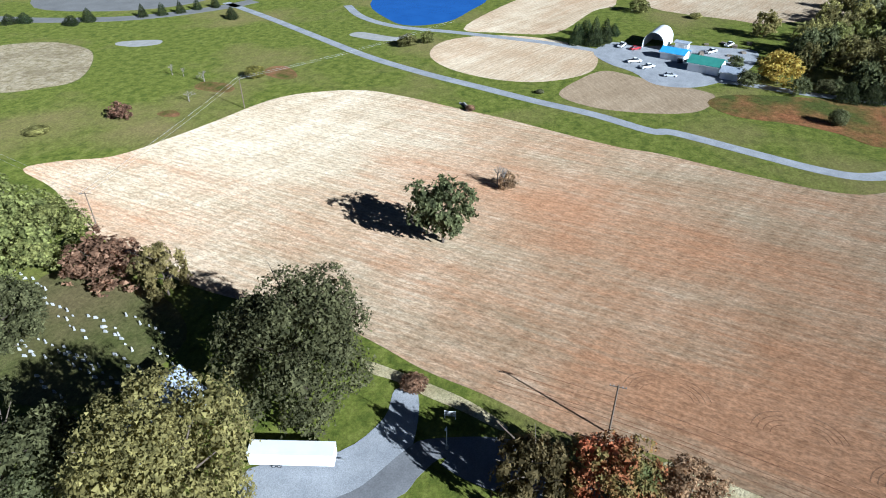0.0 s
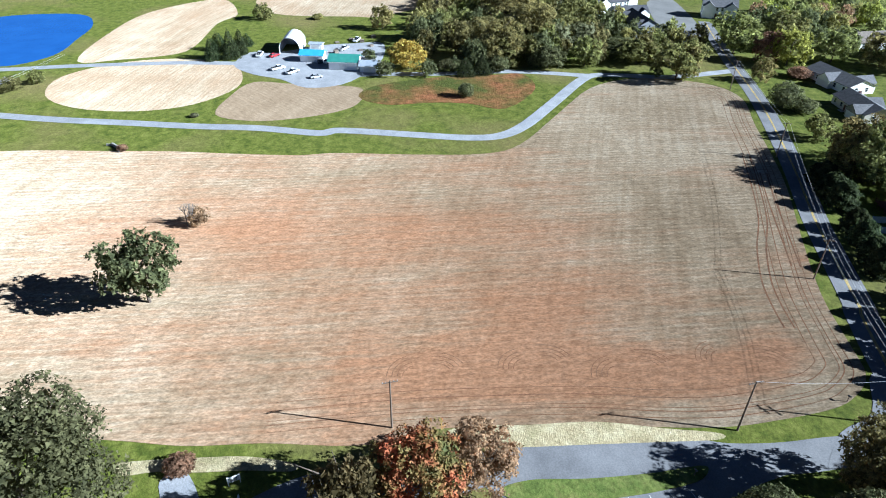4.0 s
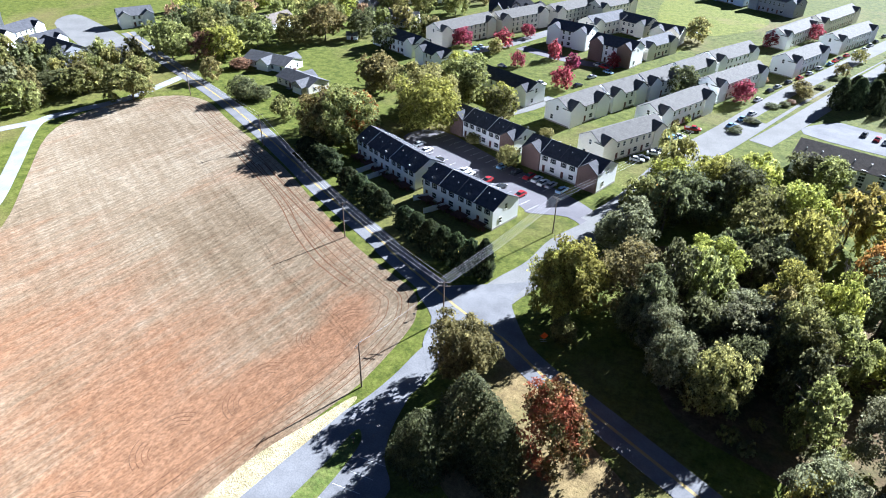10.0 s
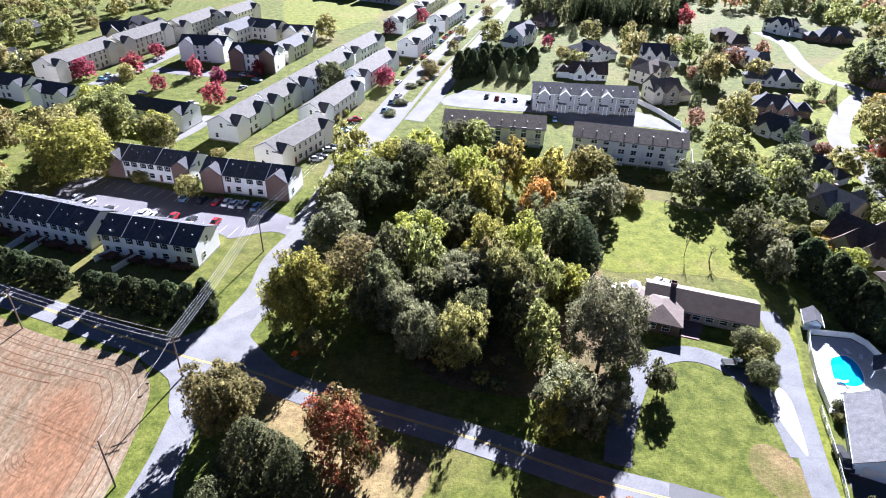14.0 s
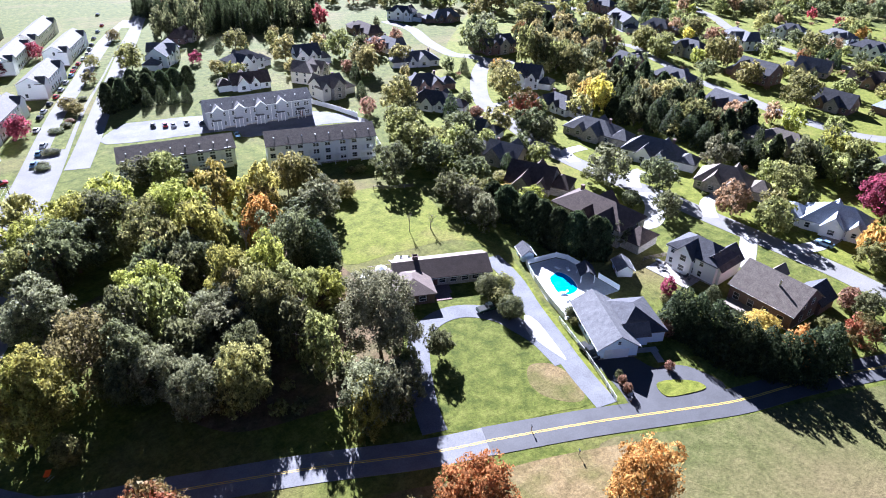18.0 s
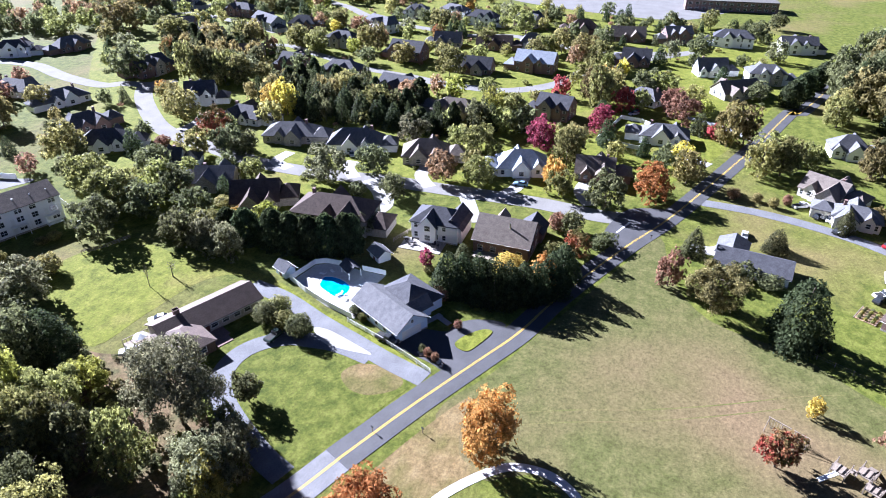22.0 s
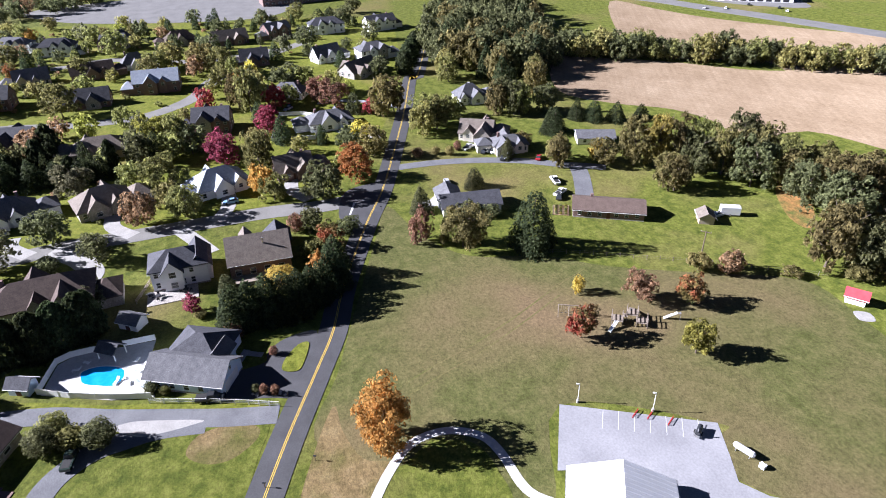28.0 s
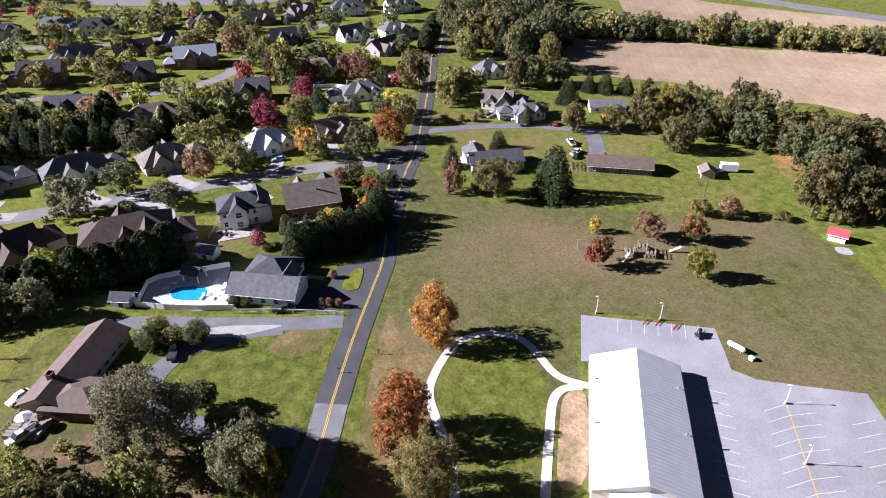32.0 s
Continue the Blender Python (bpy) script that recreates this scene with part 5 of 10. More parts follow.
FARM_YARD = [
    (-227.3, 60.1, 11.1, 14.0, "yellow"),
    (-287.3, 61.7, 10.8, 10.0, "olive"),
    (-222.0, 49.7, 5.2, 7.5, "dark"),
    (-217.4, 65.3, 5.9, 6.6, "dark"),
    (-220.7, 73.1, 4.8, 6.7, "dark"),
    (-214.9, 79.0, 6.5, 6.6, "conifer"),
    (-215.7, 85.7, 7.1, 7.1, "conifer"),
    (-317.2, 9.6, 7.4, 9.0, "green"),
    (-312.0, 35.1, 2.5, 5.9, "bush_olive"),
    (-192.8, 72.3, 4.8, 5.6, "bush_dark"),
    (-241.6, 47.4, 4.3, 6.1, "dark"),
    (-222.4, 77.2, 4.9, 5.9, "dark"),
]
ROAD_HEAD = [
    (-215.9, 197.6, 16.7, 18.5, "green"),
    (-217.2, 222.4, 16.4, 18.3, "green"),
    (-202.4, 203.4, 12.1, 12.1, "russet"),
    (-196.5, 207.9, 14.9, 14.9, "lime"),
    (-195.7, 228.9, 13.7, 15.2, "green"),
    (-186.1, 243.5, 13.9, 15.4, "olive"),
    (-175.9, 253.8, 16.8, 18.6, "olive"),
    (-182.6, 201.6, 4.0, 9.2, "bush_russet"),
    (-182.5, 184.5, 8.4, 8.4, "olive"),
    (-157.0, 173.1, 8.6, 10.7, "bush_dark"),
    (-151.9, 176.8, 4.9, 8.5, "bush_dark"),
    (-133.0, 165.4, 8.3, 8.3, "green"),
    (-107.4, 153.1, 13.3, 12.2, "olive"),
    (-114.2, 155.5, 8.2, 8.2, "green"),
    (-103.7, 167.2, 14.6, 13.4, "orange"),
    (-84.4, 180.0, 17.9, 19.4, "lime"),
    (-116.6, 204.4, 14.5, 14.5, "olive"),
    (-86.2, 209.0, 18.5, 18.3, "green"),
    (-65.6, 198.5, 12.0, 12.0, "green"),
    (-92.4, 222.2, 14.6, 11.4, "lime"),
    (-133.1, 281.3, 10.3, 10.3, "olive"),
    (-144.2, 255.0, 11.1, 11.1, "dark"),
    (-191.0, 153.6, 15.1, 16.8, "green"),
    (-190.9, 157.6, 13.8, 9.4, "olive"),
]
ROAD_HEAD_WEST = [
    (-240.6, 137.8, 10.2, 14.4, "dark"),
    (-216.0, 113.0, 9.1, 14.0, "dark"),
    (-226.4, 148.3, 6.9, 15.3, "dark"),
    (-212.7, 149.8, 10.0, 14.8, "green"),
    (-225.2, 102.9, 13.1, 18.9, "green"),
    (-228.8, 97.0, 18.3, 21.4, "olive"),
    (-246.2, 116.8, 17.7, 23.2, "olive"),
    (-278.4, 118.7, 18.4, 25.5, "olive"),
    (-251.1, 137.4, 18.5, 18.9, "green"),
    (-217.2, 92.7, 5.9, 9.1, "bush_dark"),
    (-217.4, 108.6, 6.0, 7.9, "bush_dark"),
]
HEDGE_TOWN = [
    (-85.9, 132.8, 6.0, 6.4, "hedge"),
    (-80.4, 129.9, 6.4, 6.3, "hedge"),
    (-74.8, 126.7, 6.2, 6.4, "hedge"),
    (-70.4, 124.2, 7.0, 5.9, "hedge"),
    (-61.8, 121.1, 5.7, 5.7, "hedge"),
    (-56.8, 117.9, 6.9, 5.8, "hedge"),
    (-52.2, 115.7, 7.3, 6.0, "hedge"),
    (-47.7, 113.5, 7.8, 5.8, "hedge"),
    (-43.5, 112.0, 8.2, 5.7, "hedge"),
    (-39.3, 110.3, 8.7, 5.4, "hedge"),
    (-36.0, 110.5, 9.5, 4.8, "hedge"),
    (-107.4, 143.5, 6.4, 7.8, "hedge"),
    (-101.5, 140.9, 6.4, 7.5, "hedge"),
    (-95.9, 138.6, 7.2, 7.4, "hedge"),
    (-114.1, 161.6, 14.8, 16.5, "olive"),
    (-104.0, 157.6, 17.3, 19.2, "green"),
    (-119.7, 206.3, 13.9, 15.5, "olive"),
    (-91.0, 191.6, 19.0, 21.2, "olive"),
    (-92.4, 221.1, 14.1, 13.6, "lime"),
    (-82.0, 208.1, 14.6, 14.6, "green"),
    (-67.4, 201.5, 12.2, 12.2, "lime"),
]
COURT_TREES = [
    (-114.5, 276.4, 9.0, 9.0, "red"),
    (-97.1, 282.4, 8.6, 8.5, "red"),
    (-92.8, 306.0, 6.7, 6.7, "red"),
    (-70.9, 278.1, 8.0, 6.7, "red"),
    (-59.9, 267.0, 6.9, 6.5, "red"),
    (-81.4, 259.6, 6.3, 5.9, "red"),
    (-56.8, 242.0, 8.7, 8.0, "red"),
    (-44.6, 278.1, 6.1, 6.1, "red"),
    (8.8, 259.5, 8.7, 8.5, "red"),
    (15.9, 347.1, 7.7, 7.7, "red"),
    (34.9, 370.8, 8.2, 7.7, "red"),
    (-13.5, 256.8, 12.0, 12.0, "dark"),
    (-17.8, 338.7, 11.2, 11.2, "olive"),
    (-51.1, 166.3, 6.2, 7.3, "bush_olive"),
    (-66.7, 176.8, 3.3, 5.6, "bush_olive"),
    (-47.4, 193.3, 2.7, 5.0, "bush_olive"),
    (-96.6, 272.3, 7.3, 7.3, "olive"),
    (-187.3, 271.9, 17.3, 19.2, "green"),
    (-176.4, 321.1, 13.6, 13.6, "olive"),
    (-155.1, 292.9, 11.0, 11.0, "olive"),
    (-157.5, 323.2, 14.8, 14.8, "green"),
    (-143.2, 330.5, 14.8, 14.8, "green"),
    (-136.6, 276.8, 11.6, 11.6, "green"),
    (-163.4, 266.0, 13.1, 13.1, "dark"),
]
CORNER = [
    (-27.2, 78.5, 14.0, 11.6, "ball_bronze"),
    (-20.8, 66.9, 15.0, 13.3, "spruce"),
    (-15.0, 62.6, 15.0, 10.0, "spruce"),
    (-25.7, 58.9, 12.1, 9.0, "spruce"),
    (-7.4, 69.4, 15.4, 11.8, "autumnred"),
    (-15.0, 105.7, 18.5, 13.7, "lime"),
    (-17.8, 104.6, 16.9, 10.9, "lime"),
    (-13.6, 96.5, 6.0, 5.3, "bush_green"),
    (-5.8, 176.8, 16.7, 10.5, "olive"),
]
STREET_SHRUBS = [
    (-16.4, 202.8, 3, 5, "bush_russet"),
    (-14.4, 218.0, 3.2, 5.5, "bush_russet"),
    (-11.1, 222.6, 2.8, 4.5, "bush_olive"),
    (-8.0, 228.3, 2.6, 4.5, "bush_lime"),
    (13.9, 285.7, 4, 6, "bush_russet"),
    (13.3, 238.7, 1.6, 6, "bush_dark"),
    (19.6, 258.5, 1.5, 5.5, "bush_dark"),
    (29.1, 281.8, 5, 7, "bush_olive"),
    (8.7, 226.4, 1.4, 5, "bush_dark"),
]
WOODS_FRONT = [
    (-5.5, 152.0, 12.5, 5.0, "orange"),
    (-4.6, 114.2, 15.3, 13.3, "bronze"),
    (8.9, 125.9, 14.9, 12.4, "lime"),
    (-9.7, 133.6, 14.5, 13.2, "grey"),
    (2.6, 156.0, 14.5, 14.1, "dark"),
    (6.3, 165.1, 15.4, 13.4, "lime"),
    (-4.4, 162.7, 14.1, 13.6, "lime"),
    (-8.7, 151.1, 13.6, 11.0, "green"),
    (-2.9, 147.8, 16.8, 10.1, "dark"),
    (-2.9, 156.2, 14.2, 9.7, "dark"),
    (15.3, 172.9, 15.7, 12.8, "lime"),
    (6.1, 172.8, 13.8, 12.7, "lime"),
    (11.2, 163.0, 15.3, 14.1, "dark"),
    (27.2, 140.8, 17.3, 10.6, "lime"),
    (19.6, 139.8, 16.8, 9.3, "green"),
    (23.4, 133.5, 13.6, 10.7, "dark"),
    (18.9, 150.9, 15.3, 13.2, "green"),
    (28.3, 147.0, 14.0, 13.6, "lime"),
    (27.3, 155.6, 16.9, 13.7, "lime"),
    (17.9, 128.3, 14.0, 9.0, "dark"),
    (20.5, 134.5, 14.7, 10.1, "dark"),
    (13.3, 134.8, 15.5, 8.7, "dark"),
    (30.0, 193.3, 10.2, 10.6, "dark"),
    (35.2, 187.9, 11.9, 10.4, "green"),
    (35.9, 195.9, 9.4, 9.6, "green"),
    (35.3, 153.1, 14.7, 9.5, "bare"),
    (38.2, 160.4, 17.2, 11.2, "amber"),
    (47.4, 149.3, 13.8, 9.1, "amber"),
    (50.4, 156.0, 16.6, 8.3, "amber"),
    (44.4, 156.4, 13.9, 10.0, "amber"),
    (42.5, 141.1, 14.4, 10.2, "orange"),
    (36.4, 137.2, 13.5, 10.0, "bare"),
    (33.2, 144.1, 14.1, 10.8, "bare"),
    (68.8, 167.7, 10.7, 9.8, "green"),
    (62.3, 165.2, 12.2, 8.8, "olive"),
    (63.0, 147.1, 11.6, 11.4, "grey"),
    (48.6, 125.2, 12.8, 11.0, "conifer"),
    (43.0, 126.9, 15.7, 11.9, "dark"),
    (58.7, 145.5, 7.7, 10.5, "dark"),
]
WOODS_BACK = [
    (18.5, 110.3, 15.6, 12.9, "grey"),
    (10.4, 115.2, 16.6, 9.3, "green"),
    (3.3, 116.1, 17.7, 8.6, "dark"),
    (4.0, 100.1, 13.3, 9.0, "grey"),
    (9.7, 104.1, 14.4, 8.3, "dark"),
    (11.5, 103.7, 12.0, 11.8, "dark"),
    (0.1, 104.9, 16.4, 11.3, "dark"),
    (14.4, 93.2, 11.6, 10.1, "dark"),
    (7.2, 93.1, 13.7, 9.9, "grey"),
    (16.9, 95.9, 13.7, 8.5, "dark"),
    (14.3, 89.8, 14.9, 9.1, "olive"),
    (23.5, 108.2, 16.0, 10.4, "olive"),
    (18.2, 104.5, 15.5, 11.7, "grey"),
    (25.4, 102.3, 15.7, 11.6, "green"),
    (32.0, 116.1, 18.4, 10.1, "lime"),
    (24.2, 116.4, 17.4, 10.2, "lime"),
    (25.9, 106.1, 17.8, 9.4, "green"),
    (33.3, 106.6, 16.5, 10.1, "green"),
    (42.0, 110.4, 9.8, 9.3, "lime"),
    (28.0, 95.9, 14.8, 8.2, "dark"),
    (29.4, 89.2, 15.1, 8.0, "green"),
]
RANCH_GARDEN = [
    (50.4, 79.3, 6.8, 5.6, "ball_dark"),
    (76.6, 123.8, 7.9, 3.6, "bare"),
    (82.0, 121.3, 7.0, 6.4, "bare"),
    (73.1, 89.0, 5.2, 6.0, "bush_dark"),
    (76.4, 87.6, 4.8, 5.6, "bush_green"),
    (72.2, 84.4, 4.4, 5.0, "bush_green"),
    (71.2, 79.8, 5.2, 5.8, "bush_dark"),
    (74.3, 151.8, 5.2, 6.1, "bush_olive"),
    (70.6, 154.7, 5.2, 6.8, "bush_olive"),
    (84.8, 165.6, 1.8, 4.0, "bush_olive"),
    (87.5, 164.1, 2.5, 4.0, "bush_olive"),
    (96.1, 121.3, 10.0, 7.3, "grey"),
    (94.1, 112.7, 10.3, 7.6, "grey"),
    (96.3, 129.5, 9.9, 9.8, "dark"),
]
EAST_TOWN = [
    (55.2, 268.9, 7.9, 4.6, "conifer"),
    (60.3, 267.8, 8.1, 4.6, "conifer"),
    (64.8, 265.9, 8.3, 4.6, "conifer"),
    (69.2, 264.1, 8.5, 4.6, "conifer"),
    (41.1, 269.1, 11.6, 6.6, "hedge"),
    (47.0, 271.2, 11.7, 6.7, "hedge"),
    (52.7, 276.5, 10.3, 6.8, "hedge"),
    (60.0, 282.9, 9.0, 7.0, "hedge"),
    (66.9, 286.0, 8.4, 7.1, "hedge"),
    (73.6, 290.1, 7.4, 7.2, "hedge"),
    (66.6, 325.7, 11.1, 11.1, "green"),
    (118.1, 325.8, 12.1, 12.1, "green"),
    (87.9, 273.3, 4.4, 7.0, "bush_dark"),
    (93.9, 318.2, 6.0, 5.5, "red"),
    (94.8, 294.7, 6.8, 6.8, "olive"),
    (131.5, 298.2, 11.9, 11.9, "olive"),
    (155.9, 287.6, 13.7, 13.3, "green"),
    (149.9, 252.9, 13.8, 10.5, "olive"),
    (152.3, 260.9, 13.2, 10.4, "bronze"),
    (186.2, 358.9, 11.2, 11.2, "red"),
    (173.1, 281.0, 9.3, 9.3, "russet"),
    (131.9, 203.6, 14.5, 14.5, "olive"),
    (111.4, 172.7, 14.3, 14.3, "green"),
    (111.8, 153.9, 8.4, 7.7, "lime"),
    (173.6, 258.7, 10.3, 10.3, "olive"),
]
STREET_NEAR = [
    (164.5, 165.6, 12.6, 12.6, "autumnred"),
    (199.0, 162.1, 12.3, 11.1, "yellow"),
    (196.6, 154.6, 14.6, 10.4, "yellow"),
    (191.5, 206.0, 11.0, 11.0, "olive"),
    (178.2, 191.1, 13.4, 13.4, "olive"),
    (147.0, 162.3, 11.0, 10.7, "olive"),
    (144.3, 110.3, 13.1, 13.1, "grey"),
    (222.5, 110.9, 11.5, 11.5, "russet"),
    (192.2, 49.9, 12.0, 11.7, "red"),
    (215.4, 30.8, 10.6, 10.6, "red"),
    (241.3, 24.3, 10.1, 8.5, "red"),
    (213.2, 70.6, 14.1, 10.6, "lime"),
    (210.2, 63.3, 15.6, 10.7, "green"),
    (250.0, 30.7, 14.2, 9.9, "olive"),
    (249.7, 38.4, 15.8, 9.7, "bronze"),
    (242.7, 34.2, 18.3, 10.3, "green"),
    (179.0, 38.3, 15.1, 9.3, "green"),
    (185.9, 37.1, 13.5, 8.6, "olive"),
    (179.9, 69.8, 12.7, 11.7, "green"),
    (155.6, 74.6, 10.2, 9.6, "russet"),
    (155.4, 62.5, 10.2, 10.2, "green"),
    (152.3, 97.3, 10.8, 10.5, "dark"),
    (138.9, 85.1, 8.4, 8.0, "dark"),
    (156.2, 37.2, 8.5, 8.4, "green"),
    (152.2, 22.9, 12.3, 11.3, "dark"),
    (161.9, 10.1, 12.1, 11.4, "orange"),
    (177.1, -0.2, 11.9, 9.8, "olive"),
    (214.0, -14.0, 16.5, 8.9, "olive"),
    (218.1, -20.0, 14.3, 9.5, "bronze"),
    (232.7, 1.4, 12.2, 12.2, "russet"),
]
STREET_NEAR_B = [
    (246.7, 4.5, 10.5, 10.5, "russet"),
    (192.4, -29.3, 13.2, 10.5, "green"),
    (189.0, -22.5, 13.3, 10.0, "olive"),
    (269.8, -41.9, 10.5, 9.5, "hedge"),
    (283.8, -48.3, 10.5, 9.9, "hedge"),
    (298.8, -55.0, 9.1, 9.8, "hedge"),
    (315.1, -62.6, 8.7, 9.6, "hedge"),
    (272.2, -30.0, 9.0, 9.0, "dark"),
    (132.0, -1.7, 8.5, 6.4, "spruce"),
    (140.5, -22.3, 6.9, 6.1, "spruce"),
    (115.0, 4.3, 9.8, 6.2, "russet"),
    (108.6, -5.3, 12.5, 12.0, "bronze"),
    (101.2, -22.0, 17.0, 11.5, "conifer"),
    (170.5, -67.8, 10.4, 8.7, "conifer"),
    (148.1, -56.8, 9.0, 8.5, "olive"),
    (142.8, -68.8, 7.1, 6.7, "yellow"),
    (105.8, 62.8, 4.8, 4.0, "red"),
    (109.2, 42.3, 4.9, 7.7, "bush_yellow"),
    (111.4, 54.9, 5.1, 4.7, "spruce"),
    (117.2, 32.3, 6.2, 6.2, "green"),
    (122.3, 27.6, 7.8, 7.4, "autumnred"),
    (134.4, 34.1, 5.4, 5.2, "bush_russet"),
    (129.7, 69.3, 4.4, 3.3, "bush_dark"),
    (93.0, 55.1, 3.0, 4.8, "bush_russet"),
]
EVERGREENS = [
    (105.1, 32.8, 8.9, 5.8, "orange"),
    (133.8, 30.0, 7.0, 6.8, "dark"),
    (128.3, 20.8, 4.3, 6.9, "dark"),
    (102.8, 118.7, 9.1, 7.8, "hedge"),
    (101.9, 112.5, 10.5, 8.3, "hedge"),
    (102.1, 104.4, 11.5, 8.1, "hedge"),
    (101.8, 99.0, 11.5, 8.0, "hedge"),
    (101.6, 93.7, 11.5, 7.5, "hedge"),
    (103.7, 89.5, 11.5, 7.8, "hedge"),
    (105.4, 85.0, 11.5, 7.8, "hedge"),
    (106.7, 83.5, 10.9, 6.0, "hedge"),
    (98.7, 131.5, 4.1, 7.0, "grey"),
    (95.6, 123.8, 5.4, 7.1, "grey"),
    (94.0, 117.8, 5.3, 6.9, "grey"),
    (115.5, 115.1, 5.6, 7.4, "lime"),
    (114.1, 123.7, 3.1, 6.9, "yellow"),
]
GARDENS_LEFT = [
    (130.4, 165.7, 11.0, 11.0, "dark"),
    (120.0, 148.8, 10.2, 10.2, "dark"),
    (113.0, 160.0, 12.0, 12.0, "green"),
    (106.2, 161.7, 13.5, 13.5, "green"),
    (92.7, 154.0, 12.7, 12.7, "dark"),
    (105.2, 148.7, 11.3, 11.3, "dark"),
    (109.9, 158.5, 8.5, 8.5, "olive"),
    (110.6, 135.2, 9.5, 9.5, "dark"),
    (103.1, 125.4, 8.9, 8.9, "green"),
    (137.6, 133.6, 7.9, 7.9, "green"),
    (155.3, 190.8, 7.3, 7.1, "dark"),
    (152.1, 180.1, 4.4, 5.9, "bush_russet"),
    (147.5, 170.4, 5.0, 4.7, "olive"),
    (154.0, 153.3, 11.4, 11.4, "dark"),
    (155.0, 147.6, 9.5, 9.5, "dark"),
    (137.8, 96.4, 4.5, 5.7, "bush_dark"),
    (115.8, 84.6, 6.2, 6.2, "grey"),
    (119.3, 132.0, 2.8, 6.1, "bush_olive"),
]
GREEN_CORE = [
    (205.1, 132.4, 11.2, 10.6, "conifer"),
    (200.1, 123.2, 12.3, 9.3, "conifer"),
    (198.2, 115.5, 10.0, 9.1, "conifer"),
    (196.3, 107.9, 9.9, 9.0, "conifer"),
    (195.6, 100.9, 8.4, 8.9, "conifer"),
    (195.6, 93.1, 8.1, 8.8, "conifer"),
    (196.5, 87.8, 7.7, 8.8, "conifer"),
    (209.7, 146.7, 11.5, 10.0, "conifer"),
    (225.2, 141.0, 13.1, 13.1, "olive"),
    (206.9, 121.2, 12.0, 12.0, "green"),
    (232.2, 224.4, 17.7, 10.6, "dark"),
    (224.4, 222.9, 18.1, 10.1, "green"),
    (230.2, 217.2, 16.9, 10.9, "bronze"),
    (230.1, 214.4, 15.4, 10.5, "dark"),
    (228.4, 206.1, 16.0, 9.9, "green"),
    (234.9, 210.3, 15.0, 10.2, "bronze"),
    (230.4, 199.3, 14.9, 9.7, "dark"),
    (225.4, 194.1, 14.8, 10.3, "green"),
    (283.9, 251.0, 14.0, 14.0, "olive"),
    (289.5, 229.8, 15.1, 10.0, "olive"),
    (296.9, 231.7, 14.2, 9.4, "bronze"),
    (291.0, 237.3, 15.3, 9.7, "green"),
    (299.2, 205.2, 12.9, 12.9, "green"),
    (293.1, 190.7, 12.5, 12.5, "green"),
    (351.3, 205.8, 11.6, 11.4, "green"),
    (181.3, 94.1, 11.2, 11.2, "grey"),
    (339.2, 186.1, 11.2, 11.2, "russet"),
    (300.9, 165.6, 13.9, 9.9, "olive"),
    (305.6, 160.3, 14.8, 9.2, "bronze"),
]
FAR_GARDENS = [
    (268.8, 107.7, 14.3, 14.3, "green"),
    (360.7, 142.0, 13.6, 13.2, "green"),
    (330.7, 105.1, 10.3, 10.3, "green"),
    (323.1, 71.8, 11.6, 11.6, "green"),
    (330.5, 63.5, 13.0, 13.0, "olive"),
    (314.5, 49.5, 14.7, 14.7, "olive"),
    (304.8, 39.8, 13.2, 12.1, "green"),
    (267.0, 30.7, 11.2, 10.7, "olive"),
    (264.9, 16.5, 12.6, 12.6, "dark"),
    (278.8, 43.4, 11.2, 11.2, "green"),
    (341.2, -7.1, 12.1, 12.1, "dark"),
    (413.2, 7.4, 8.6, 8.6, "olive"),
    (416.4, -14.3, 10.9, 10.9, "green"),
    (387.4, -39.3, 12.0, 11.4, "dark"),
    (422.1, -53.7, 10.3, 10.3, "dark"),
    (409.8, -27.9, 8.0, 8.7, "conifer"),
    (419.8, -37.6, 6.4, 9.0, "conifer"),
    (284.5, 137.3, 11.0, 11.0, "olive"),
    (368.0, 92.4, 13.1, 13.1, "green"),
    (353.2, 360.1, 22.3, 24.8, "olive"),
    (303.6, 331.0, 19.9, 22.1, "olive"),
    (285.8, 277.7, 17.8, 19.8, "green"),
    (219.7, 252.0, 16.6, 15.5, "dark"),
]
MEADOW_TREES = [
    (52.3, 32.7, 13.4, 10.4, "orange"),
]
SILVER = [
    (41.9, 87.6, 18.5, 15.0, "grey"),
    (33.2, 71.8, 12.5, 6.5, "grey"),
    (28.0, 71.5, 12.2, 7.2, "lime"),
    (41.4, 77.1, 9.2, 4.5, "green"),
]
PATH_TREES = [
    (30.4, 47.3, 13.8, 10.8, "orange"),
    (17.6, 47.0, 13.5, 10.0, "olive"),
    (37.4, 73.5, 10.0, 8.0, "grey"),
    (30.0, 73.7, 13.2, 9.2, "grey"),
]
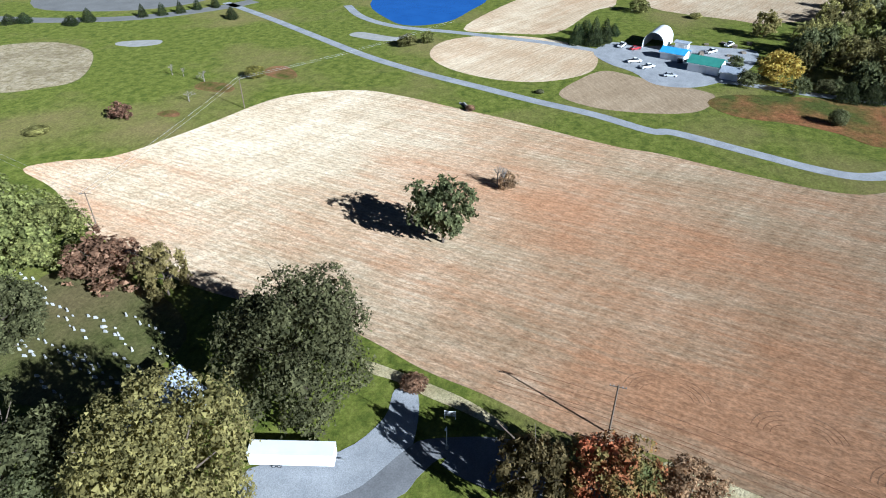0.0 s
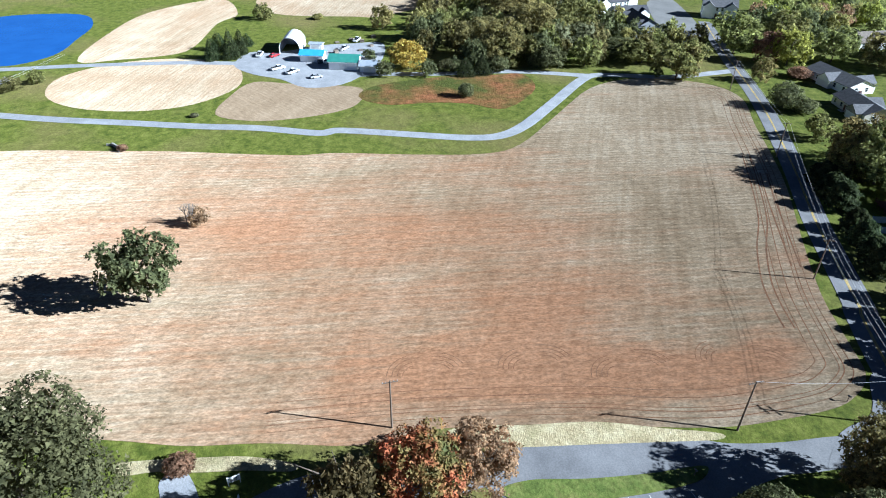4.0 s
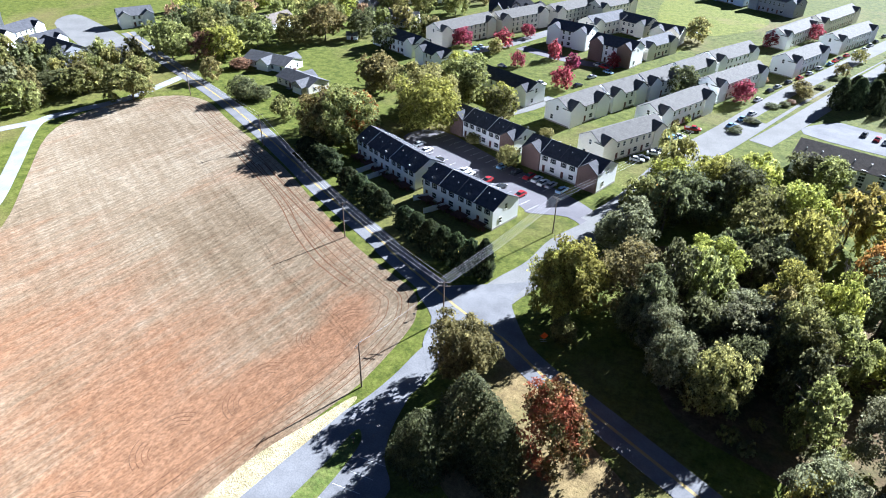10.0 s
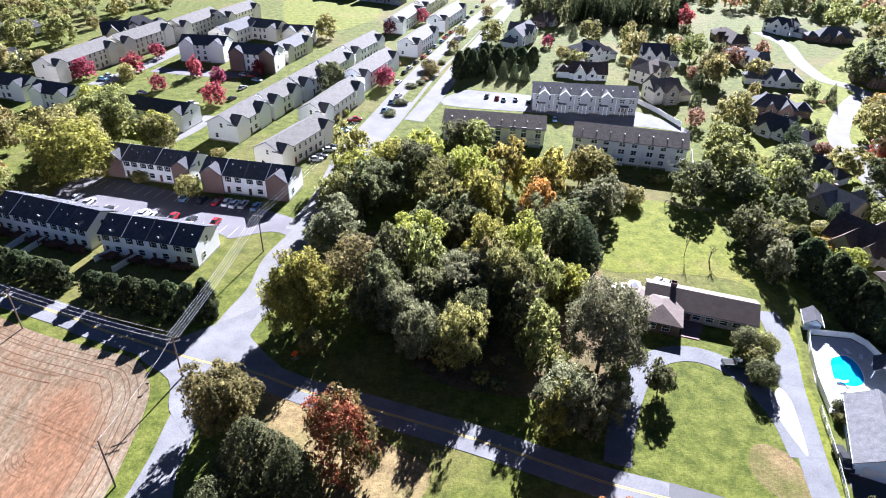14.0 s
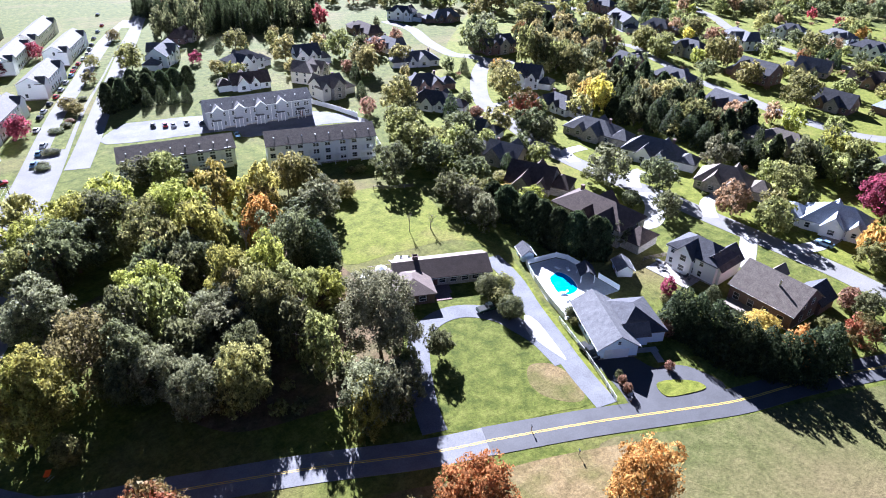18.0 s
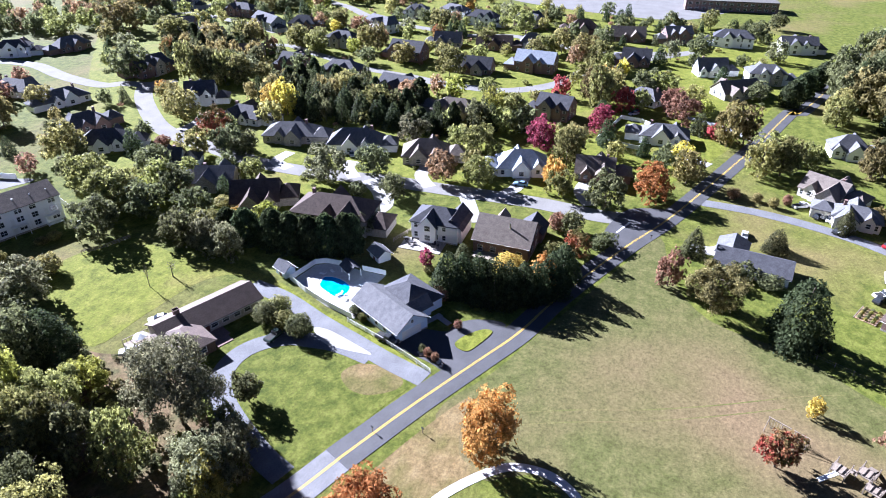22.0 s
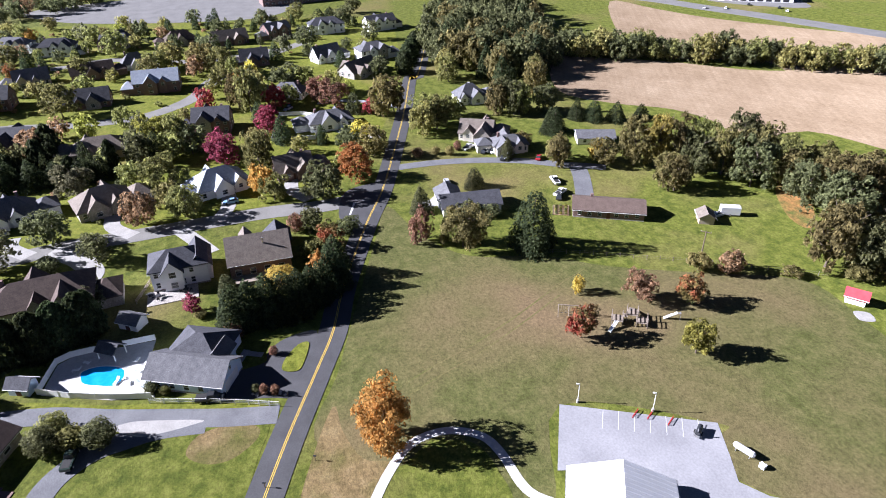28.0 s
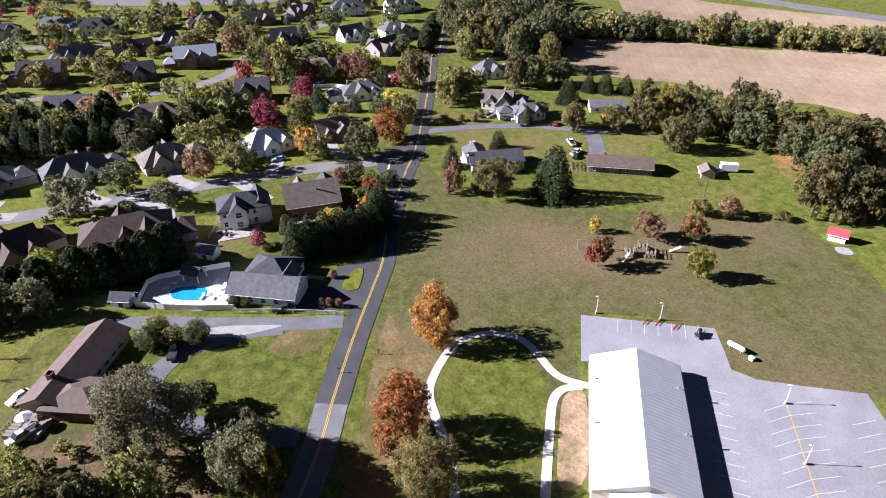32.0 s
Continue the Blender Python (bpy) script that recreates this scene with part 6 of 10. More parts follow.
PLAY_TREES = [
    (78.9, -22.2, 4.8, 3.2, "yellow"),
    (70.9, -33.3, 7.2, 6.6, "ball_russet"),
    (65.3, -43.1, 7.4, 6.8, "ball_autumnred"),
    (64.3, -14.0, 7.8, 6.2, "ball_autumnred"),
    (51.0, -33.0, 8.0, 6.2, "ball_lime"),
    (75.5, -54.1, 4.7, 5.2, "ball_olive"),
    (72.0, -60.7, 5.7, 6.2, "ball_russet"),
    (64.8, -73.0, 2.8, 4.5, "bronze"),
    (172.4, -67.1, 10.0, 8.1, "conifer"),
    (180.1, -82.8, 8.8, 6.1, "conifer"),
    (176.0, -88.3, 8.6, 7.4, "conifer"),
    (172.0, -95.7, 8.1, 7.5, "conifer"),
    (171.2, -106.5, 5.9, 6.7, "conifer"),
    (144.6, -54.4, 10.6, 7.6, "bronze"),
    (139.1, -68.8, 9.3, 9.2, "bronze"),
    (134.9, -77.3, 17.4, 12.3, "bronze"),
    (130.9, -83.0, 18.0, 9.0, "amber"),
    (127.3, -97.6, 16.0, 11.0, "green"),
    (131.0, -90.3, 16.6, 12.3, "bronze"),
    (121.2, -91.4, 14.8, 11.6, "dark"),
    (117.8, -76.2, 11.5, 8.6, "bronze"),
    (113.8, -77.0, 12.5, 9.5, "bronze"),
    (105.6, -109.5, 15.1, 12.9, "green"),
    (114.8, -108.5, 16.9, 14.6, "bronze"),
    (106.8, -99.8, 16.3, 12.6, "dark"),
    (102.3, -110.8, 14.4, 13.2, "bronze"),
    (93.5, -116.0, 13.7, 12.0, "bronze"),
    (102.1, -120.3, 13.3, 13.1, "green"),
]
FIELD_EDGE = [
    (119.3, -106.7, 18.9, 11.6, "dark"),
    (117.5, -98.3, 16.6, 10.1, "bronze"),
    (111.7, -107.2, 14.6, 10.2, "dark"),
    (104.4, -111.3, 13.1, 11.0, "bronze"),
    (111.9, -115.3, 12.6, 10.1, "dark"),
    (80.1, -105.8, 14.8, 14.5, "dark"),
    (85.1, -112.9, 16.3, 14.5, "bronze"),
    (91.3, -104.1, 14.0, 12.5, "dark"),
    (89.1, -116.2, 14.4, 13.9, "bronze"),
    (79.5, -118.6, 15.7, 12.0, "bronze"),
    (87.1, -125.5, 15.0, 13.9, "bronze"),
    (67.8, -89.5, 15.6, 11.8, "bronze"),
    (64.7, -83.5, 17.4, 10.7, "bronze"),
    (58.7, -90.2, 15.6, 10.8, "dark"),
    (53.2, -101.3, 14.5, 11.1, "dark"),
    (56.8, -94.1, 16.9, 10.1, "bronze"),
    (57.5, -86.4, 4.3, 6.2, "bronze"),
    (193.4, -76.4, 12.0, 10.4, "dark"),
    (194.7, -63.2, 13.1, 8.6, "dark"),
    (198.3, -56.9, 13.5, 8.6, "bronze"),
]
ROADSIDE_SE = [
    (195.8, -28.0, 13.6, 13.2, "green"),
    (202.1, -39.1, 10.0, 10.0, "green"),
    (200.7, -60.8, 14.5, 9.2, "dark"),
    (194.6, -65.4, 13.5, 10.1, "green"),
    (216.9, -84.4, 15.8, 8.8, "green"),
    (210.9, -80.3, 16.3, 9.3, "olive"),
    (268.9, -102.9, 12.4, 10.5, "olive"),
    (261.4, -106.9, 12.4, 10.6, "bronze"),
    (264.9, -87.3, 11.5, 10.7, "dark"),
    (257.0, -85.4, 10.8, 11.2, "green"),
    (268.3, -76.9, 10.3, 11.3, "dark"),
    (260.5, -74.2, 10.2, 9.8, "green"),
    (288.5, -77.0, 12.2, 10.4, "dark"),
    (289.7, -69.5, 10.5, 9.6, "green"),
    (282.8, -71.3, 12.2, 9.7, "bronze"),
    (247.6, -55.7, 12.9, 10.1, "green"),
    (254.8, -56.8, 12.7, 9.8, "olive"),
    (156.6, -41.5, 7.8, 5.0, "spruce"),
    (170.0, -20.5, 2.7, 3.2, "bush_olive"),
    (167.3, -24.7, 3.3, 3.1, "bush_olive"),
    (170.2, -28.7, 3.4, 2.8, "bush_russet"),
    (170.4, -13.9, 3.2, 4.3, "bush_russet"),
]
EVERGREEN_ROW = [
    (96.6, 54.2, 11.5, 8.5, "conifer"),
    (97.0, 50.7, 11.7, 8.5, "conifer"),
    (97.0, 46.8, 12.1, 8.7, "conifer"),
    (97.0, 43.1, 11.8, 8.6, "conifer"),
    (97.5, 39.7, 11.2, 8.3, "conifer"),
    (98.9, 36.6, 10.7, 8.1, "conifer"),
    (101.0, 33.8, 10.2, 7.4, "conifer"),
    (104.5, 31.1, 11.1, 9.3, "conifer"),
    (109.1, 28.9, 11.2, 8.7, "conifer"),
    (73.0, 51.2, 2.2, 1.9, "bush_russet"),
    (72.0, 49.2, 2.3, 1.9, "bush_russet"),
    (73.9, 52.7, 2.0, 1.7, "bush_dark"),
    (98.6, 38.5, 2.9, 4.4, "bush_dark"),
    (83.9, 47.8, 2.1, 2.0, "bush_russet"),
    (81.5, 71.5, 2.7, 2.8, "bush_dark"),
    (80.3, 69.1, 1.9, 2.3, "bush_green"),
    (103.3, 61.4, 1.7, 3.1, "bush_olive"),
]
STREET_VERGE = [
    (53.3, 340.0, 6.0, 6.4, "olive"),
    (44.7, 312.9, 5.5, 6.0, "bronze"),
    (30.1, 274.5, 5.0, 6.2, "olive"),
    (23.8, 262.3, 1.6, 4.2, "bush_dark"),
    (26.0, 266.5, 1.5, 3.6, "bush_russet"),
    (14.7, 237.9, 1.6, 4.0, "bush_dark"),
    (9.3, 228.7, 1.6, 3.6, "bush_dark"),
    (36.5, 291.0, 1.6, 3.8, "bush_dark"),
    (76.0, 386.4, 6.5, 7.0, "olive"),
    (71.7, 345.7, 8.0, 9.0, "green"),
    (56.5, 292.2, 9.0, 6.4, "hedge"),
    (62.6, 290.4, 9.0, 6.4, "hedge"),
    (47.0, 282.0, 9.5, 6.4, "hedge"),
    (78.8, 288.0, 8.0, 6.0, "hedge"),
]
EAST_EXTRA = [
    (124.5, -13.3, 4.4, 6.3, "dark"),
    (119.9, -9.2, 4.2, 5.5, "dark"),
    (121.6, -19.1, 3.3, 6.2, "bush_dark"),
    (166.8, -44.8, 3.1, 4.7, "bush_russet"),
    (165.2, -51.7, 4.8, 6.7, "olive"),
]
for zone in (CHURCHYARD, NORTH_MEADOW, FARM_YARD, ROAD_HEAD, ROAD_HEAD_WEST, HEDGE_TOWN, COURT_TREES, CORNER, STREET_SHRUBS, WOODS_FRONT, WOODS_BACK, RANCH_GARDEN, EAST_TOWN, STREET_NEAR, STREET_NEAR_B, EVERGREENS, GARDENS_LEFT, GREEN_CORE, FAR_GARDENS, MEADOW_TREES, SILVER, PATH_TREES, PLAY_TREES, FIELD_EDGE, ROADSIDE_SE, EVERGREEN_ROW, EAST_EXTRA, STREET_VERGE):
    for row in zone:
        tree(*row)

# ---- houses ----
def prism_walls(L, D, h, rise=0.0):
    """Four walls, with gables over the short ends where rise is given."""
    bm = bmesh.new()
    a, b = L / 2, D / 2
    lo = [bm.verts.new(p) for p in ((-a, -b, 0), (a, -b, 0), (a, b, 0), (-a, b, 0))]
    hi = [bm.verts.new(p) for p in ((-a, -b, h), (a, -b, h), (a, b, h), (-a, b, h))]
    if rise:
        r0, r1 = bm.verts.new((-a, 0, h + rise)), bm.verts.new((a, 0, h + rise))
    bm.faces.new((lo[0], lo[1], hi[1], hi[0]))
    bm.faces.new((lo[2], lo[3], hi[3], hi[2]))
    bm.faces.new((lo[1], lo[2], hi[2], r1, hi[1]) if rise else (lo[1], lo[2], hi[2], hi[1]))
    bm.faces.new((lo[3], lo[0], hi[0], r0, hi[3]) if rise else (lo[3], lo[0], hi[0], hi[3]))
    return bm


def gable_roof(L, D, h, rise, over=0.4, thick=0.18):
    """Two sloping slabs that meet in a ridge along x."""
    bm = bmesh.new()
    a, b = L / 2 + over, D / 2 + over
    drop = rise / (D / 2) * over
    prof = [(-b, h - drop), (0, h + rise), (b, h - drop), (b, h - drop + thick), (0, h + rise + thick * 1.2), (-b, h - drop + thick)]
    ends = [[bm.verts.new((x, y, z)) for y, z in prof] for x in (-a, a)]
    for i in range(6):
        j = (i + 1) % 6
        bm.faces.new((ends[0][i], ends[0][j], ends[1][j], ends[1][i]))
    for e in ends:
        bm.faces.new((e[0], e[1], e[4], e[5]))
        bm.faces.new((e[1], e[2], e[3], e[4]))
    bmesh.ops.recalc_face_normals(bm, faces=bm.faces)
    return bm


def hip_roof(L, D, h, rise, over=0.45, thick=0.15):
    bm = bmesh.new()
    a, b = L / 2 + over, D / 2 + over
    r = max(a - b, 0.3)
    lo = [bm.verts.new(p) for p in ((-a, -b, h - 0.1), (a, -b, h - 0.1), (a, b, h - 0.1), (-a, b, h - 0.1))]
    mi = [bm.verts.new(p) for p in ((-a, -b, h + thick), (a, -b, h + thick), (a, b, h + thick), (-a, b, h + thick))]
    r0, r1 = bm.verts.new((-r, 0, h + rise)), bm.verts.new((r, 0, h + rise))
    bm.faces.new(lo[::-1])
    for i in range(4):
        j = (i + 1) % 4
        bm.faces.new((lo[i], lo[j], mi[j], mi[i]))
    bm.faces.new((mi[0], mi[1], r1, r0)), bm.faces.new((mi[2], mi[3], r0, r1))
    bm.faces.new((mi[1], mi[2], r1)), bm.faces.new((mi[3], mi[0], r0))
    return bm


def shifted(bm, m):
    bm.transform(m)
    return bm


# one window, one door and one garage door, each facing -y, shared by all houses
def framed(name, glazed):
    """A window frame in one piece: two lights set back in a rim, with or without their glass."""
    bm = bmesh.new()
    box(bm, -0.56, -0.07, -0.08, 0.56, 0.02, 1.5)
    bm.faces.ensure_lookup_table()
    front = [f for f in bm.faces if f.calc_center_median().y < -0.06]
    cut = bmesh.ops.subdivide_edges(bm, edges=[e for e in front[0].edges if abs(e.verts[0].co.z - e.verts[1].co.z) > 1], cuts=1)
    lights = [f for f in bm.faces if f.calc_center_median().y < -0.06]
    bmesh.ops.inset_individual(bm, faces=lights, thickness=0.07, depth=-0.045)
    bm.normal_update()
    for f in lights:
        f.material_index = 1
    if not glazed:
        bmesh.ops.delete(bm, geom=lights, context="FACES")
    me = bpy.data.meshes.new(name)
    bm.to_mesh(me)
    bm.free()
    me.materials.append(WHITE_TRIM)
    if glazed:
        me.materials.append(GLASS)
    return me


WINDOW_FRAME = framed("window", False)
FAR_WINDOW = framed("window", True)
PANE = mesh("pane", [(-0.5, -0.02, -0.02), (0.5, -0.02, -0.02), (0.5, -0.02, 1.44), (-0.5, -0.02, 1.44), (-0.5, 0.0, -0.02), (0.5, 0.0, -0.02), (0.5, 0.0, 1.44), (-0.5, 0.0, 1.44)], [(0, 1, 2, 3), (1, 5, 6, 2), (4, 0, 3, 7), (5, 4, 7, 6)], GLASS)
DOOR_PAINT = material("dark door paint", [(0.3, (0.08, 0.03, 0.025)), (0.7, (0.14, 0.05, 0.04))], scale=1, rough=0.5, world=False)
SHUTTER_PAINT = material("black shutter paint", [(0.3, (0.02, 0.02, 0.024)), (0.7, (0.04, 0.04, 0.045))], scale=1, rough=0.6, world=False)


def _mesh(name, bm, mat):
    me = bpy.data.meshes.new(name)
    bm.normal_update()
    bm.to_mesh(me)
    bm.free()
    me.materials.append(mat)
    return me


DOOR = _mesh("door", boxes((-0.48, -0.06, 0, 0.48, 0.02, 2.05), (-0.36, -0.075, 1.2, 0.36, -0.06, 1.9), (-0.36, -0.075, 0.2, 0.36, -0.06, 1.0)), DOOR_PAINT)
DOOR_FRAME = _mesh("door_frame", boxes((-0.6, -0.08, 0, -0.48, 0.02, 2.2), (0.48, -0.08, 0, 0.6, 0.02, 2.2), (-0.48, -0.08, 2.05, 0.48, 0.02, 2.2)), WHITE_TRIM)
SHUTTER = _mesh("shutter", boxes((-0.19, -0.06, 0, 0.19, 0.02, 1.45), (-0.15, -0.075, 0.06, 0.15, -0.06, 0.68), (-0.15, -0.075, 0.76, 0.15, -0.06, 1.38)), SHUTTER_PAINT)
GARAGE_DOOR = _mesh("garage_door", boxes(*[(-1.25, -0.06, 0.02 + 0.53 * i, 1.25, 0.02, 0.52 + 0.53 * i) for i in range(4)], (-1.37, -0.09, 0, -1.25, 0.02, 2.25), (1.25, -0.09, 0, 1.37, 0.02, 2.25), (-1.37, -0.09, 2.14, 1.37, 0.02, 2.26)), WHITE_TRIM)
SIDES = {"front": (0, -1), "back": (180, 1), "right": (90, 1), "left": (270, -1)}


def on_wall(name, me, parent, L, D, side, along, z, wide=1.0, high=1.0):
    """Fixes a ready mesh to the outside of one wall of a house of length L and depth D."""
    turn, _ = SIDES[side]
    ob = part(name, me, None, parent)
    at = {"front": (along, -D / 2, z), "back": (-along, D / 2, z), "right": (L / 2, along, z), "left": (-L / 2, -along, z)}[side]
    ob.matrix_local = Matrix.Translation(at) @ Euler((0, 0, radians(turn))).to_matrix().to_4x4() @ Matrix.Diagonal((wide, 1, high, 1))
    return ob


def window(parent, L, D, side, along, z, wide=1.0, high=1.0, near=False, shutters=False):
    ob = on_wall("window", WINDOW_FRAME if near else FAR_WINDOW, parent, L, D, side, along, z, wide, high)
    if near:
        part("pane", PANE, None, ob)
    if shutters:
        for s in (-1, 1):
            on_wall("shutter", SHUTTER, parent, L, D, side, along + s * (0.8 * wide), z, 1, high)
    return ob


WORDS = {"white": "white-sided", "cream": "cream-sided", "blue": "pale blue sided", "grey": "grey-sided", "brick": "red brick", "stone": "grey stone", "tan": "tan-sided", "dark": "dark shingle", "brown": "brown shingle"}
WALLS["tan"] = material("tan siding", [(0.3, (0.36, 0.3, 0.23)), (0.7, (0.46, 0.39, 0.3))], scale=0.5, rough=0.6, stretch=(1, 1, 12), world=False)

ROOFS["umber"] = material("umber brown shingles", [(0.3, (0.085, 0.06, 0.049)), (0.7, (0.122, 0.088, 0.072))], scale=0.6, fine=7, rough=0.8, world=False, bump=0.02, bump_scale=6)


def place(x, y, rot):
    return Matrix.Translation((x, y, 0)) @ Euler((0, 0, radians(rot))).to_matrix().to_4x4()


def open_sides(x, y, rot, sides):
    """Those sides of a far building that look towards the middle of the place."""
    turn = {"front": -90, "back": 90, "right": 0, "left": 180}
    out = []
    for s in sides:
        a = radians(rot + turn[s])
        if math.cos(a) * (10 - x) + math.sin(a) * (60 - y) > -0.15 * math.hypot(x - 10, y - 60):
            out.append(s)
    return out


TOWN_DECK = material("reddish deck timber", [(0.3, (0.07, 0.03, 0.022)), (0.7, (0.13, 0.06, 0.042))], scale=1.5, fine=8, rough=0.85, stretch=(1, 6, 1), world=False)


def townhouses(x, y, rot, L, D, top, wall, roof, near=False):
    """A row of townhouses under one ridge: two or three storeys, a bay of doors and windows for each home."""
    ob = thing("townhouse_row", f"row of two-storey townhouses, {WORDS[wall]} under a {WORDS.get(roof, roof)} roof", "townhouses", place(x, y, rot), group="townhouse rows")
    rise = D * 0.26
    h = top - rise
    part("wall", prism_walls(L, D, h, rise), WALLS["white" if wall == "brick" else wall], ob)
    part("roof", gable_roof(L, D, h, rise, 0.35), ROOFS[roof], ob)
    part("foundation", boxes((-L / 2 - 0.06, -D / 2 - 0.06, -0.1, L / 2 + 0.06, D / 2 + 0.06, 0.45)), WALLS["stone"], ob, "grey block foundation")
    faces = ("front", "back") if near else open_sides(x, y, rot, ("front", "back"))
    homes = max(2, round(L / 6))
    step = L / homes
    storeys = 3 if top > 10 else 2
    sh = (h - 0.5) / storeys
    for k in range(homes):
        c = -L / 2 + step * (k + 0.5)
        for side in faces:
            s = 1 if side == "front" else -1
            on_wall("door", DOOR, ob, L, D, side, s * c - step * 0.28, 0.45, 0.95, 0.98)
            if near:
                on_wall("door_frame", DOOR_FRAME, ob, L, D, side, s * c - step * 0.28, 0.45, 0.95, 0.98)
            window(ob, L, D, side, s * c + step * 0.18, 1.2, 1.5, 0.95, near)
            for st in range(1, storeys):
                for off in (-0.25, 0.2):
                    window(ob, L, D, side, s * c + step * off, 0.55 + sh * st + 0.75, 0.9, 0.95, near, near and side == "front")
    for side in ("right", "left") if near else open_sides(x, y, rot, ("right", "left")):
        window(ob, L, D, side, 0, h - 1.3, 0.9, 1.0, near)
        window(ob, L, D, side, -D * 0.2, 1.2, 1.0, 1.0, near)
    yard = open_sides(x, y, rot, ("front", "back"))[:1] if near and wall != "brick" else []
    for side in yard:
        s = -1 if side == "front" else 1
        for k in range(homes):
            c = -L / 2 + step * (k + 0.5)
            deck = part("deck", boxes((c - step * 0.42, s * D / 2, 0.9, c + step * 0.2, s * (D / 2 + 3.0), 1.05)), TOWN_DECK, ob, "reddish brown timber deck")
            for px in (-0.4, -0.1, 0.18):
                part("deck_post", boxes((c + step * px - 0.06, s * (D / 2 + 2.9) - 0.06, 0, c + step * px + 0.06, s * (D / 2 + 2.9) + 0.06, 1.9)), TOWN_DECK, deck)
            part("deck_rail", boxes((c - step * 0.42, s * (D / 2 + 2.9) - 0.04, 1.8, c + step * 0.2, s * (D / 2 + 2.9) + 0.04, 1.92), (c - step * 0.42, s * (D / 2 + 2.9) - 0.03, 1.35, c + step * 0.2, s * (D / 2 + 2.9) + 0.03, 1.43)), TOWN_DECK, deck)
            part("deck_steps", boxes(*[(c + step * 0.2 + 0.3 * q, s * D / 2 + s * 1.6 - 0.5, 0, c + step * 0.2 + 0.3 * q + 0.3, s * D / 2 + s * 1.6 + 0.5, 0.85 - 0.26 * q) for q in range(3)]), TOWN_DECK, deck)
    for k in range(homes) if near else ():
        c = -L / 2 + step * (k + 0.5)
        slope = rise / (D / 2)
        for s in (-1, 1):
            for px, py in ((-0.2, 0.35), (0.22, 0.5))[: 1 + k % 2]:
                yy = D / 2 * py
                part("roof_vent", boxes((c + step * px - 0.07, s * yy - 0.07, h + rise - slope * yy, c + step * px + 0.07, s * yy + 0.07, h + rise - slope * yy + 0.42)), WHITE_TRIM, ob)
        if k:
            e = c - step / 2
            for s in (-1, 1):
                edge = part("party_trim", boxes((-0.05, 0, 0, 0.05, math.hypot(D / 2 + 0.35, rise * (D / 2 + 0.35) / (D / 2)), 0.1)), WHITE_TRIM if k % 2 else ROOFS["grey"], ob)
                edge.matrix_local = Matrix.Translation((e, 0, h + rise + 0.2)) @ Euler((0, 0, radians(0 if s > 0 else 180))).to_matrix().to_4x4() @ Euler((-math.atan2(rise, D / 2), 0, 0)).to_matrix().to_4x4()
        if k % 2 == 0:
            v, f = [], []
            dish = Matrix.Translation((c, (-D / 2 if yard == ["front"] else D / 2) * 0.92, h + rise * 0.08 + 0.25))
            tube(v, f, (0, 0, 0), (0, 0, 0.45), 0.03, 0.03, 5)
            tube(v, f, (0, -0.05, 0.5), (0, 0.06, 0.56), 0.32, 0.1, 10)
            part("satellite_dish", mesh("satellite_dish", [dish @ q for q in v], f, WHITE_TRIM), None, ob, "small white satellite dish")
    for k, front in ((0, 1), (homes - 1, 1)):
        if wall != "brick" and near:
            continue
        c = -L / 2 + step * (k + 0.5)
        w = step * 0.98
        g = Matrix.Translation((c, -D / 2 + 0.55, 0)) @ Euler((0, 0, radians(90))).to_matrix().to_4x4()
        part("gable_wall", shifted(prism_walls(1.2, w, h, w * 0.36), g @ Matrix.Translation((-0.5, 0, 0))), WALLS["brick" if wall == "brick" else wall], ob)
        part("gable_roof", shifted(gable_roof(3.4, w, h + 0.02, w * 0.36, 0.25, 0.15), g @ Matrix.Translation((0.7, 0, 0))), ROOFS[roof], ob)
    return ob


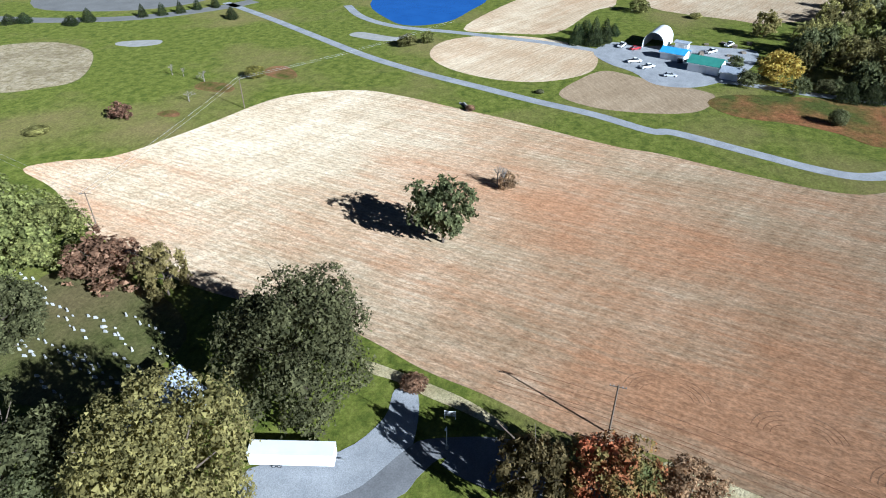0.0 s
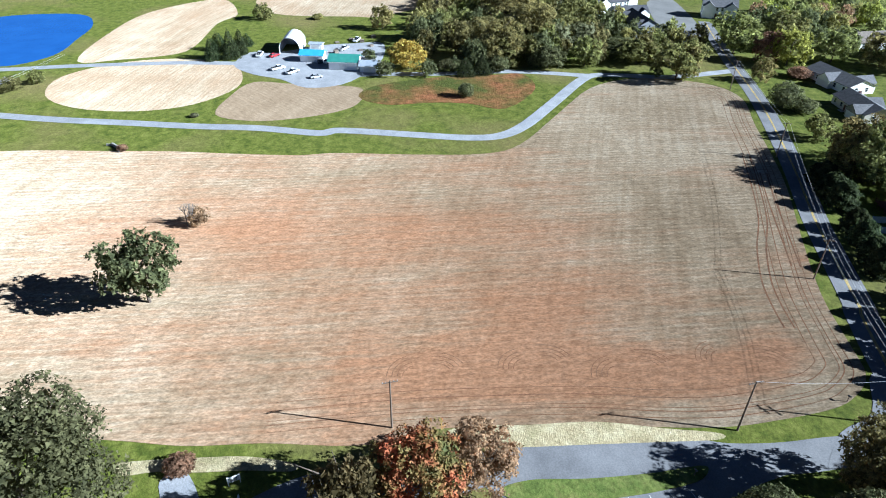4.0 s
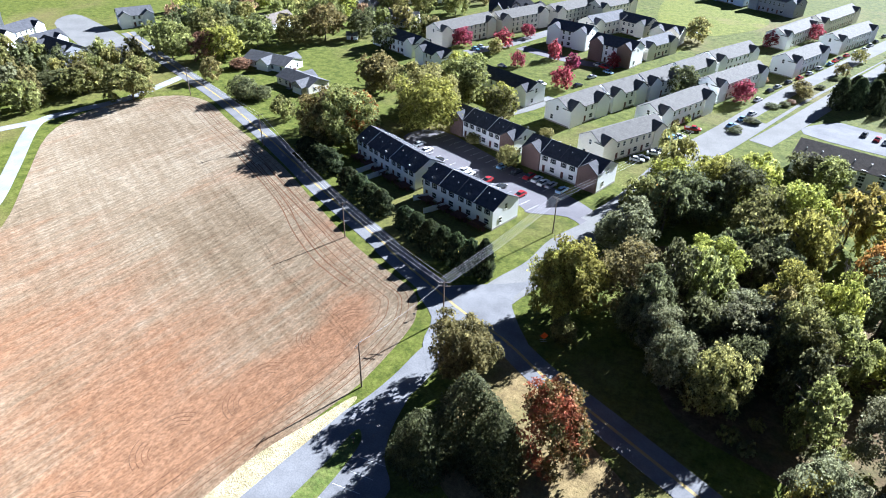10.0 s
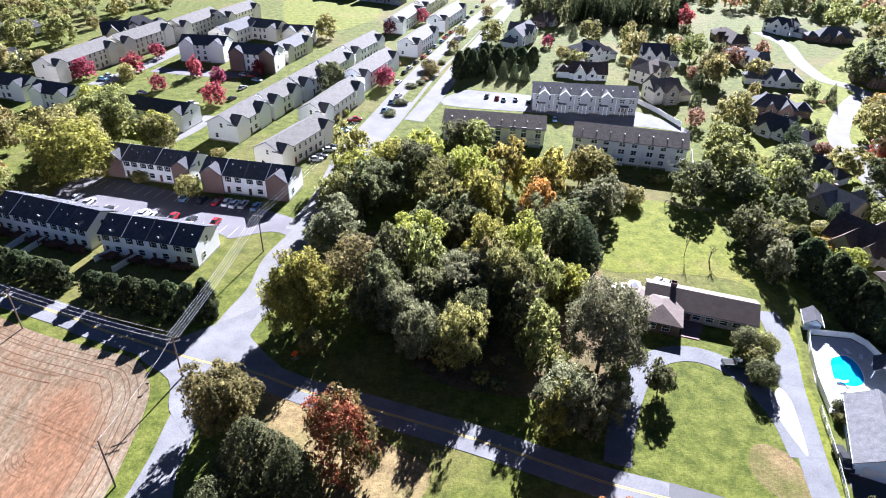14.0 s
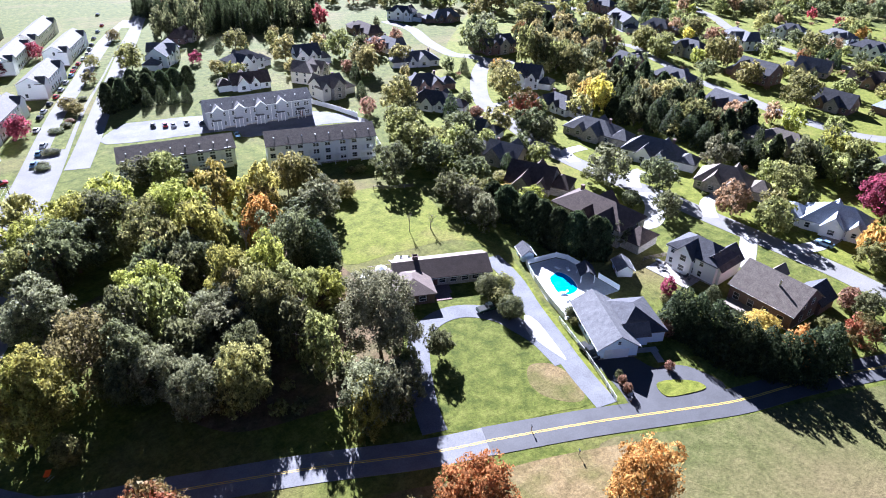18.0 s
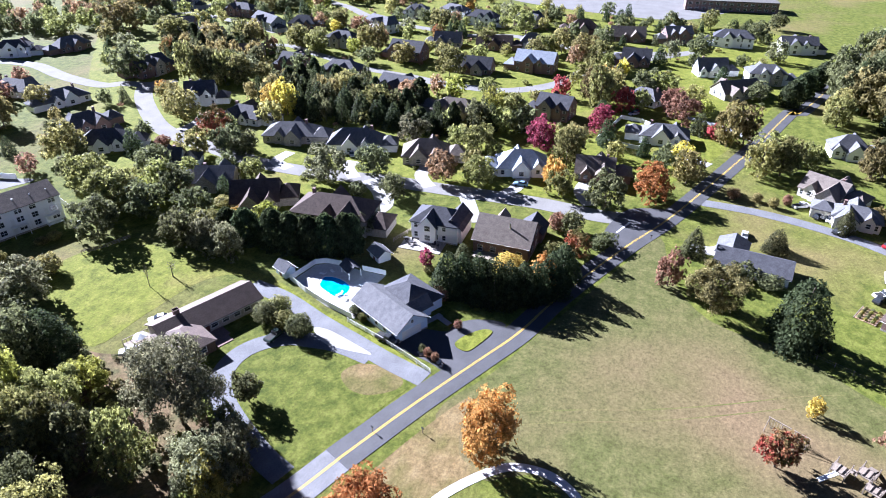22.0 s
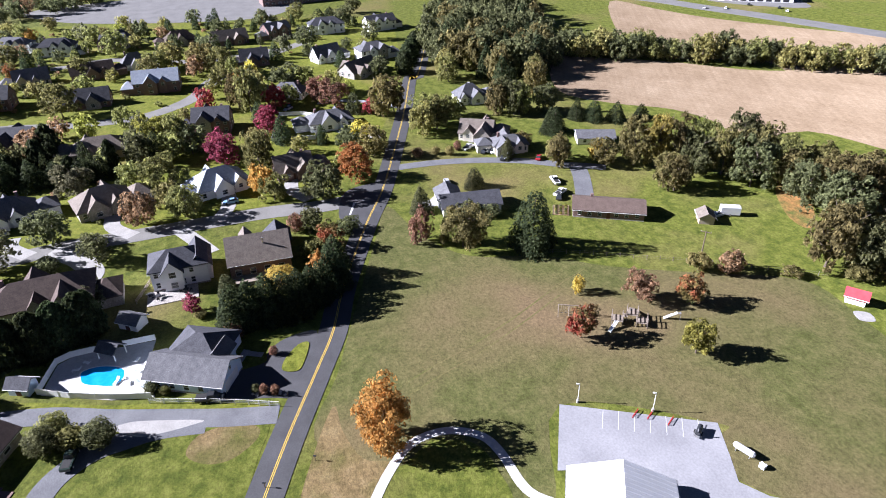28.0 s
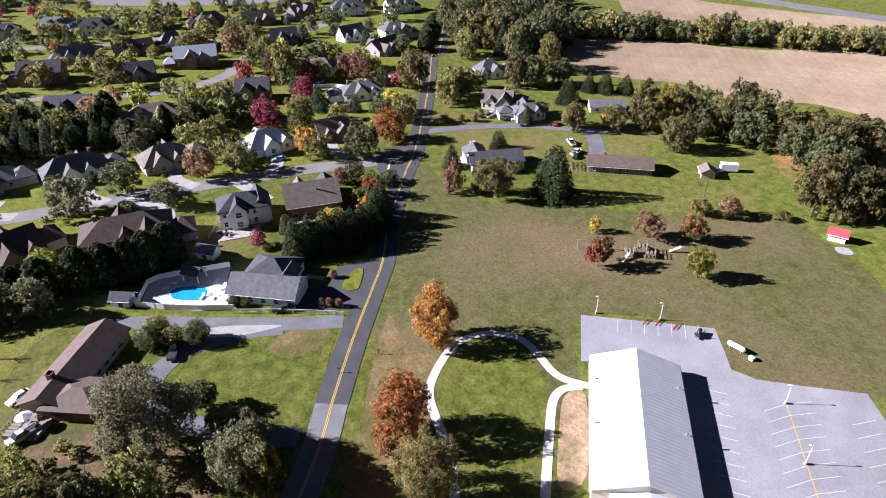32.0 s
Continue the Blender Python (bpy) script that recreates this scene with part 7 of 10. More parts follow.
def house(x, y, rot, L, D, top, wall, roof, kind=None):
    """A detached suburban house: a steep hipped or gabled main roof, uneven cross gables, a lower garage wing, windows all round."""
    rng = random.Random(int(x * 13 + y * 7))
    hipped = rng.random() < 0.55 and kind != "ranch"
    L = max(L + (D * 0.45 if hipped else 1.0), 12.0)
    if kind == "ranch":
        L += 2
    two = top >= 7.8
    ob = thing("house", f"{'two-storey' if two else 'one-storey'} {WORDS[wall]} house with a {WORDS.get(roof, roof + ' shingle')} roof", "house", place(x, y, rot))
    h = 5.2 if two else 2.9
    rise = max(top - h, 1.4) if kind == "ranch" else max(top + 0.5 - h, D * 0.34)
    part("wall", prism_walls(L, D, h, 0 if hipped else rise), WALLS[wall], ob)
    part("roof", (hip_roof if hipped else gable_roof)(L, D, h, rise), ROOFS[roof], ob)
    seen = open_sides(x, y, rot, ("front", "back", "right", "left"))
    for side, sgn in (("front", -1), ("back", 1)):
        w = rng.uniform(4.6, 6.4)
        c = rng.uniform(-0.28, 0.28) * L
        out = rng.uniform(0.8, 2.6)
        g = Matrix.Translation((c, sgn * (D / 4 + out / 2), 0)) @ Euler((0, 0, radians(90))).to_matrix().to_4x4()
        gr = min(w * 0.55, rise * 0.92)
        part("gable_wall", shifted(prism_walls(D / 2 + out, w, h - 0.02, gr), g), WALLS[wall if rng.random() < 0.6 else "stone"], ob)
        part("gable_roof", shifted(gable_roof(D / 2 + out, w, h, gr, 0.3, 0.14), g), ROOFS[roof], ob)
        front = D + 2 * out
        if sgn > 0 or kind == "ranch":
            on_wall("garage_door", GARAGE_DOOR, ob, L, front, side, -sgn * c, 0.02, min(w / 3.2, 1.7), 1.0)
            if two:
                window(ob, L, front, side, -sgn * c, 3.4)
        else:
            for z in ((0.9, 3.6) if two else (0.9,)):
                window(ob, L, front, side, -sgn * c, z, 1.5, 0.95)
            if kind != "ranch":
                c2, w2 = c + (5.4 if c < 0 else -5.4), rng.uniform(3.0, 3.8)
                g2 = Matrix.Translation((c2, -(D / 4 + 0.3), 0)) @ Euler((0, 0, radians(90))).to_matrix().to_4x4()
                part("small_gable_wall", shifted(prism_walls(D / 2 + 0.6, w2, h - 0.03, w2 * 0.6), g2), WALLS[wall], ob)
                part("small_gable_roof", shifted(gable_roof(D / 2 + 0.6, w2, h, w2 * 0.6, 0.25, 0.13), g2), ROOFS[roof], ob)
                window(ob, L, D + 1.2, side, c2, h - 1.5, 1.1, 0.85)
        for a in (-0.4, -0.2, 0.2, 0.4) if side in seen else ():
            if abs(a * L - (-sgn * c if side == "back" else c)) > w / 2 + 0.7:
                for z in ((0.9, 3.6) if two else (0.9,)):
                    window(ob, L, D, side, (a * L), z, 1.1, 0.95)
    if kind != "ranch":
        sx = rng.choice((-1, 1))
        m = Matrix.Translation((sx * (L / 2 + 2.6), rng.uniform(-1.4, 1.4), 0))
        part("garage_wall", shifted(prism_walls(5.6, D * 0.72, 2.75, 0), m), WALLS[wall], ob)
        part("garage_roof", shifted(hip_roof(5.6, D * 0.72, 2.75, D * 0.24, 0.4), m), ROOFS[roof], ob)
    part("front_step", boxes((-0.08 * L - 1.1, -D / 2 - 1.5, 0, -0.08 * L + 1.1, -D / 2, 0.16)), CONCRETE, ob)
    on_wall("door", DOOR, ob, L, D, "front", -0.08 * L, 0.1)
    for side in [q for q in seen if q in ("right", "left")]:
        for z in ((0.9, 3.6) if two else (0.9,)):
            window(ob, L, D, side, D * 0.2, z)
            window(ob, L, D, side, -D * 0.2, z)
    if rng.random() < 0.6:
        cx = rng.choice((-0.3, 0.3)) * L
        part("chimney", boxes((cx - 0.4, 0.6, h - 0.5, cx + 0.4, 1.5, h + rise + 0.5), (cx - 0.48, 0.52, h + rise + 0.35, cx + 0.48, 1.58, h + rise + 0.47)), WALLS["brick"], ob)
    return ob


def apartments(x, y, rot, L, D, top, wall, roof):
    grand = wall == "grey"
    words = "two-storey grey townhouse block with white gables and porches" if grand else f"long three-storey {WORDS[wall]} apartment block with white balconies"
    ob = thing("apartment_block", words, "apartments", place(x, y, rot), group="apartment blocks")
    rise = D * 0.22
    h = top - rise
    slope = rise / (D / 2)
    part("wall", prism_walls(L, D, h, rise), WALLS[wall], ob)
    part("roof", gable_roof(L, D, h, rise, 0.45), ROOFS[roof], ob)
    part("foundation", boxes((-L / 2 - 0.06, -D / 2 - 0.06, -0.1, L / 2 + 0.06, D / 2 + 0.06, 0.5)), WALLS["stone"], ob)
    units = max(3, round(L / 8))
    step = L / units
    storeys = 2 if grand else 3
    sh = (h - 0.4) / storeys
    for side in open_sides(x, y, rot, ("front", "back")):
        s = 1 if side == "front" else -1
        out = -D / 2 * s
        part("gutter", boxes((-L / 2 - 0.4, out - 0.5 * s - 0.08, h - 0.35, L / 2 + 0.4, out - 0.5 * s + 0.08, h - 0.2)), WHITE_TRIM, ob)
        for k in range(units):
            c = -L / 2 + step * (k + 0.5)
            for st in range(storeys):
                z = 0.5 + sh * st
                for off in ((-0.3, -0.17, 0.17, 0.3) if grand else (-0.36, -0.27, 0.2, 0.31)):
                    window(ob, L, D, side, s * c + step * off, z + 0.75, 0.75, 0.95)
                if not grand and st < 2:
                    on_wall("balcony_door", DOOR_WHITE, ob, L, D, side, s * c + step * 0.02, z + 0.05)
                    if st or k % 2:
                        a0, a1 = out - 1.6 * s, out
                        lo, hi = min(a0, a1), max(a0, a1)
                        u, w = c - step * 0.1, c + step * 0.36
                        if s < 0:
                            u, w = c - step * 0.36, c + step * 0.1
                        balcony = part("balcony", boxes((u, lo, z - 0.18, w, hi, z)), WHITE_TRIM, ob, "white railed balcony")
                        part("railing", boxes((u, a0 - 0.04, z + 0.92, w, a0 + 0.04, z + 1.02), (u, a0 - 0.03, z + 0.08, w, a0 + 0.03, z + 0.15), *[(u + (w - u) * q / 12 - 0.025, a0 - 0.025, z + 0.1, u + (w - u) * q / 12 + 0.025, a0 + 0.025, z + 0.95) for q in range(13)]), WHITE_TRIM, balcony)
                        for e in (u, w):
                            part("balcony_post", boxes((e - 0.07, a0 - 0.07, 0, e + 0.07, a0 + 0.07, z + 1.0)), WHITE_TRIM, balcony)
            if k:
                e = c - step / 2
                part("downpipe", boxes((e - 0.06, out - 0.08, 0.2, e + 0.06, out + 0.08, h - 0.3)), WHITE_TRIM, ob)
            if grand:
                part("porch_roof", boxes((c - step * 0.3, min(out, out - 1.7 * s), sh + 0.15, c + step * 0.1, max(out, out - 1.7 * s), sh + 0.4)), ROOFS["dark"], ob)
                for e in (c - step * 0.28, c - step * 0.1, c + step * 0.08):
                    part("porch_post", boxes((e - 0.08, out - 1.6 * s - 0.08, 0, e + 0.08, out - 1.6 * s + 0.08, sh + 0.15)), WHITE_TRIM, ob)
                on_wall("door", DOOR, ob, L, D, side, s * (c - step * 0.05), 0.45)
                if k < units - 1:
                    w = step * 0.44
                    g = Matrix.Translation((c, out * 0.9, 0)) @ Euler((0, 0, radians(90 * s))).to_matrix().to_4x4()
                    part("gable_wall", shifted(prism_walls(1.4, w, h, w * 0.42), g @ Matrix.Translation((-0.7, 0, 0))), WALLS[wall], ob)
                    part("gable_roof", shifted(gable_roof(3.6, w, h + 0.02, w * 0.42, 0.3, 0.16), g @ Matrix.Translation((0.5, 0, 0))), ROOFS[roof], ob)
                    part("barge_board", shifted(gable_roof(0.12, w, h - 0.1, w * 0.42, 0.32, 0.3), g @ Matrix.Translation((-1.6, 0, 0))), WHITE_TRIM, ob)
        for k in range(units * 2):
            c = -L / 2 + step / 2 * (k + 0.6)
            yy = out * 0.55
            part("roof_vent", boxes((c - 0.14, yy - 0.14, h + rise - slope * abs(yy), c + 0.14, yy + 0.14, h + rise - slope * abs(yy) + 0.5)), WHITE_TRIM, ob)
    return ob


DOOR_WHITE = _mesh("balcony_door", boxes((-0.5, -0.06, 0, 0.5, 0.02, 2.05), (-0.4, -0.075, 0.15, 0.4, -0.06, 1.9)), WHITE_TRIM)
# each row: place, turn, ridge length, depth, height, walls, roof
TOWN_NEAR = [
    (-79.3, 149.9, -25.4, 29.0, 10.0, 8.4, "white", "dark"),
    (-51.6, 138.2, -19.5, 25.0, 10.0, 8.4, "white", "dark"),
    (-62.4, 181.6, -21.0, 27.3, 10.0, 8.4, "brick", "dark"),
    (-33.7, 169.9, -18.5, 26.1, 10.0, 8.4, "brick", "dark"),
]
TOWN_ROWS = [
    (-43.6, 215.0, 65.4, 20.9, 11.0, 9.0, "white", "pale"),
    (-33.8, 235.3, 63.0, 19.5, 11.0, 9.0, "white", "pale"),
    (-24.1, 254.6, 64.1, 20.4, 11.0, 9.0, "white", "pale"),
    (-13.9, 276.5, 63.5, 21.3, 11.0, 9.0, "white", "pale"),
    (-1.2, 303.5, 61.9, 30.5, 11.0, 9.0, "white", "pale"),
    (-23.3, 194.2, 58.8, 28.2, 10.0, 9.0, "cream", "pale"),
    (-12.2, 230.0, 64.4, 32.6, 10.0, 9.0, "white", "pale"),
    (3.2, 270.7, 63.5, 35.4, 10.0, 9.0, "white", "pale"),
    (-119.9, 286.2, 66.8, 35.0, 11.0, 10.5, "cream", "pale"),
    (-103.1, 318.9, 63.5, 32.5, 11.0, 10.5, "cream", "pale"),
    (-84.8, 348.5, 66.0, 32.2, 11.0, 10.5, "cream", "pale"),
    (-66.5, 367.7, 64.0, 29.5, 11.0, 10.5, "cream", "pale"),
]
TOWN_COURT = [
    (-70.2, 303.6, -12.7, 20.5, 11.0, 10.5, "white", "dark"),
    (-46.0, 287.9, -17.1, 20.6, 11.0, 10.5, "brick", "dark"),
    (-62.6, 334.1, 62.9, 25.6, 11.0, 9.5, "cream", "grey"),
    (-49.1, 341.7, -25.6, 21.8, 11.0, 9.0, "cream", "dark"),
    (-30.4, 330.8, -10.3, 14.3, 10.0, 8.5, "cream", "dark"),
    (-33.2, 306.4, 64.3, 22.6, 10.0, 8.5, "cream", "grey"),
    (-137.6, 258.6, -23.5, 29.1, 10.0, 8.5, "white", "dark"),
    (-112.1, 244.3, -25.5, 17.8, 10.0, 8.5, "white", "dark"),
    (-72.8, 224.9, -23.3, 27.5, 10.0, 8.5, "white", "dark"),
    (-294.7, 182.9, 100.2, 23.4, 10.0, 8.5, "white", "dark"),
    (-270.2, 178.1, 85.4, 16.8, 10.0, 8.5, "white", "dark"),
    (-254.4, 175.1, -8.2, 21.7, 10.0, 8.5, "grey", "dark"),
]
EAST_BLOCKS = [
    (43.7, 203.3, -15.1, 34.2, 12.0, 8.8, "white", "tan"),
    (83.9, 182.8, -21.0, 35.1, 12.0, 10.5, "white", "tan"),
    (83.9, 229.5, -11.9, 39.2, 11.0, 9.5, "grey", "grey"),
]
RANCHES_WEST = [
    (-172.9, 210.8, -3.7, 19.4, 11.0, 5.0, "white", "grey"),
    (-147.0, 195.9, -15.5, 16.2, 10.0, 5.0, "cream", "grey"),
    (-160.3, 299.3, 20.2, 16.2, 11.0, 6.0, "cream", "grey"),
    (-212.9, 264.8, 85.6, 13.5, 10.0, 6.0, "white", "tan"),
]
HOUSES_EAST = [
    (82.6, 329.2, 53.6, 18.8, 10.0, 8.5, "white", "grey"),
    (108.0, 295.3, 15.2, 11.7, 11.0, 8.5, "white", "dark"),
    (98.6, 268.5, -12.8, 15.2, 9.0, 6.0, "white", "brown"),
    (137.0, 286.8, -12.5, 8.5, 10.0, 9.0, "white", "dark"),
    (125.8, 263.3, 31.3, 12.3, 10.0, 8.0, "cream", "tan"),
    (119.5, 237.6, 4.9, 9.4, 10.0, 8.0, "cream", "tan"),
    (106.9, 367.4, 42.1, 14.2, 9.0, 7.0, "brick", "brown"),
]
HOUSES_A = [
    (232.2, 254.0, -22.3, 11.0, 11.0, 8.5, "brick", "dark"),
    (314.7, 293.9, -68.2, 12.8, 10.0, 8.0, "brick", "dark"),
    (304.4, 267.1, -106.9, 12.9, 10.0, 7.0, "brick", "grey"),
    (366.2, 285.7, -95.5, 15.8, 10.0, 8.0, "brick", "dark"),
    (338.6, 248.9, -121.8, 25.0, 10.0, 8.0, "grey", "dark"),
    (378.5, 340.5, -82.0, 15.6, 10.0, 9.0, "grey", "dark"),
    (270.9, 218.0, -64.0, 11.2, 11.0, 7.0, "brick", "tan"),
    (256.0, 184.3, -97.0, 11.2, 11.0, 8.0, "brick", "dark"),
    (251.0, 155.8, -89.2, 14.1, 11.0, 8.5, "brick", "grey"),
    (233.9, 119.6, -105.7, 16.1, 12.0, 8.5, "brick", "dark"),
    (199.5, 197.5, -62.1, 9.0, 10.0, 9.0, "white", "dark"),
    (186.3, 166.7, -95.4, 12.7, 10.0, 6.0, "white", "dark"),
    (174.1, 139.7, -76.3, 13.9, 11.0, 6.0, "stone", "grey"),
    (173.2, 113.0, -74.5, 14.6, 10.0, 7.0, "white", "grey"),
]
HOUSES_B = [
    (171.2, 85.6, -72.8, 10.9, 11.0, 7.0, "stone", "tan"),
    (218.1, 89.2, -90.0, 13.9, 11.0, 6.5, "tan", "tan"),
    (171.5, 52.1, -73.6, 11.7, 11.0, 7.0, "white", "blue"),
    (173.8, 28.4, -86.1, 10.6, 10.0, 6.5, "brick", "tan"),
    (227.9, 50.0, -102.0, 12.6, 11.0, 8.5, "brick", "dark"),
    (213.4, 7.6, -89.8, 12.4, 10.0, 6.0, "white", "grey"),
    (256.8, 16.2, -121.0, 10.6, 9.0, 6.0, "white", "grey"),
    (278.3, -21.0, -58.5, 16.8, 11.0, 6.5, "stone", "tan"),
    (303.5, -35.1, -81.4, 12.0, 10.0, 8.0, "white", "grey"),
    (309.8, -11.6, -71.5, 13.1, 9.0, 7.5, "white", "grey"),
    (374.2, -25.5, -92.5, 16.5, 10.0, 8.5, "white", "dark"),
    (367.6, -57.3, -81.7, 17.1, 10.0, 8.0, "white", "dark"),
    (375.5, 4.5, -68.5, 13.9, 10.0, 8.0, "brick", "grey"),
    (371.7, 31.6, -81.7, 18.1, 11.0, 7.0, "brick", "tan"),
]
HOUSES_C = [
    (381.8, 58.4, -81.8, 12.8, 10.0, 7.5, "brick", "brown"),
    (386.9, 122.2, -96.1, 14.8, 9.0, 8.5, "white", "dark"),
    (292.4, 70.3, -95.5, 18.5, 11.0, 9.0, "brick", "blue"),
    (281.2, 99.3, -91.4, 18.3, 10.0, 7.0, "brick", "dark"),
    (294.0, 138.2, -97.6, 17.3, 11.0, 9.0, "brick", "dark"),
    (327.9, 126.9, -81.6, 13.9, 10.0, 7.0, "tan", "grey"),
    (329.9, 100.7, -81.6, 18.5, 10.0, 6.5, "brick", "brown"),
    (338.0, 81.3, -81.6, 9.2, 8.0, 7.5, "white", "grey"),
    (318.7, 23.7, -92.5, 12.8, 10.0, 7.5, "brick", "dark"),
    (352.8, 178.5, -121.5, 20.4, 9.0, 8.5, "white", "grey"),
    (309.0, 182.9, -98.3, 13.8, 10.0, 8.0, "grey", "dark"),
]
HOUSES_D = [
    (124.2, 123.4, -64.3, 12.9, 12.0, 7.0, "stone", "brown"),
    (119.5, 94.6, -87.6, 16.7, 12.0, 8.5, "stone", "brown"),
    (388.3, 93.4, -27.5, 17.6, 10.0, 8.0, "brick", "dark"),
    (346.3, 228.5, -81.7, 12.8, 10.0, 7.0, "brick", "grey"),
    (403.5, 146.0, -113.0, 15.3, 9.0, 8.0, "white", "grey"),
    (396.1, 170.2, -81.9, 10.9, 9.0, 8.0, "white", "grey"),
    (218.7, -53.8, -89.9, 7.9, 9.0, 7.0, "white", "grey"),
    (179.5, -40.4, -123.7, 9.4, 10.0, 6.0, "cream", "tan"),
    (163.6, -45.5, -102.0, 6.5, 8.0, 5.0, "cream", "grey"),
]
HOUSES_E = [
    (181.5, 254.7, -20.5, 12.9, 11.0, 6.0, "white", "grey"),
    (158.4, 221.3, -24.2, 11.8, 10.0, 6.5, "brick", "dark"),
    (146.4, 199.7, -61.8, 13.0, 10.0, 6.5, "white", "dark"),
    (229.2, 249.4, -14.3, 15.3, 11.0, 8.0, "brick", "dark"),
    (138.2, 167.7, -66.1, 8.6, 9.0, 6.0, "white", "dark"),
    (131.2, 142.2, -72.0, 9.2, 10.0, 6.0, "tan", "grey"),
    (194.4, 321.7, -92.3, 19.3, 10.0, 6.5, "brick", "brown"),
    (185.4, 284.2, -91.5, 16.7, 10.0, 6.5, "white", "grey"),
    (237.0, 343.3, -60.2, 12.7, 9.0, 8.0, "white", "dark"),
    (256.4, 324.6, -13.0, 13.9, 9.0, 7.0, "brick", "grey"),
]
TOWN_NEW = [
    (-235.5, 183.1, 54.1, 9.5, 9.0, 5.5, "grey", "dark"),
    (-335.9, 188.5, 71.8, 24.4, 11.0, 9.0, "grey", "grey"),
    (-274.0, 231.7, 57.6, 16.0, 11.0, 8.5, "white", "grey"),
]
HOUSES_W = [
    (-214.5, 324.0, 28.1, 13.4, 11.0, 7.0, "blue", "grey"),
    (-191.1, 317.1, 37.4, 8.9, 11.0, 6.0, "cream", "grey"),
    (-161.8, 297.6, -1.7, 14.6, 11.0, 5.0, "cream", "grey"),
    (-171.6, 351.4, 40.6, 19.5, 11.0, 5.0, "white", "pale"),
    (-122.2, 344.3, 21.5, 10.5, 11.0, 7.0, "cream", "dark"),
    (-114.4, 357.4, 37.3, 11.1, 11.0, 7.0, "brick", "dark"),
]
TOWN_FAR = [
    (27.6, 316.5, 64.6, 31.1, 10.0, 9.0, "white", "pale"),
    (48.7, 368.1, 64.1, 39.6, 10.0, 9.0, "white", "pale"),
    (23.8, 362.7, 67.5, 35.1, 10.0, 9.0, "white", "pale"),
    (42.9, 405.9, 66.3, 46.0, 10.0, 9.0, "cream", "pale"),
    (-9.7, 444.7, -32.8, 25.0, 10.0, 10.0, "blue", "grey"),
    (15.7, 429.1, -31.9, 28.6, 10.0, 10.0, "grey", "grey"),
]
for row in TOWN_NEAR:
    townhouses(*row, near=True)
for row in TOWN_ROWS + TOWN_COURT + TOWN_NEW + TOWN_FAR:
    townhouses(*row)
for row in EAST_BLOCKS:
    apartments(*row)
for row in RANCHES_WEST:
    house(*row, kind="ranch")
for row in HOUSES_EAST + HOUSES_A + HOUSES_B + HOUSES_C + HOUSES_D + HOUSES_E + HOUSES_W:
    house(*row)

# ---- the houses that stand near ----
def plain_house(name, label, x, y, rot, L, D, eave, top, wall, roof, hipped=False, category="house", foundation=True):
    ob = thing(name, label, category, place(x, y, rot))
    rise = top - eave
    part("wall", prism_walls(L, D, eave, 0 if hipped else rise), WALLS[wall], ob)
    part("roof", (hip_roof if hipped else gable_roof)(L, D, eave, rise, 0.5), ROOFS[roof], ob)
    if foundation:
        part("foundation", boxes((-L / 2 - 0.05, -D / 2 - 0.05, -0.1, L / 2 + 0.05, D / 2 + 0.05, 0.35)), WALLS["stone"], ob)
    for sx in (-1, 1):
        part("gutter", boxes((-L / 2 - 0.5, sx * (D / 2 + 0.5) - 0.07, eave - 0.32, L / 2 + 0.5, sx * (D / 2 + 0.5) + 0.07, eave - 0.2)), WHITE_TRIM if wall != "brown" else ROOFS["brown"], ob)
    return ob


def wing(ob, m, L, D, eave, top, wall, roof, hipped=False):
    part("wing_wall", shifted(prism_walls(L, D, eave - 0.01, 0 if hipped else top - eave), m), WALLS[wall], ob)
    part("wing_roof", shifted((hip_roof if hipped else gable_roof)(L, D, eave, top - eave, 0.45), m), ROOFS[roof], ob)


def turned(x, y, rot):
    return Matrix.Translation((x, y, 0)) @ Euler((0, 0, radians(rot))).to_matrix().to_4x4()


# the long brown ranch house
WALLS["brown"] = material("dark brown timber siding", [(0.3, (0.07, 0.045, 0.035)), (0.7, (0.12, 0.08, 0.06))], scale=0.8, rough=0.8, stretch=(6, 6, 0.5), world=False)
ranch = plain_house("ranch_house", "long low ranch house with an umber brown shingle roof", 69.6, 102.3, -26, 22.5, 9.0, 2.7, 4.7, "stone", "umber")
wing(ranch, turned(-8.0, -5.6, 90), 10.5, 8.4, 2.7, 4.55, "brown", "umber", True)
for a in (-0.5, 2.2, 5.0, 7.6):
    window(ranch, 22.5, 9.0, "front", a, 0.9, 1.5, 0.9, True)
for a in (-8, -4.5, -1, 2.5, 6):
    window(ranch, 22.5, 9.0, "back", a, 0.9, 1.4, 0.9, True)
on_wall("door", DOOR, ranch, 22.5, 9.0, "front", -2.2, 0.3)
window(ranch, 22.5, 9.0 + 12.7, "front", -9.4, 0.9, 1.5, 0.9, True)
window(ranch, 22.5, 9.0 + 12.7, "front", -6.6, 0.9, 1.5, 0.9, True)
part("chimney", boxes((-6.6, 0.2, 2.5, -5.4, 1.2, 5.9), (-6.7, 0.1, 5.75, -5.3, 1.3, 5.9)), WALLS["brick"], ranch, "brick chimney")
part("porch", boxes((-4.2, -8.0, 0, 1.0, -4.5, 0.2), (-3.2, -10.4, 0, 0.4, -8.0, 0.12)), WALLS["brick"], ranch, "brick paved porch")
deck = part("deck", boxes((-17.0, -2.0, 0, -11.5, 4.5, 0.7)), WOOD_GREY, ranch, "timber deck with railing")
for k in range(8):
    part("rail_post", boxes((-17.0 + k * 0.78, 4.4, 0.7, -16.9 + k * 0.78, 4.5, 1.7)), WOOD_GREY, deck)
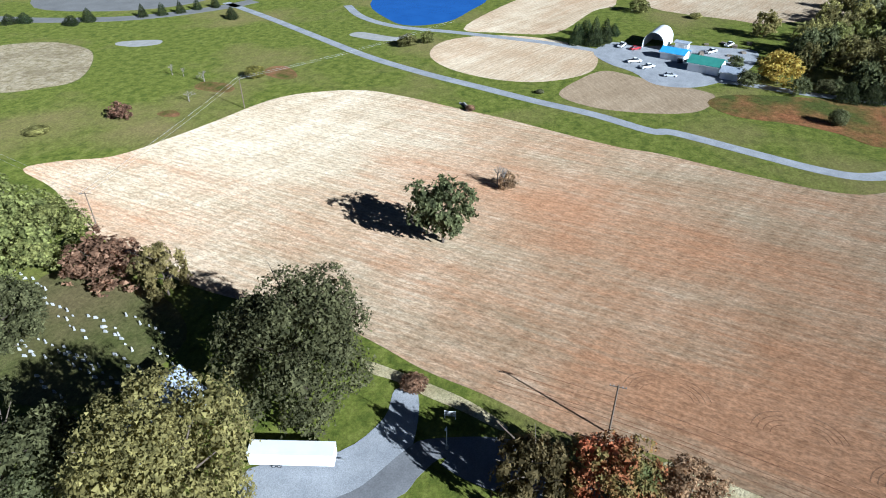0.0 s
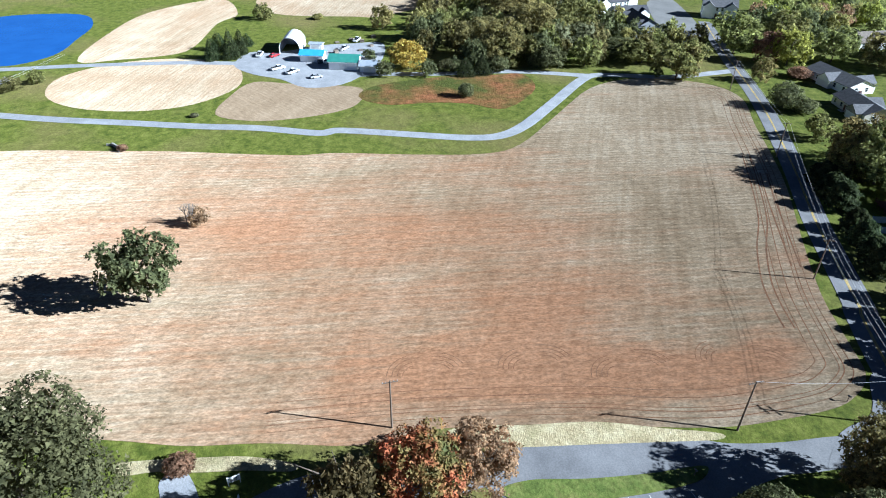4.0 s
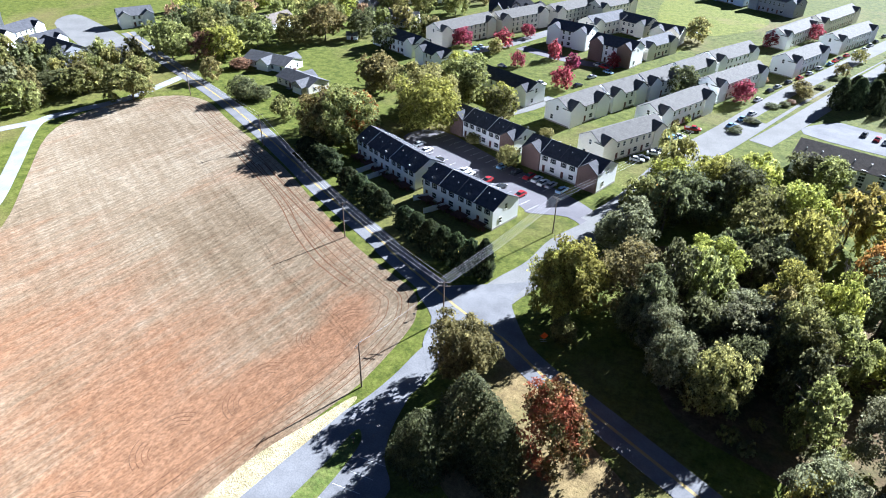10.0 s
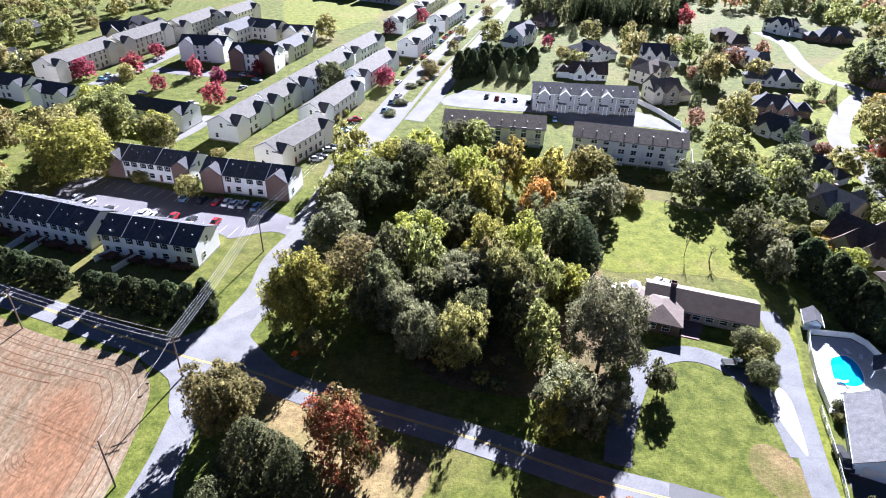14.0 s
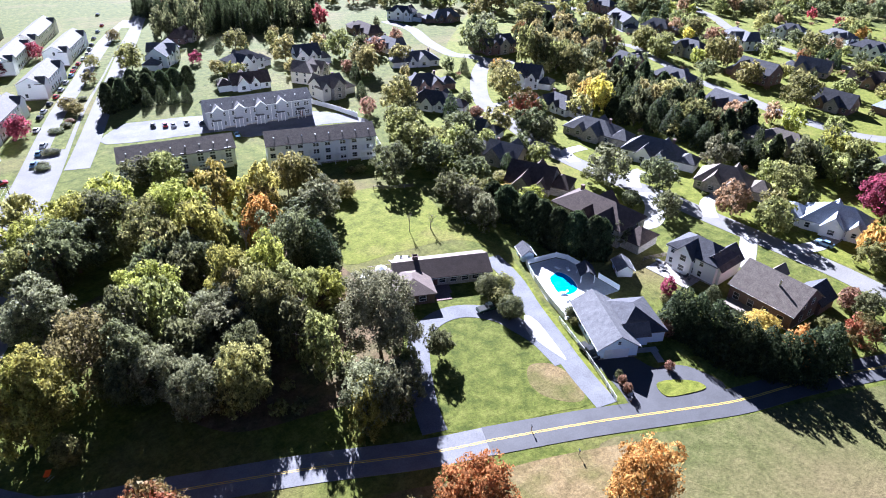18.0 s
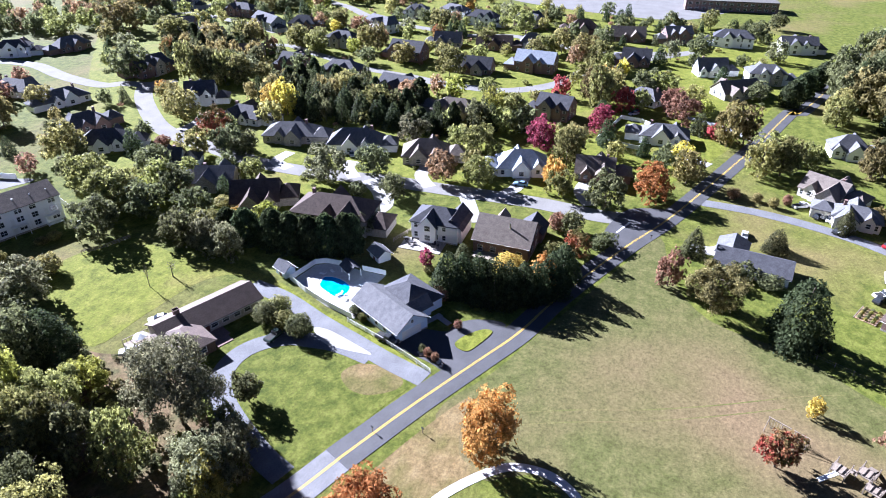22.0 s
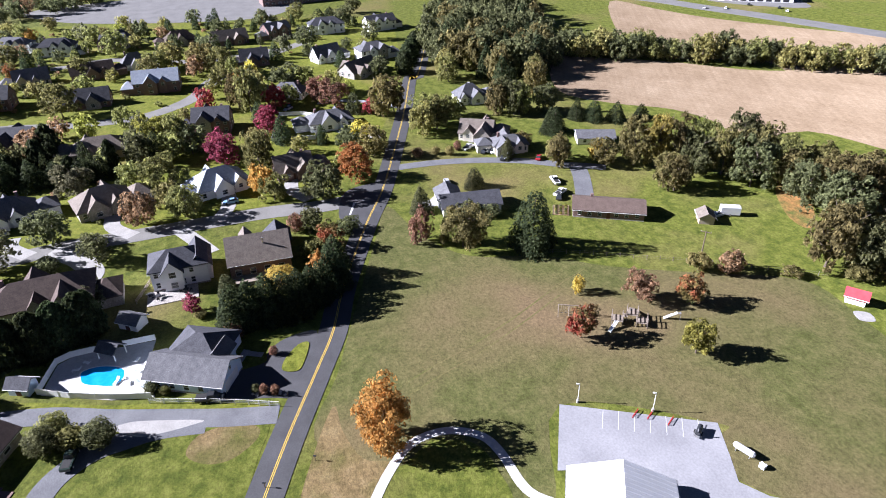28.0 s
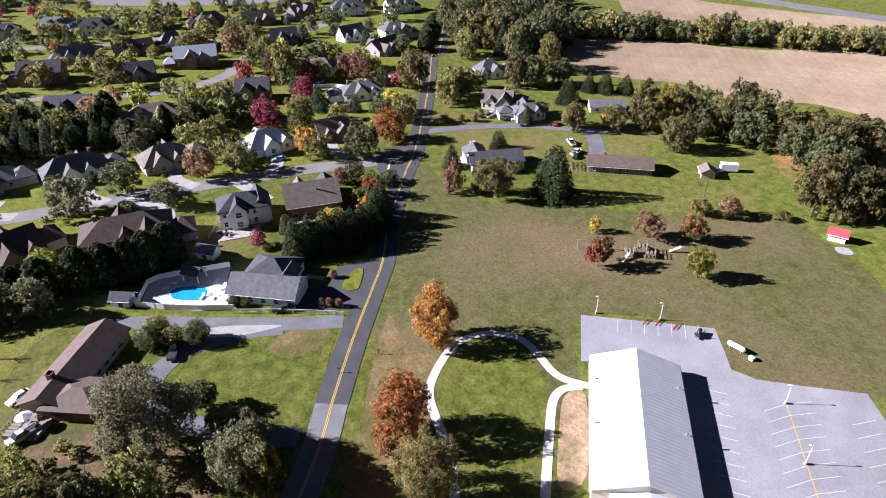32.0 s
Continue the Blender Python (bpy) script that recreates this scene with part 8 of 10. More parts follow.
part("handrail", boxes((-17.0, 4.38, 1.65, -11.5, 4.52, 1.75)), WOOD_GREY, deck)

# the pale blue house with the pool
pool_house = plain_house("house", "pale blue one-storey house with a grey shingle roof", 82.6, 63.4, -120.5, 16.0, 8.4, 2.9, 5.6, "blue", "grey")
wing(pool_house, turned(-1.5, 6.8, 0), 11.5, 10.0, 2.9, 6.0, "blue", "dark", True)
wing(pool_house, turned(3.2, 5.4, 90), 5.0, 3.4, 2.9, 4.6, "blue", "grey")
on_wall("garage_door", GARAGE_DOOR, pool_house, 16.0, 8.4, "right", -0.3, 0.05, 1.9)
for a in (-5.5, -2.5, 0.5, 3.5):
    window(pool_house, 16.0, 8.4, "front", a, 0.9, 1.0, 0.95, True)
window(pool_house, 16.0, 8.4, "right", 0, 3.5, 0.6, 0.5, True)
window(pool_house, 8.5, 20.0, "right", 6.5, 0.9, 1.2, 0.95, True)
part("walk", shifted(boxes((5.8, 4.5, 0, 7.2, 9.5, 0.1), (7.2, 7.8, 0, 10.5, 9.2, 0.1)), Matrix()), CONCRETE, pool_house, "white curved front walk")

# the white house and the tan-roofed house by the street
white_house = plain_house("house", "two-storey white house with a dark hipped roof", 122.4, 64.8, -91, 13.0, 9.0, 5.4, 8.6, "white", "dark", True)
wing(white_house, turned(-1.5, -2.8, 90), 6.0, 4.6, 5.3, 8.0, "white", "dark")
wing(white_house, turned(4.6, 1.5, 90), 9.5, 5.4, 4.3, 7.2, "white", "dark")
for z in (0.9, 3.7):
    for a in (-5.2, -3.0, 0.6, 2.8):
        window(white_house, 13.0, 9.0, "front", a, z, 0.9, 0.95, True)
        window(white_house, 13.0, 9.0, "back", a, z, 0.9, 0.95, True)
    window(white_house, 13.0, 11.6, "front", -1.5, z, 1.5, 1.0, True)
    window(white_house, 13.0, 9.0, "left", 0, z, 0.9, 0.95, True)
    window(white_house, 13.0, 9.0, "left", 2.5, z, 0.9, 0.95, True)
part("patio", boxes((-8.0, -10.5, 0, 3.5, -4.5, 0.15)), WALLS["stone"], white_house, "stone patio with furniture")
tan_house = plain_house("house", "brick house under a large weathered tan roof", 121.6, 45.6, -94, 14.8, 12.4, 4.3, 8.6, "brick", "tan")
for a in (-5.5, -2.0, 1.5, 5.0):
    window(tan_house, 14.8, 12.4, "front", a, 1.1, 1.3, 1.1, True)
    window(tan_house, 14.8, 12.4, "back", a, 1.1, 1.2, 1.0, True)
for z in (1.0, 4.2):
    window(tan_house, 14.8, 12.4, "right", 1.8, z, 1.0, 1.0, True)
    window(tan_house, 14.8, 12.4, "right", -1.8, z, 1.0, 1.0, True)
wing(tan_house, turned(-3.0, 4.6, 90), 5.0, 2.6, 5.6, 7.2, "brick", "tan")
wing(tan_house, turned(5.0, 8.0, 90), 6.5, 6.5, 2.9, 5.6, "brick", "dark")
part("deck", boxes((-6.5, -9.6, 0, 3.5, -6.2, 0.9)), WOOD_GREY, tan_house, "timber deck")
part("vent_pipe", boxes((1.2, -2.6, 5.5, 1.5, -2.3, 8.6)), STEEL, tan_house, "metal flue pipe")

# the houses east of the road
east_ranch = plain_house("ranch_house", "low white ranch house with a dark grey roof", 128.6, -15.6, -101, 17.0, 9.0, 2.7, 4.9, "white", "dark")
wing(east_ranch, turned(-5.5, 5.0, 90), 8.0, 7.0, 2.7, 4.4, "white", "grey")
for a in (-5.0, -1.5, 2.0, 5.5):
    window(east_ranch, 17.0, 9.0, "front", a, 0.9, 1.3, 0.9, True)
red_ranch = plain_house("ranch_house", "long red brick ranch house with a brown roof", 110.0, -50.9, -121.8, 19.5, 8.6, 2.6, 4.3, "brick", "umber")
for a in (-8, -5.2, -2.4, 2.2, 5.0, 7.8):
    window(red_ranch, 19.5, 8.6, "front", a, 0.9, 1.0, 0.85, True)
    window(red_ranch, 19.5, 8.6, "back", a, 0.9, 1.0, 0.85, True)
on_wall("door", DOOR, red_ranch, 19.5, 8.6, "front", 0, 0.15)
part("chimney", boxes((-5.2, 0.3, 2.6, -4.4, 1.1, 5.2)), WALLS["brick"], red_ranch)
cottage = plain_house("cottage", "small white cottage with a grey roof", 158.3, -77.2, -113.7, 13.0, 8.0, 2.6, 4.1, "white", "grey")
for a in (-4, 0, 4):
    window(cottage, 13.0, 8.0, "front", a, 0.9, 1.1, 0.9)

# the hall with the white metal roof
hall = thing("church_hall", "long low hall with a white standing-seam metal roof", "hall", place(16.2, 8.4, 148.4))
part("wall", prism_walls(31.0, 16.4, 2.9, 3.0), WALLS["cream"], hall)
hall_roof = part("roof", gable_roof(31.0, 16.4, 2.9, 3.0, 0.35, 0.12), METAL_WHITE, hall)
for s in (-1, 1):
    for k in range(40):
        seam = part("roof_seam", boxes((-0.025, 0, 0, 0.025, 9.1, 0.05)), METAL_WHITE, hall_roof)
        seam.matrix_local = Matrix.Translation((-15.7 + k * 0.805, 0, 6.06)) @ Euler((0, 0, radians(0 if s > 0 else 180))).to_matrix().to_4x4() @ Euler((-math.atan2(3.0, 8.2), 0, 0)).to_matrix().to_4x4()
    part("gutter", boxes((-15.9, s * 8.6 - 0.08, 2.62, 15.9, s * 8.6 + 0.08, 2.78)), STEEL, hall)
    for a in range(-12, 13, 4):
        window(hall, 28.0, 16.4, "front" if s < 0 else "back", a, 0.9, 1.0, 1.0, True)
    for a in (-9, 2):
        part("vent", boxes((a, s * 7.6 - 0.15, 3.4, a + 0.3, s * 7.6 + 0.15, 3.9)), STEEL, hall)
annex = thing("hall_annex", "lower wing of the hall with a ribbed grey metal roof", "hall", place(0.6, 17.6, 148.4))
part("wall", prism_walls(11.0, 11.0, 2.6, 1.4), WALLS["cream"], annex)
annex_roof = part("roof", gable_roof(11.0, 11.0, 2.6, 1.4, 0.3, 0.12), METAL_WHITE, annex)
for s in (-1, 1):
    for k in range(22):
        seam = part("roof_seam", boxes((-0.025, 0, 0, 0.025, 5.95, 0.05)), METAL_WHITE, annex_roof)
        seam.matrix_local = Matrix.Translation((-5.5 + k * 0.52, 0, 4.16)) @ Euler((0, 0, radians(0 if s > 0 else 180))).to_matrix().to_4x4() @ Euler((-math.atan2(1.4, 5.5), 0, 0)).to_matrix().to_4x4()

# the chapel among the trees and the white trailer
chapel = plain_house("chapel", "small white chapel with a pale blue-grey metal roof", -38.5, -47.0, 175, 13.0, 8.0, 3.6, 6.8, "white", "blue", category="chapel")
for a in (-4, 0, 4):
    window(chapel, 13.0, 8.0, "front", a, 1.0, 0.8, 1.3, True)
trailer = thing("cargo_trailer", "long white enclosed cargo trailer on two axles", "trailer", place(-39.2, -24.6, 105))
part("body", boxes((-6.0, -1.2, 0.6, 6.0, 1.2, 2.9), (-6.05, -1.23, 2.8, 6.05, 1.23, 2.95)), METAL_WHITE, trailer)
part("drawbar", boxes((6.0, -0.08, 0.55, 7.4, 0.08, 0.7)), STEEL, trailer)


def wheel_mesh(r, w):
    v, f = [], []
    tube(v, f, (0, -w / 2, 0), (0, w / 2, 0), r, r, 14)
    return mesh("wheel", v, f, RUBBER)


WHEEL = wheel_mesh(0.33, 0.22)
HUB = wheel_mesh(0.19, 0.24)
HUB.materials[0] = STEEL


def wheels(ob, places_, rims=True):
    for x, y in places_:
        w = part("wheel", WHEEL, None, ob)
        w.location = (x, y, 0.33)
        if rims:
            part("rim", HUB, None, w)


wheels(trailer, [(-2.6, -1.1), (-1.8, -1.1), (-2.6, 1.1), (-1.8, 1.1)])

# ---- farm yard ----
barn = thing("hoop_barn", "white arched fabric barn open at one end", "barn", place(-264, 19.5, 165))
v, f = [], []
for i, x in enumerate((-7, 7)):
    for k in range(13):
        a = math.pi * k / 12
        v.append((x, 4.2 * math.cos(a), 1.8 + 4.6 * math.sin(a) if 0 < k < 12 else 0))
for k in range(12):
    f.append((k, k + 1, 14 + k, 13 + k))
part("canopy", mesh("canopy", v, f, METAL_WHITE), None, barn)
part("back_wall", mesh("back_wall", [q for q in v[13:]], [tuple(range(13))], METAL_WHITE), None, barn)
for k, (x, y, rot, L, D, eave, top, wall, roof, words) in enumerate((
    (-247, 26, 70, 9, 6, 2.8, 4.0, "white", "teal", "open white shed with a bright blue roof"),
    (-235.5, 37, 70, 11, 8, 3.2, 4.8, "white", "green", "white workshop with a green metal roof"),
    (-262, 29, 70, 5, 3, 2.4, 2.8, "white", "blue", "white storage container with a flat top"),
    (-229, 45, 70, 6, 5, 2.6, 3.8, "white", "blue", "small white lean-to shed"),
)):
    ROOFS.setdefault("teal", material("bright blue metal roof", [(0.3, (0.05, 0.25, 0.5)), (0.7, (0.08, 0.33, 0.6))], scale=0.5, rough=0.4, world=False))
    ROOFS.setdefault("green", material("green metal roof", [(0.3, (0.04, 0.17, 0.14)), (0.7, (0.06, 0.22, 0.18))], scale=0.5, rough=0.4, world=False))
    shed = plain_house("farm_shed", words, x, y, rot, L, D, eave, top, wall, roof, category="shed", foundation=False)
    on_wall("garage_door", GARAGE_DOOR, shed, L, D, "front", 0, 0.02)

# ---- garden sheds ----
for x, y, rot, L, D, wall, roof, words in (
    (91.8, 95.2, -116, 4.2, 3.0, "blue", "dark", "small pale blue garden shed with a dark roof"),
    (105.9, 75.6, -128, 4.8, 3.6, "white", "grey", "white garden shed with a grey gambrel roof"),
    (95.1, -72.8, 150, 4.5, 4.0, "tan", "tan", "tan garden shed with a rounded pinkish roof"),
    (51.5, -77.7, 35, 4.0, 2.6, "white", "redtin", "white shed with a bright red roof"),
    (-166, 262, 20, 5, 3.5, "white", "grey", "small white garden shed"),
):
    ROOFS.setdefault("redtin", material("red metal roof", [(0.3, (0.4, 0.05, 0.06)), (0.7, (0.5, 0.08, 0.09))], scale=0.5, rough=0.4, world=False))
    shed = plain_house("garden_shed", words, x, y, rot, L, D, 2.1, 3.3, wall, roof, category="shed", foundation=False)
    on_wall("door", DOOR, shed, L, D, "front", 0, 0.02, 1.1, 0.9)
camper = thing("camper", "white camper trailer parked on the grass", "camper", place(95.2, -81.4, 60))
part("body", boxes((-2.6, -1.15, 0.5, 2.6, 1.15, 2.7)), METAL_WHITE, camper)
wheels(camper, [(0, -1.05), (0, 1.05)])

# the white poolside pavilion
pavilion = thing("pavilion", "white poolside pavilion with a dark gable roof", "pavilion", place(96.4, 79.4, -128))
part("roof", gable_roof(4.4, 3.4, 2.3, 1.2, 0.3), ROOFS["dark"], pavilion)
for x in (-2.1, 2.1):
    for y in (-1.6, 1.6):
        part("post", boxes((x - 0.09, y - 0.09, 0.1, x + 0.09, y + 0.09, 2.3)), WHITE_TRIM, pavilion)
part("beam", boxes((-2.2, -1.68, 2.15, 2.2, -1.5, 2.32), (-2.2, 1.5, 2.15, 2.2, 1.68, 2.32)), WHITE_TRIM, pavilion)
for k in range(9):
    lx, ly = ((87.2, 78.2), (86.2, 76.0), (85.0, 73.8), (83.2, 72.6), (88.9, 74.0), (92.5, 74.6), (90.3, 72.6), (95.6, 84.2), (94.0, 86.0))[k]
    lounger = thing("sun_lounger", "white sun lounger on the pool deck", "lounger", place(lx, ly, -30 + 37 * k), group="loungers by the pool")
    lounger.location.z = 0.12
    part("seat", boxes((-0.95, -0.3, 0.28, 0.45, 0.3, 0.36)), WHITE_TRIM, lounger)
    part("backrest", shifted(boxes((0, -0.3, 0, 0.75, 0.3, 0.07)), Matrix.Translation((0.42, 0, 0.3)) @ Euler((0, radians(-40), 0)).to_matrix().to_4x4()), WHITE_TRIM, lounger)
    for x in (-0.85, 0.35):
        for y in (-0.25, 0.25):
            part("leg", boxes((x - 0.03, y - 0.03, 0, x + 0.03, y + 0.03, 0.28)), WHITE_TRIM, lounger)

# ---- fences ----
def fence(points, label, mat, height=1.7, style="panel", pitch=2.4, name="fence"):
    """Posts along the line with panels or rails between them."""
    ob = thing(name, label, "fence", Matrix.Translation((*points[0], 0)))
    o = Vector(points[0])
    for a, b in zip(points, points[1:]):
        a, b = Vector(a) - o, Vector(b) - o
        n = max(1, round((b - a).length / pitch))
        for i in range(n):
            p, q = a.lerp(b, i / n), a.lerp(b, (i + 1) / n)
            m = Matrix.Translation((p.x, p.y, 0)) @ Euler((0, 0, math.atan2(q.y - p.y, q.x - p.x))).to_matrix().to_4x4()
            w = (q - p).length
            part("post", boxes((-0.07, -0.07, 0, 0.07, 0.07, height + 0.1)), mat, ob).matrix_local = m
            if style == "panel":
                part("panel", boxes((0.07, -0.03, 0.05, w - 0.07, 0.03, height)), mat, ob).matrix_local = m
            else:
                for z in ((0.35, 0.75, 1.1) if style == "rail" else (0.5, 1.0)):
                    t = 0.06 if style == "rail" else 0.015
                    part("rail", boxes((0.07, -t / 2, z, w - 0.07, t / 2, z + t * 2.2)), mat, ob).matrix_local = m
    return ob


RAIL_FENCE = [(78.5, 72.0), (76.5, 66.8), (74.5, 61.8), (71.0, 54.3), (68.3, 48.9)]
POOL_FENCE = [(89.6, 92.4), (93.9, 91.3), (98.0, 90.2), (99.3, 87.6), (99.3, 83.7), (99.1, 81.5)]
POOL_FENCE_B = [(98.9, 77.4), (98.6, 70.9)]
POOL_FENCE_C = [(89.6, 92.7), (86.0, 86.5), (82.6, 79.3), (79.8, 71.5)]
YARD_FENCE = [(205.5, 31.1), (232.6, 24.2), (230.4, 16.2), (226.3, 11.6)]
YARD_FENCE_B = [(205.5, 31.1), (201.0, 15.8), (208.4, 13.4)]
APART_FENCE = [(108.1, 234.0), (111.9, 221.6), (114.5, 207.2)]
APART_FENCE_B = [(93.6, 163.7), (97.4, 161.9), (107.2, 184.2)]
TOWN_FENCE_A = [(-88.2, 140.5), (-85.3, 147.9)]
TOWN_FENCE_B = [(-83.8, 138.4), (-80.4, 145.7)]
TOWN_FENCE_C = [(-66.1, 133.9), (-62.8, 137.4)]
TOWN_FENCE_D = [(-60.6, 128.9), (-56.1, 135.5)]
WIRE_FENCE = [(98.2, -22.4), (91.7, -34.6), (84.6, -45.8), (78.2, -56.8), (71.3, -66.7), (64.8, -76.1), (60.3, -81.8)]
BACK_FENCE = [(83.4, 150.9), (88.6, 147.3), (94.3, 144.6)]
BACK_FENCE_B = [(114.4, 75.3), (125.0, 71.3), (127.5, 62.2)]
WHITE_CARS = [(-81.2, 166.9), (-77.1, 163.9), (-40.0, 160.8), (-37.7, 159.6), (-35.3, 159.1), (-60.8, 156.2), (-58.8, 154.6)]
BLUE_CARS = [(-31.7, 157.6), (-51.9, 164.4)]
RED_CARS = [(-42.6, 161.4), (-52.6, 153.3), (-41.3, 149.5)]
DARK_CARS = [(-71.0, 158.9), (-46.9, 162.5), (-47.7, 151.4)]
STREET_CARS = [(-16.8, 187.8), (-15.5, 189.7), (-12.7, 194.9), (-11.7, 197.3), (-8.5, 210.5), (-7.7, 212.6), (-4.4, 221.1)]
COURT_CARS = [(-41.2, 312.4), (-29.3, 317.7), (-50.6, 276.7), (-47.9, 275.3), (-49.0, 259.6), (-51.4, 246.5), (-65.1, 242.0), (-86.8, 255.4), (-106.9, 273.8), (-105.9, 278.1), (-40.7, 296.9), (-36.5, 294.6), (-33.9, 303.3), (-20.2, 355.3), (-15.4, 350.9), (-44.5, 269.2)]
FAR_STREET_CARS = [(80.4, 426.7), (74.1, 411.9), (63.2, 382.1), (52.7, 355.4), (45.3, 340.5), (41.0, 328.8), (32.5, 309.1), (28.7, 300.5), (20.7, 283.6), (18.0, 276.9), (14.3, 263.7), (86.6, 459.0), (10.4, 239.8), (13.1, 246.6), (48.5, 347.5), (36.6, 319.0), (24.5, 292.0), (56.8, 364.0), (68.0, 396.0), (7.2, 231.0), (60.0, 373.0), (43.4, 335.5)]
APART_CARS = [(78.4, 231.6), (80.7, 230.6), (85.7, 229.3), (69.5, 217.3), (59.8, 240.0), (52.6, 242.0), (55.0, 240.2), (64.2, 236.6), (67.1, 235.0), (48.9, 244.3)]
YARD_TRUCKS = [(-237.9, 11.7), (-232.3, 16.7), (-258.2, 39.8), (-269.7, 47.1), (-257.5, 5.8)]
YARD_CARS = [(-224.8, 24.7), (-255.0, 11.3), (-242.4, 30.6), (-243.1, 28.0)]
EAST_CARS = [(169.6, -32.6), (164.4, -36.4), (163.6, -39.0), (156.6, -41.5), (151.9, -51.2), (133.6, -47.1), (125.5, -44.3), (123.4, -42.8), (146.3, -15.4)]
SUB_CARS = [(165.1, 100.0), (167.7, 54.5), (159.6, 49.8), (239.0, 19.8), (242.2, 18.7), (165.6, 111.5), (183.2, 65.4), (164.4, -37.7), (156.5, -39.9)]
GRAVE_ROWS = [(-62.6, -94.7), (-53.3, -89.3), (-57.4, -84.2), (-53.7, -76.8), (-56.0, -71.9), (-46.9, -83.8), (-46.3, -78.3), (-48.3, -75.3), (-47.4, -69.7), (-46.3, -64.1), (-40.3, -68.7), (-45.0, -66.3), (-53.4, -67.2), (-58.0, -65.0), (-48.4, -59.6), (-51.3, -54.5)]
WOODS_N = [(-250.9, 64.8), (-231.8, 74.5), (-217.4, 89.4), (-213.0, 108.6), (-209.9, 124.4), (-217.3, 142.0), (-203.7, 155.4), (-200.2, 173.2), (-227.1, 187.5), (-247.7, 169.8), (-283.5, 172.2), (-336.6, 187.7), (-379.7, 156.5), (-376.1, 110.4), (-295.6, 80.2)]
WOODS_SE = [(321.2, -67.8), (369.6, -92.9), (411.6, -119.2), (424.1, -149.1), (391.4, -164.9), (243.4, -108.6), (231.0, -90.6), (222.0, -71.9), (244.3, -71.8), (251.7, -60.4), (285.7, -60.6)]
TREELINE_E = [(262.9, -119.2), (246.1, -144.0), (222.1, -179.5), (196.1, -209.9), (168.6, -240.5), (144.9, -258.4), (155.4, -269.6), (177.2, -251.2), (206.0, -220.0), (233.4, -188.9), (278.5, -128.2)]
PINES_E = [(94.6, 373.8), (125.0, 356.9), (180.2, 355.8), (215.2, 420.3), (214.9, 482.8), (145.0, 493.5), (108.8, 458.1)]
WOODS_NW = [(-258.0, 226.1), (-213.0, 239.8), (-177.6, 266.8), (-148.7, 295.7), (-198.7, 358.5), (-302.6, 319.6)]
WOODS_TOP = [(126.6, 452.4), (243.5, 383.2), (369.8, 289.5), (538.3, 110.5), (669.0, 115.0), (455.6, 354.1), (173.6, 578.2)]
SUBDIVISION = [(133.8, 194.7), (328.0, 363.4), (445.2, 365.2), (481.4, 193.9), (429.8, 18.4), (391.4, -66.0), (236.8, -24.6), (163.1, 15.4), (152.4, 68.2), (146.4, 92.3), (115.7, 104.2), (108.5, 128.8)]
GARDENS_E = [(102.2, 352.0), (134.2, 338.2), (183.4, 349.1), (244.7, 367.8), (157.5, 215.4), (119.0, 185.0), (113.7, 193.1), (131.0, 241.9), (115.1, 247.1), (91.2, 258.7)]
CORNER_FLOOR = [(-28.4, 82.8), (-24.8, 89.9), (-18.4, 86.5), (-11.5, 81.3), (-1.7, 74.0), (6.5, 65.9), (-1.2, 56.4), (-13.4, 53.9), (-22.7, 58.9)]
UNDERGROWTH = [(4.0, 96.6), (2.3, 109.4), (-5.0, 119.7), (-8.4, 133.0), (2.1, 143.2), (16.7, 138.4), (30.5, 133.7), (46.0, 139.9), (58.6, 137.9), (52.9, 120.3), (54.8, 107.9), (51.4, 93.6), (41.2, 81.4), (32.5, 79.0), (22.8, 81.4), (12.8, 84.5), (7.7, 88.7)]
STOP_BAR = [(137.8, 18.2), (145.1, 15.0)]
FIELD_PASS = [(-128.1, 135.1), (-110.8, 124.8), (-96.4, 115.4), (-85.8, 106.6), (-75.2, 99.3), (-67.9, 95.7), (-61.1, 93.1)]
FIELD_PASS_B = [(-117.7, 132.7), (-103.7, 124.0), (-88.9, 115.4), (-77.7, 108.9)]
MEADOW_TRACK = [(62.9, 30.6), (67.2, 19.7), (71.0, 7.9), (76.5, -5.4), (83.2, -19.5), (86.9, -29.1)]
MEADOW_TRACK_B = [(59.5, 31.2), (64.1, 19.5), (67.9, 8.0), (73.5, -5.1), (79.5, -17.7)]
HIGHWAY_CARS = [(397.6, -247.9), (328.7, -271.2), (321.3, -282.3), (324.3, -304.5), (306.9, -313.6), (296.5, -309.7)]
ROCKS = [(74.2, 53.1), (73.6, 51.8), (72.7, 50.3), (72.2, 49.0), (71.6, 47.8)]
RANCH_WORN = [(62.7, 66.0), (66.5, 63.9), (67.2, 58.7), (65.1, 53.8), (62.1, 53.7), (59.0, 58.1), (59.2, 62.5)]
FAR_W = [(-209.7, 296.8), (-180.7, 318.4), (-140.2, 346.3), (-104.6, 414.5), (-188.7, 450.3), (-309.8, 426.5)]
LEAF_FALL = [(103.4, -106.7), (104.6, -114.4), (95.9, -112.0), (83.9, -101.2), (80.7, -95.2), (86.5, -95.2), (95.0, -99.8)]
fence(RAIL_FENCE, "white three-rail fence beside the drive", WHITE_TRIM, 1.2, "rail")
for line in (POOL_FENCE, POOL_FENCE_B, POOL_FENCE_C):
    fence(line, "white vinyl fence round the pool", WHITE_TRIM, 1.5)
for line in (YARD_FENCE, YARD_FENCE_B):
    fence(line, "white vinyl fence round a back yard", WHITE_TRIM, 1.6)
for line in (APART_FENCE, APART_FENCE_B):
    fence(line, "tall white vinyl fence by the apartments", WHITE_TRIM, 2.0)
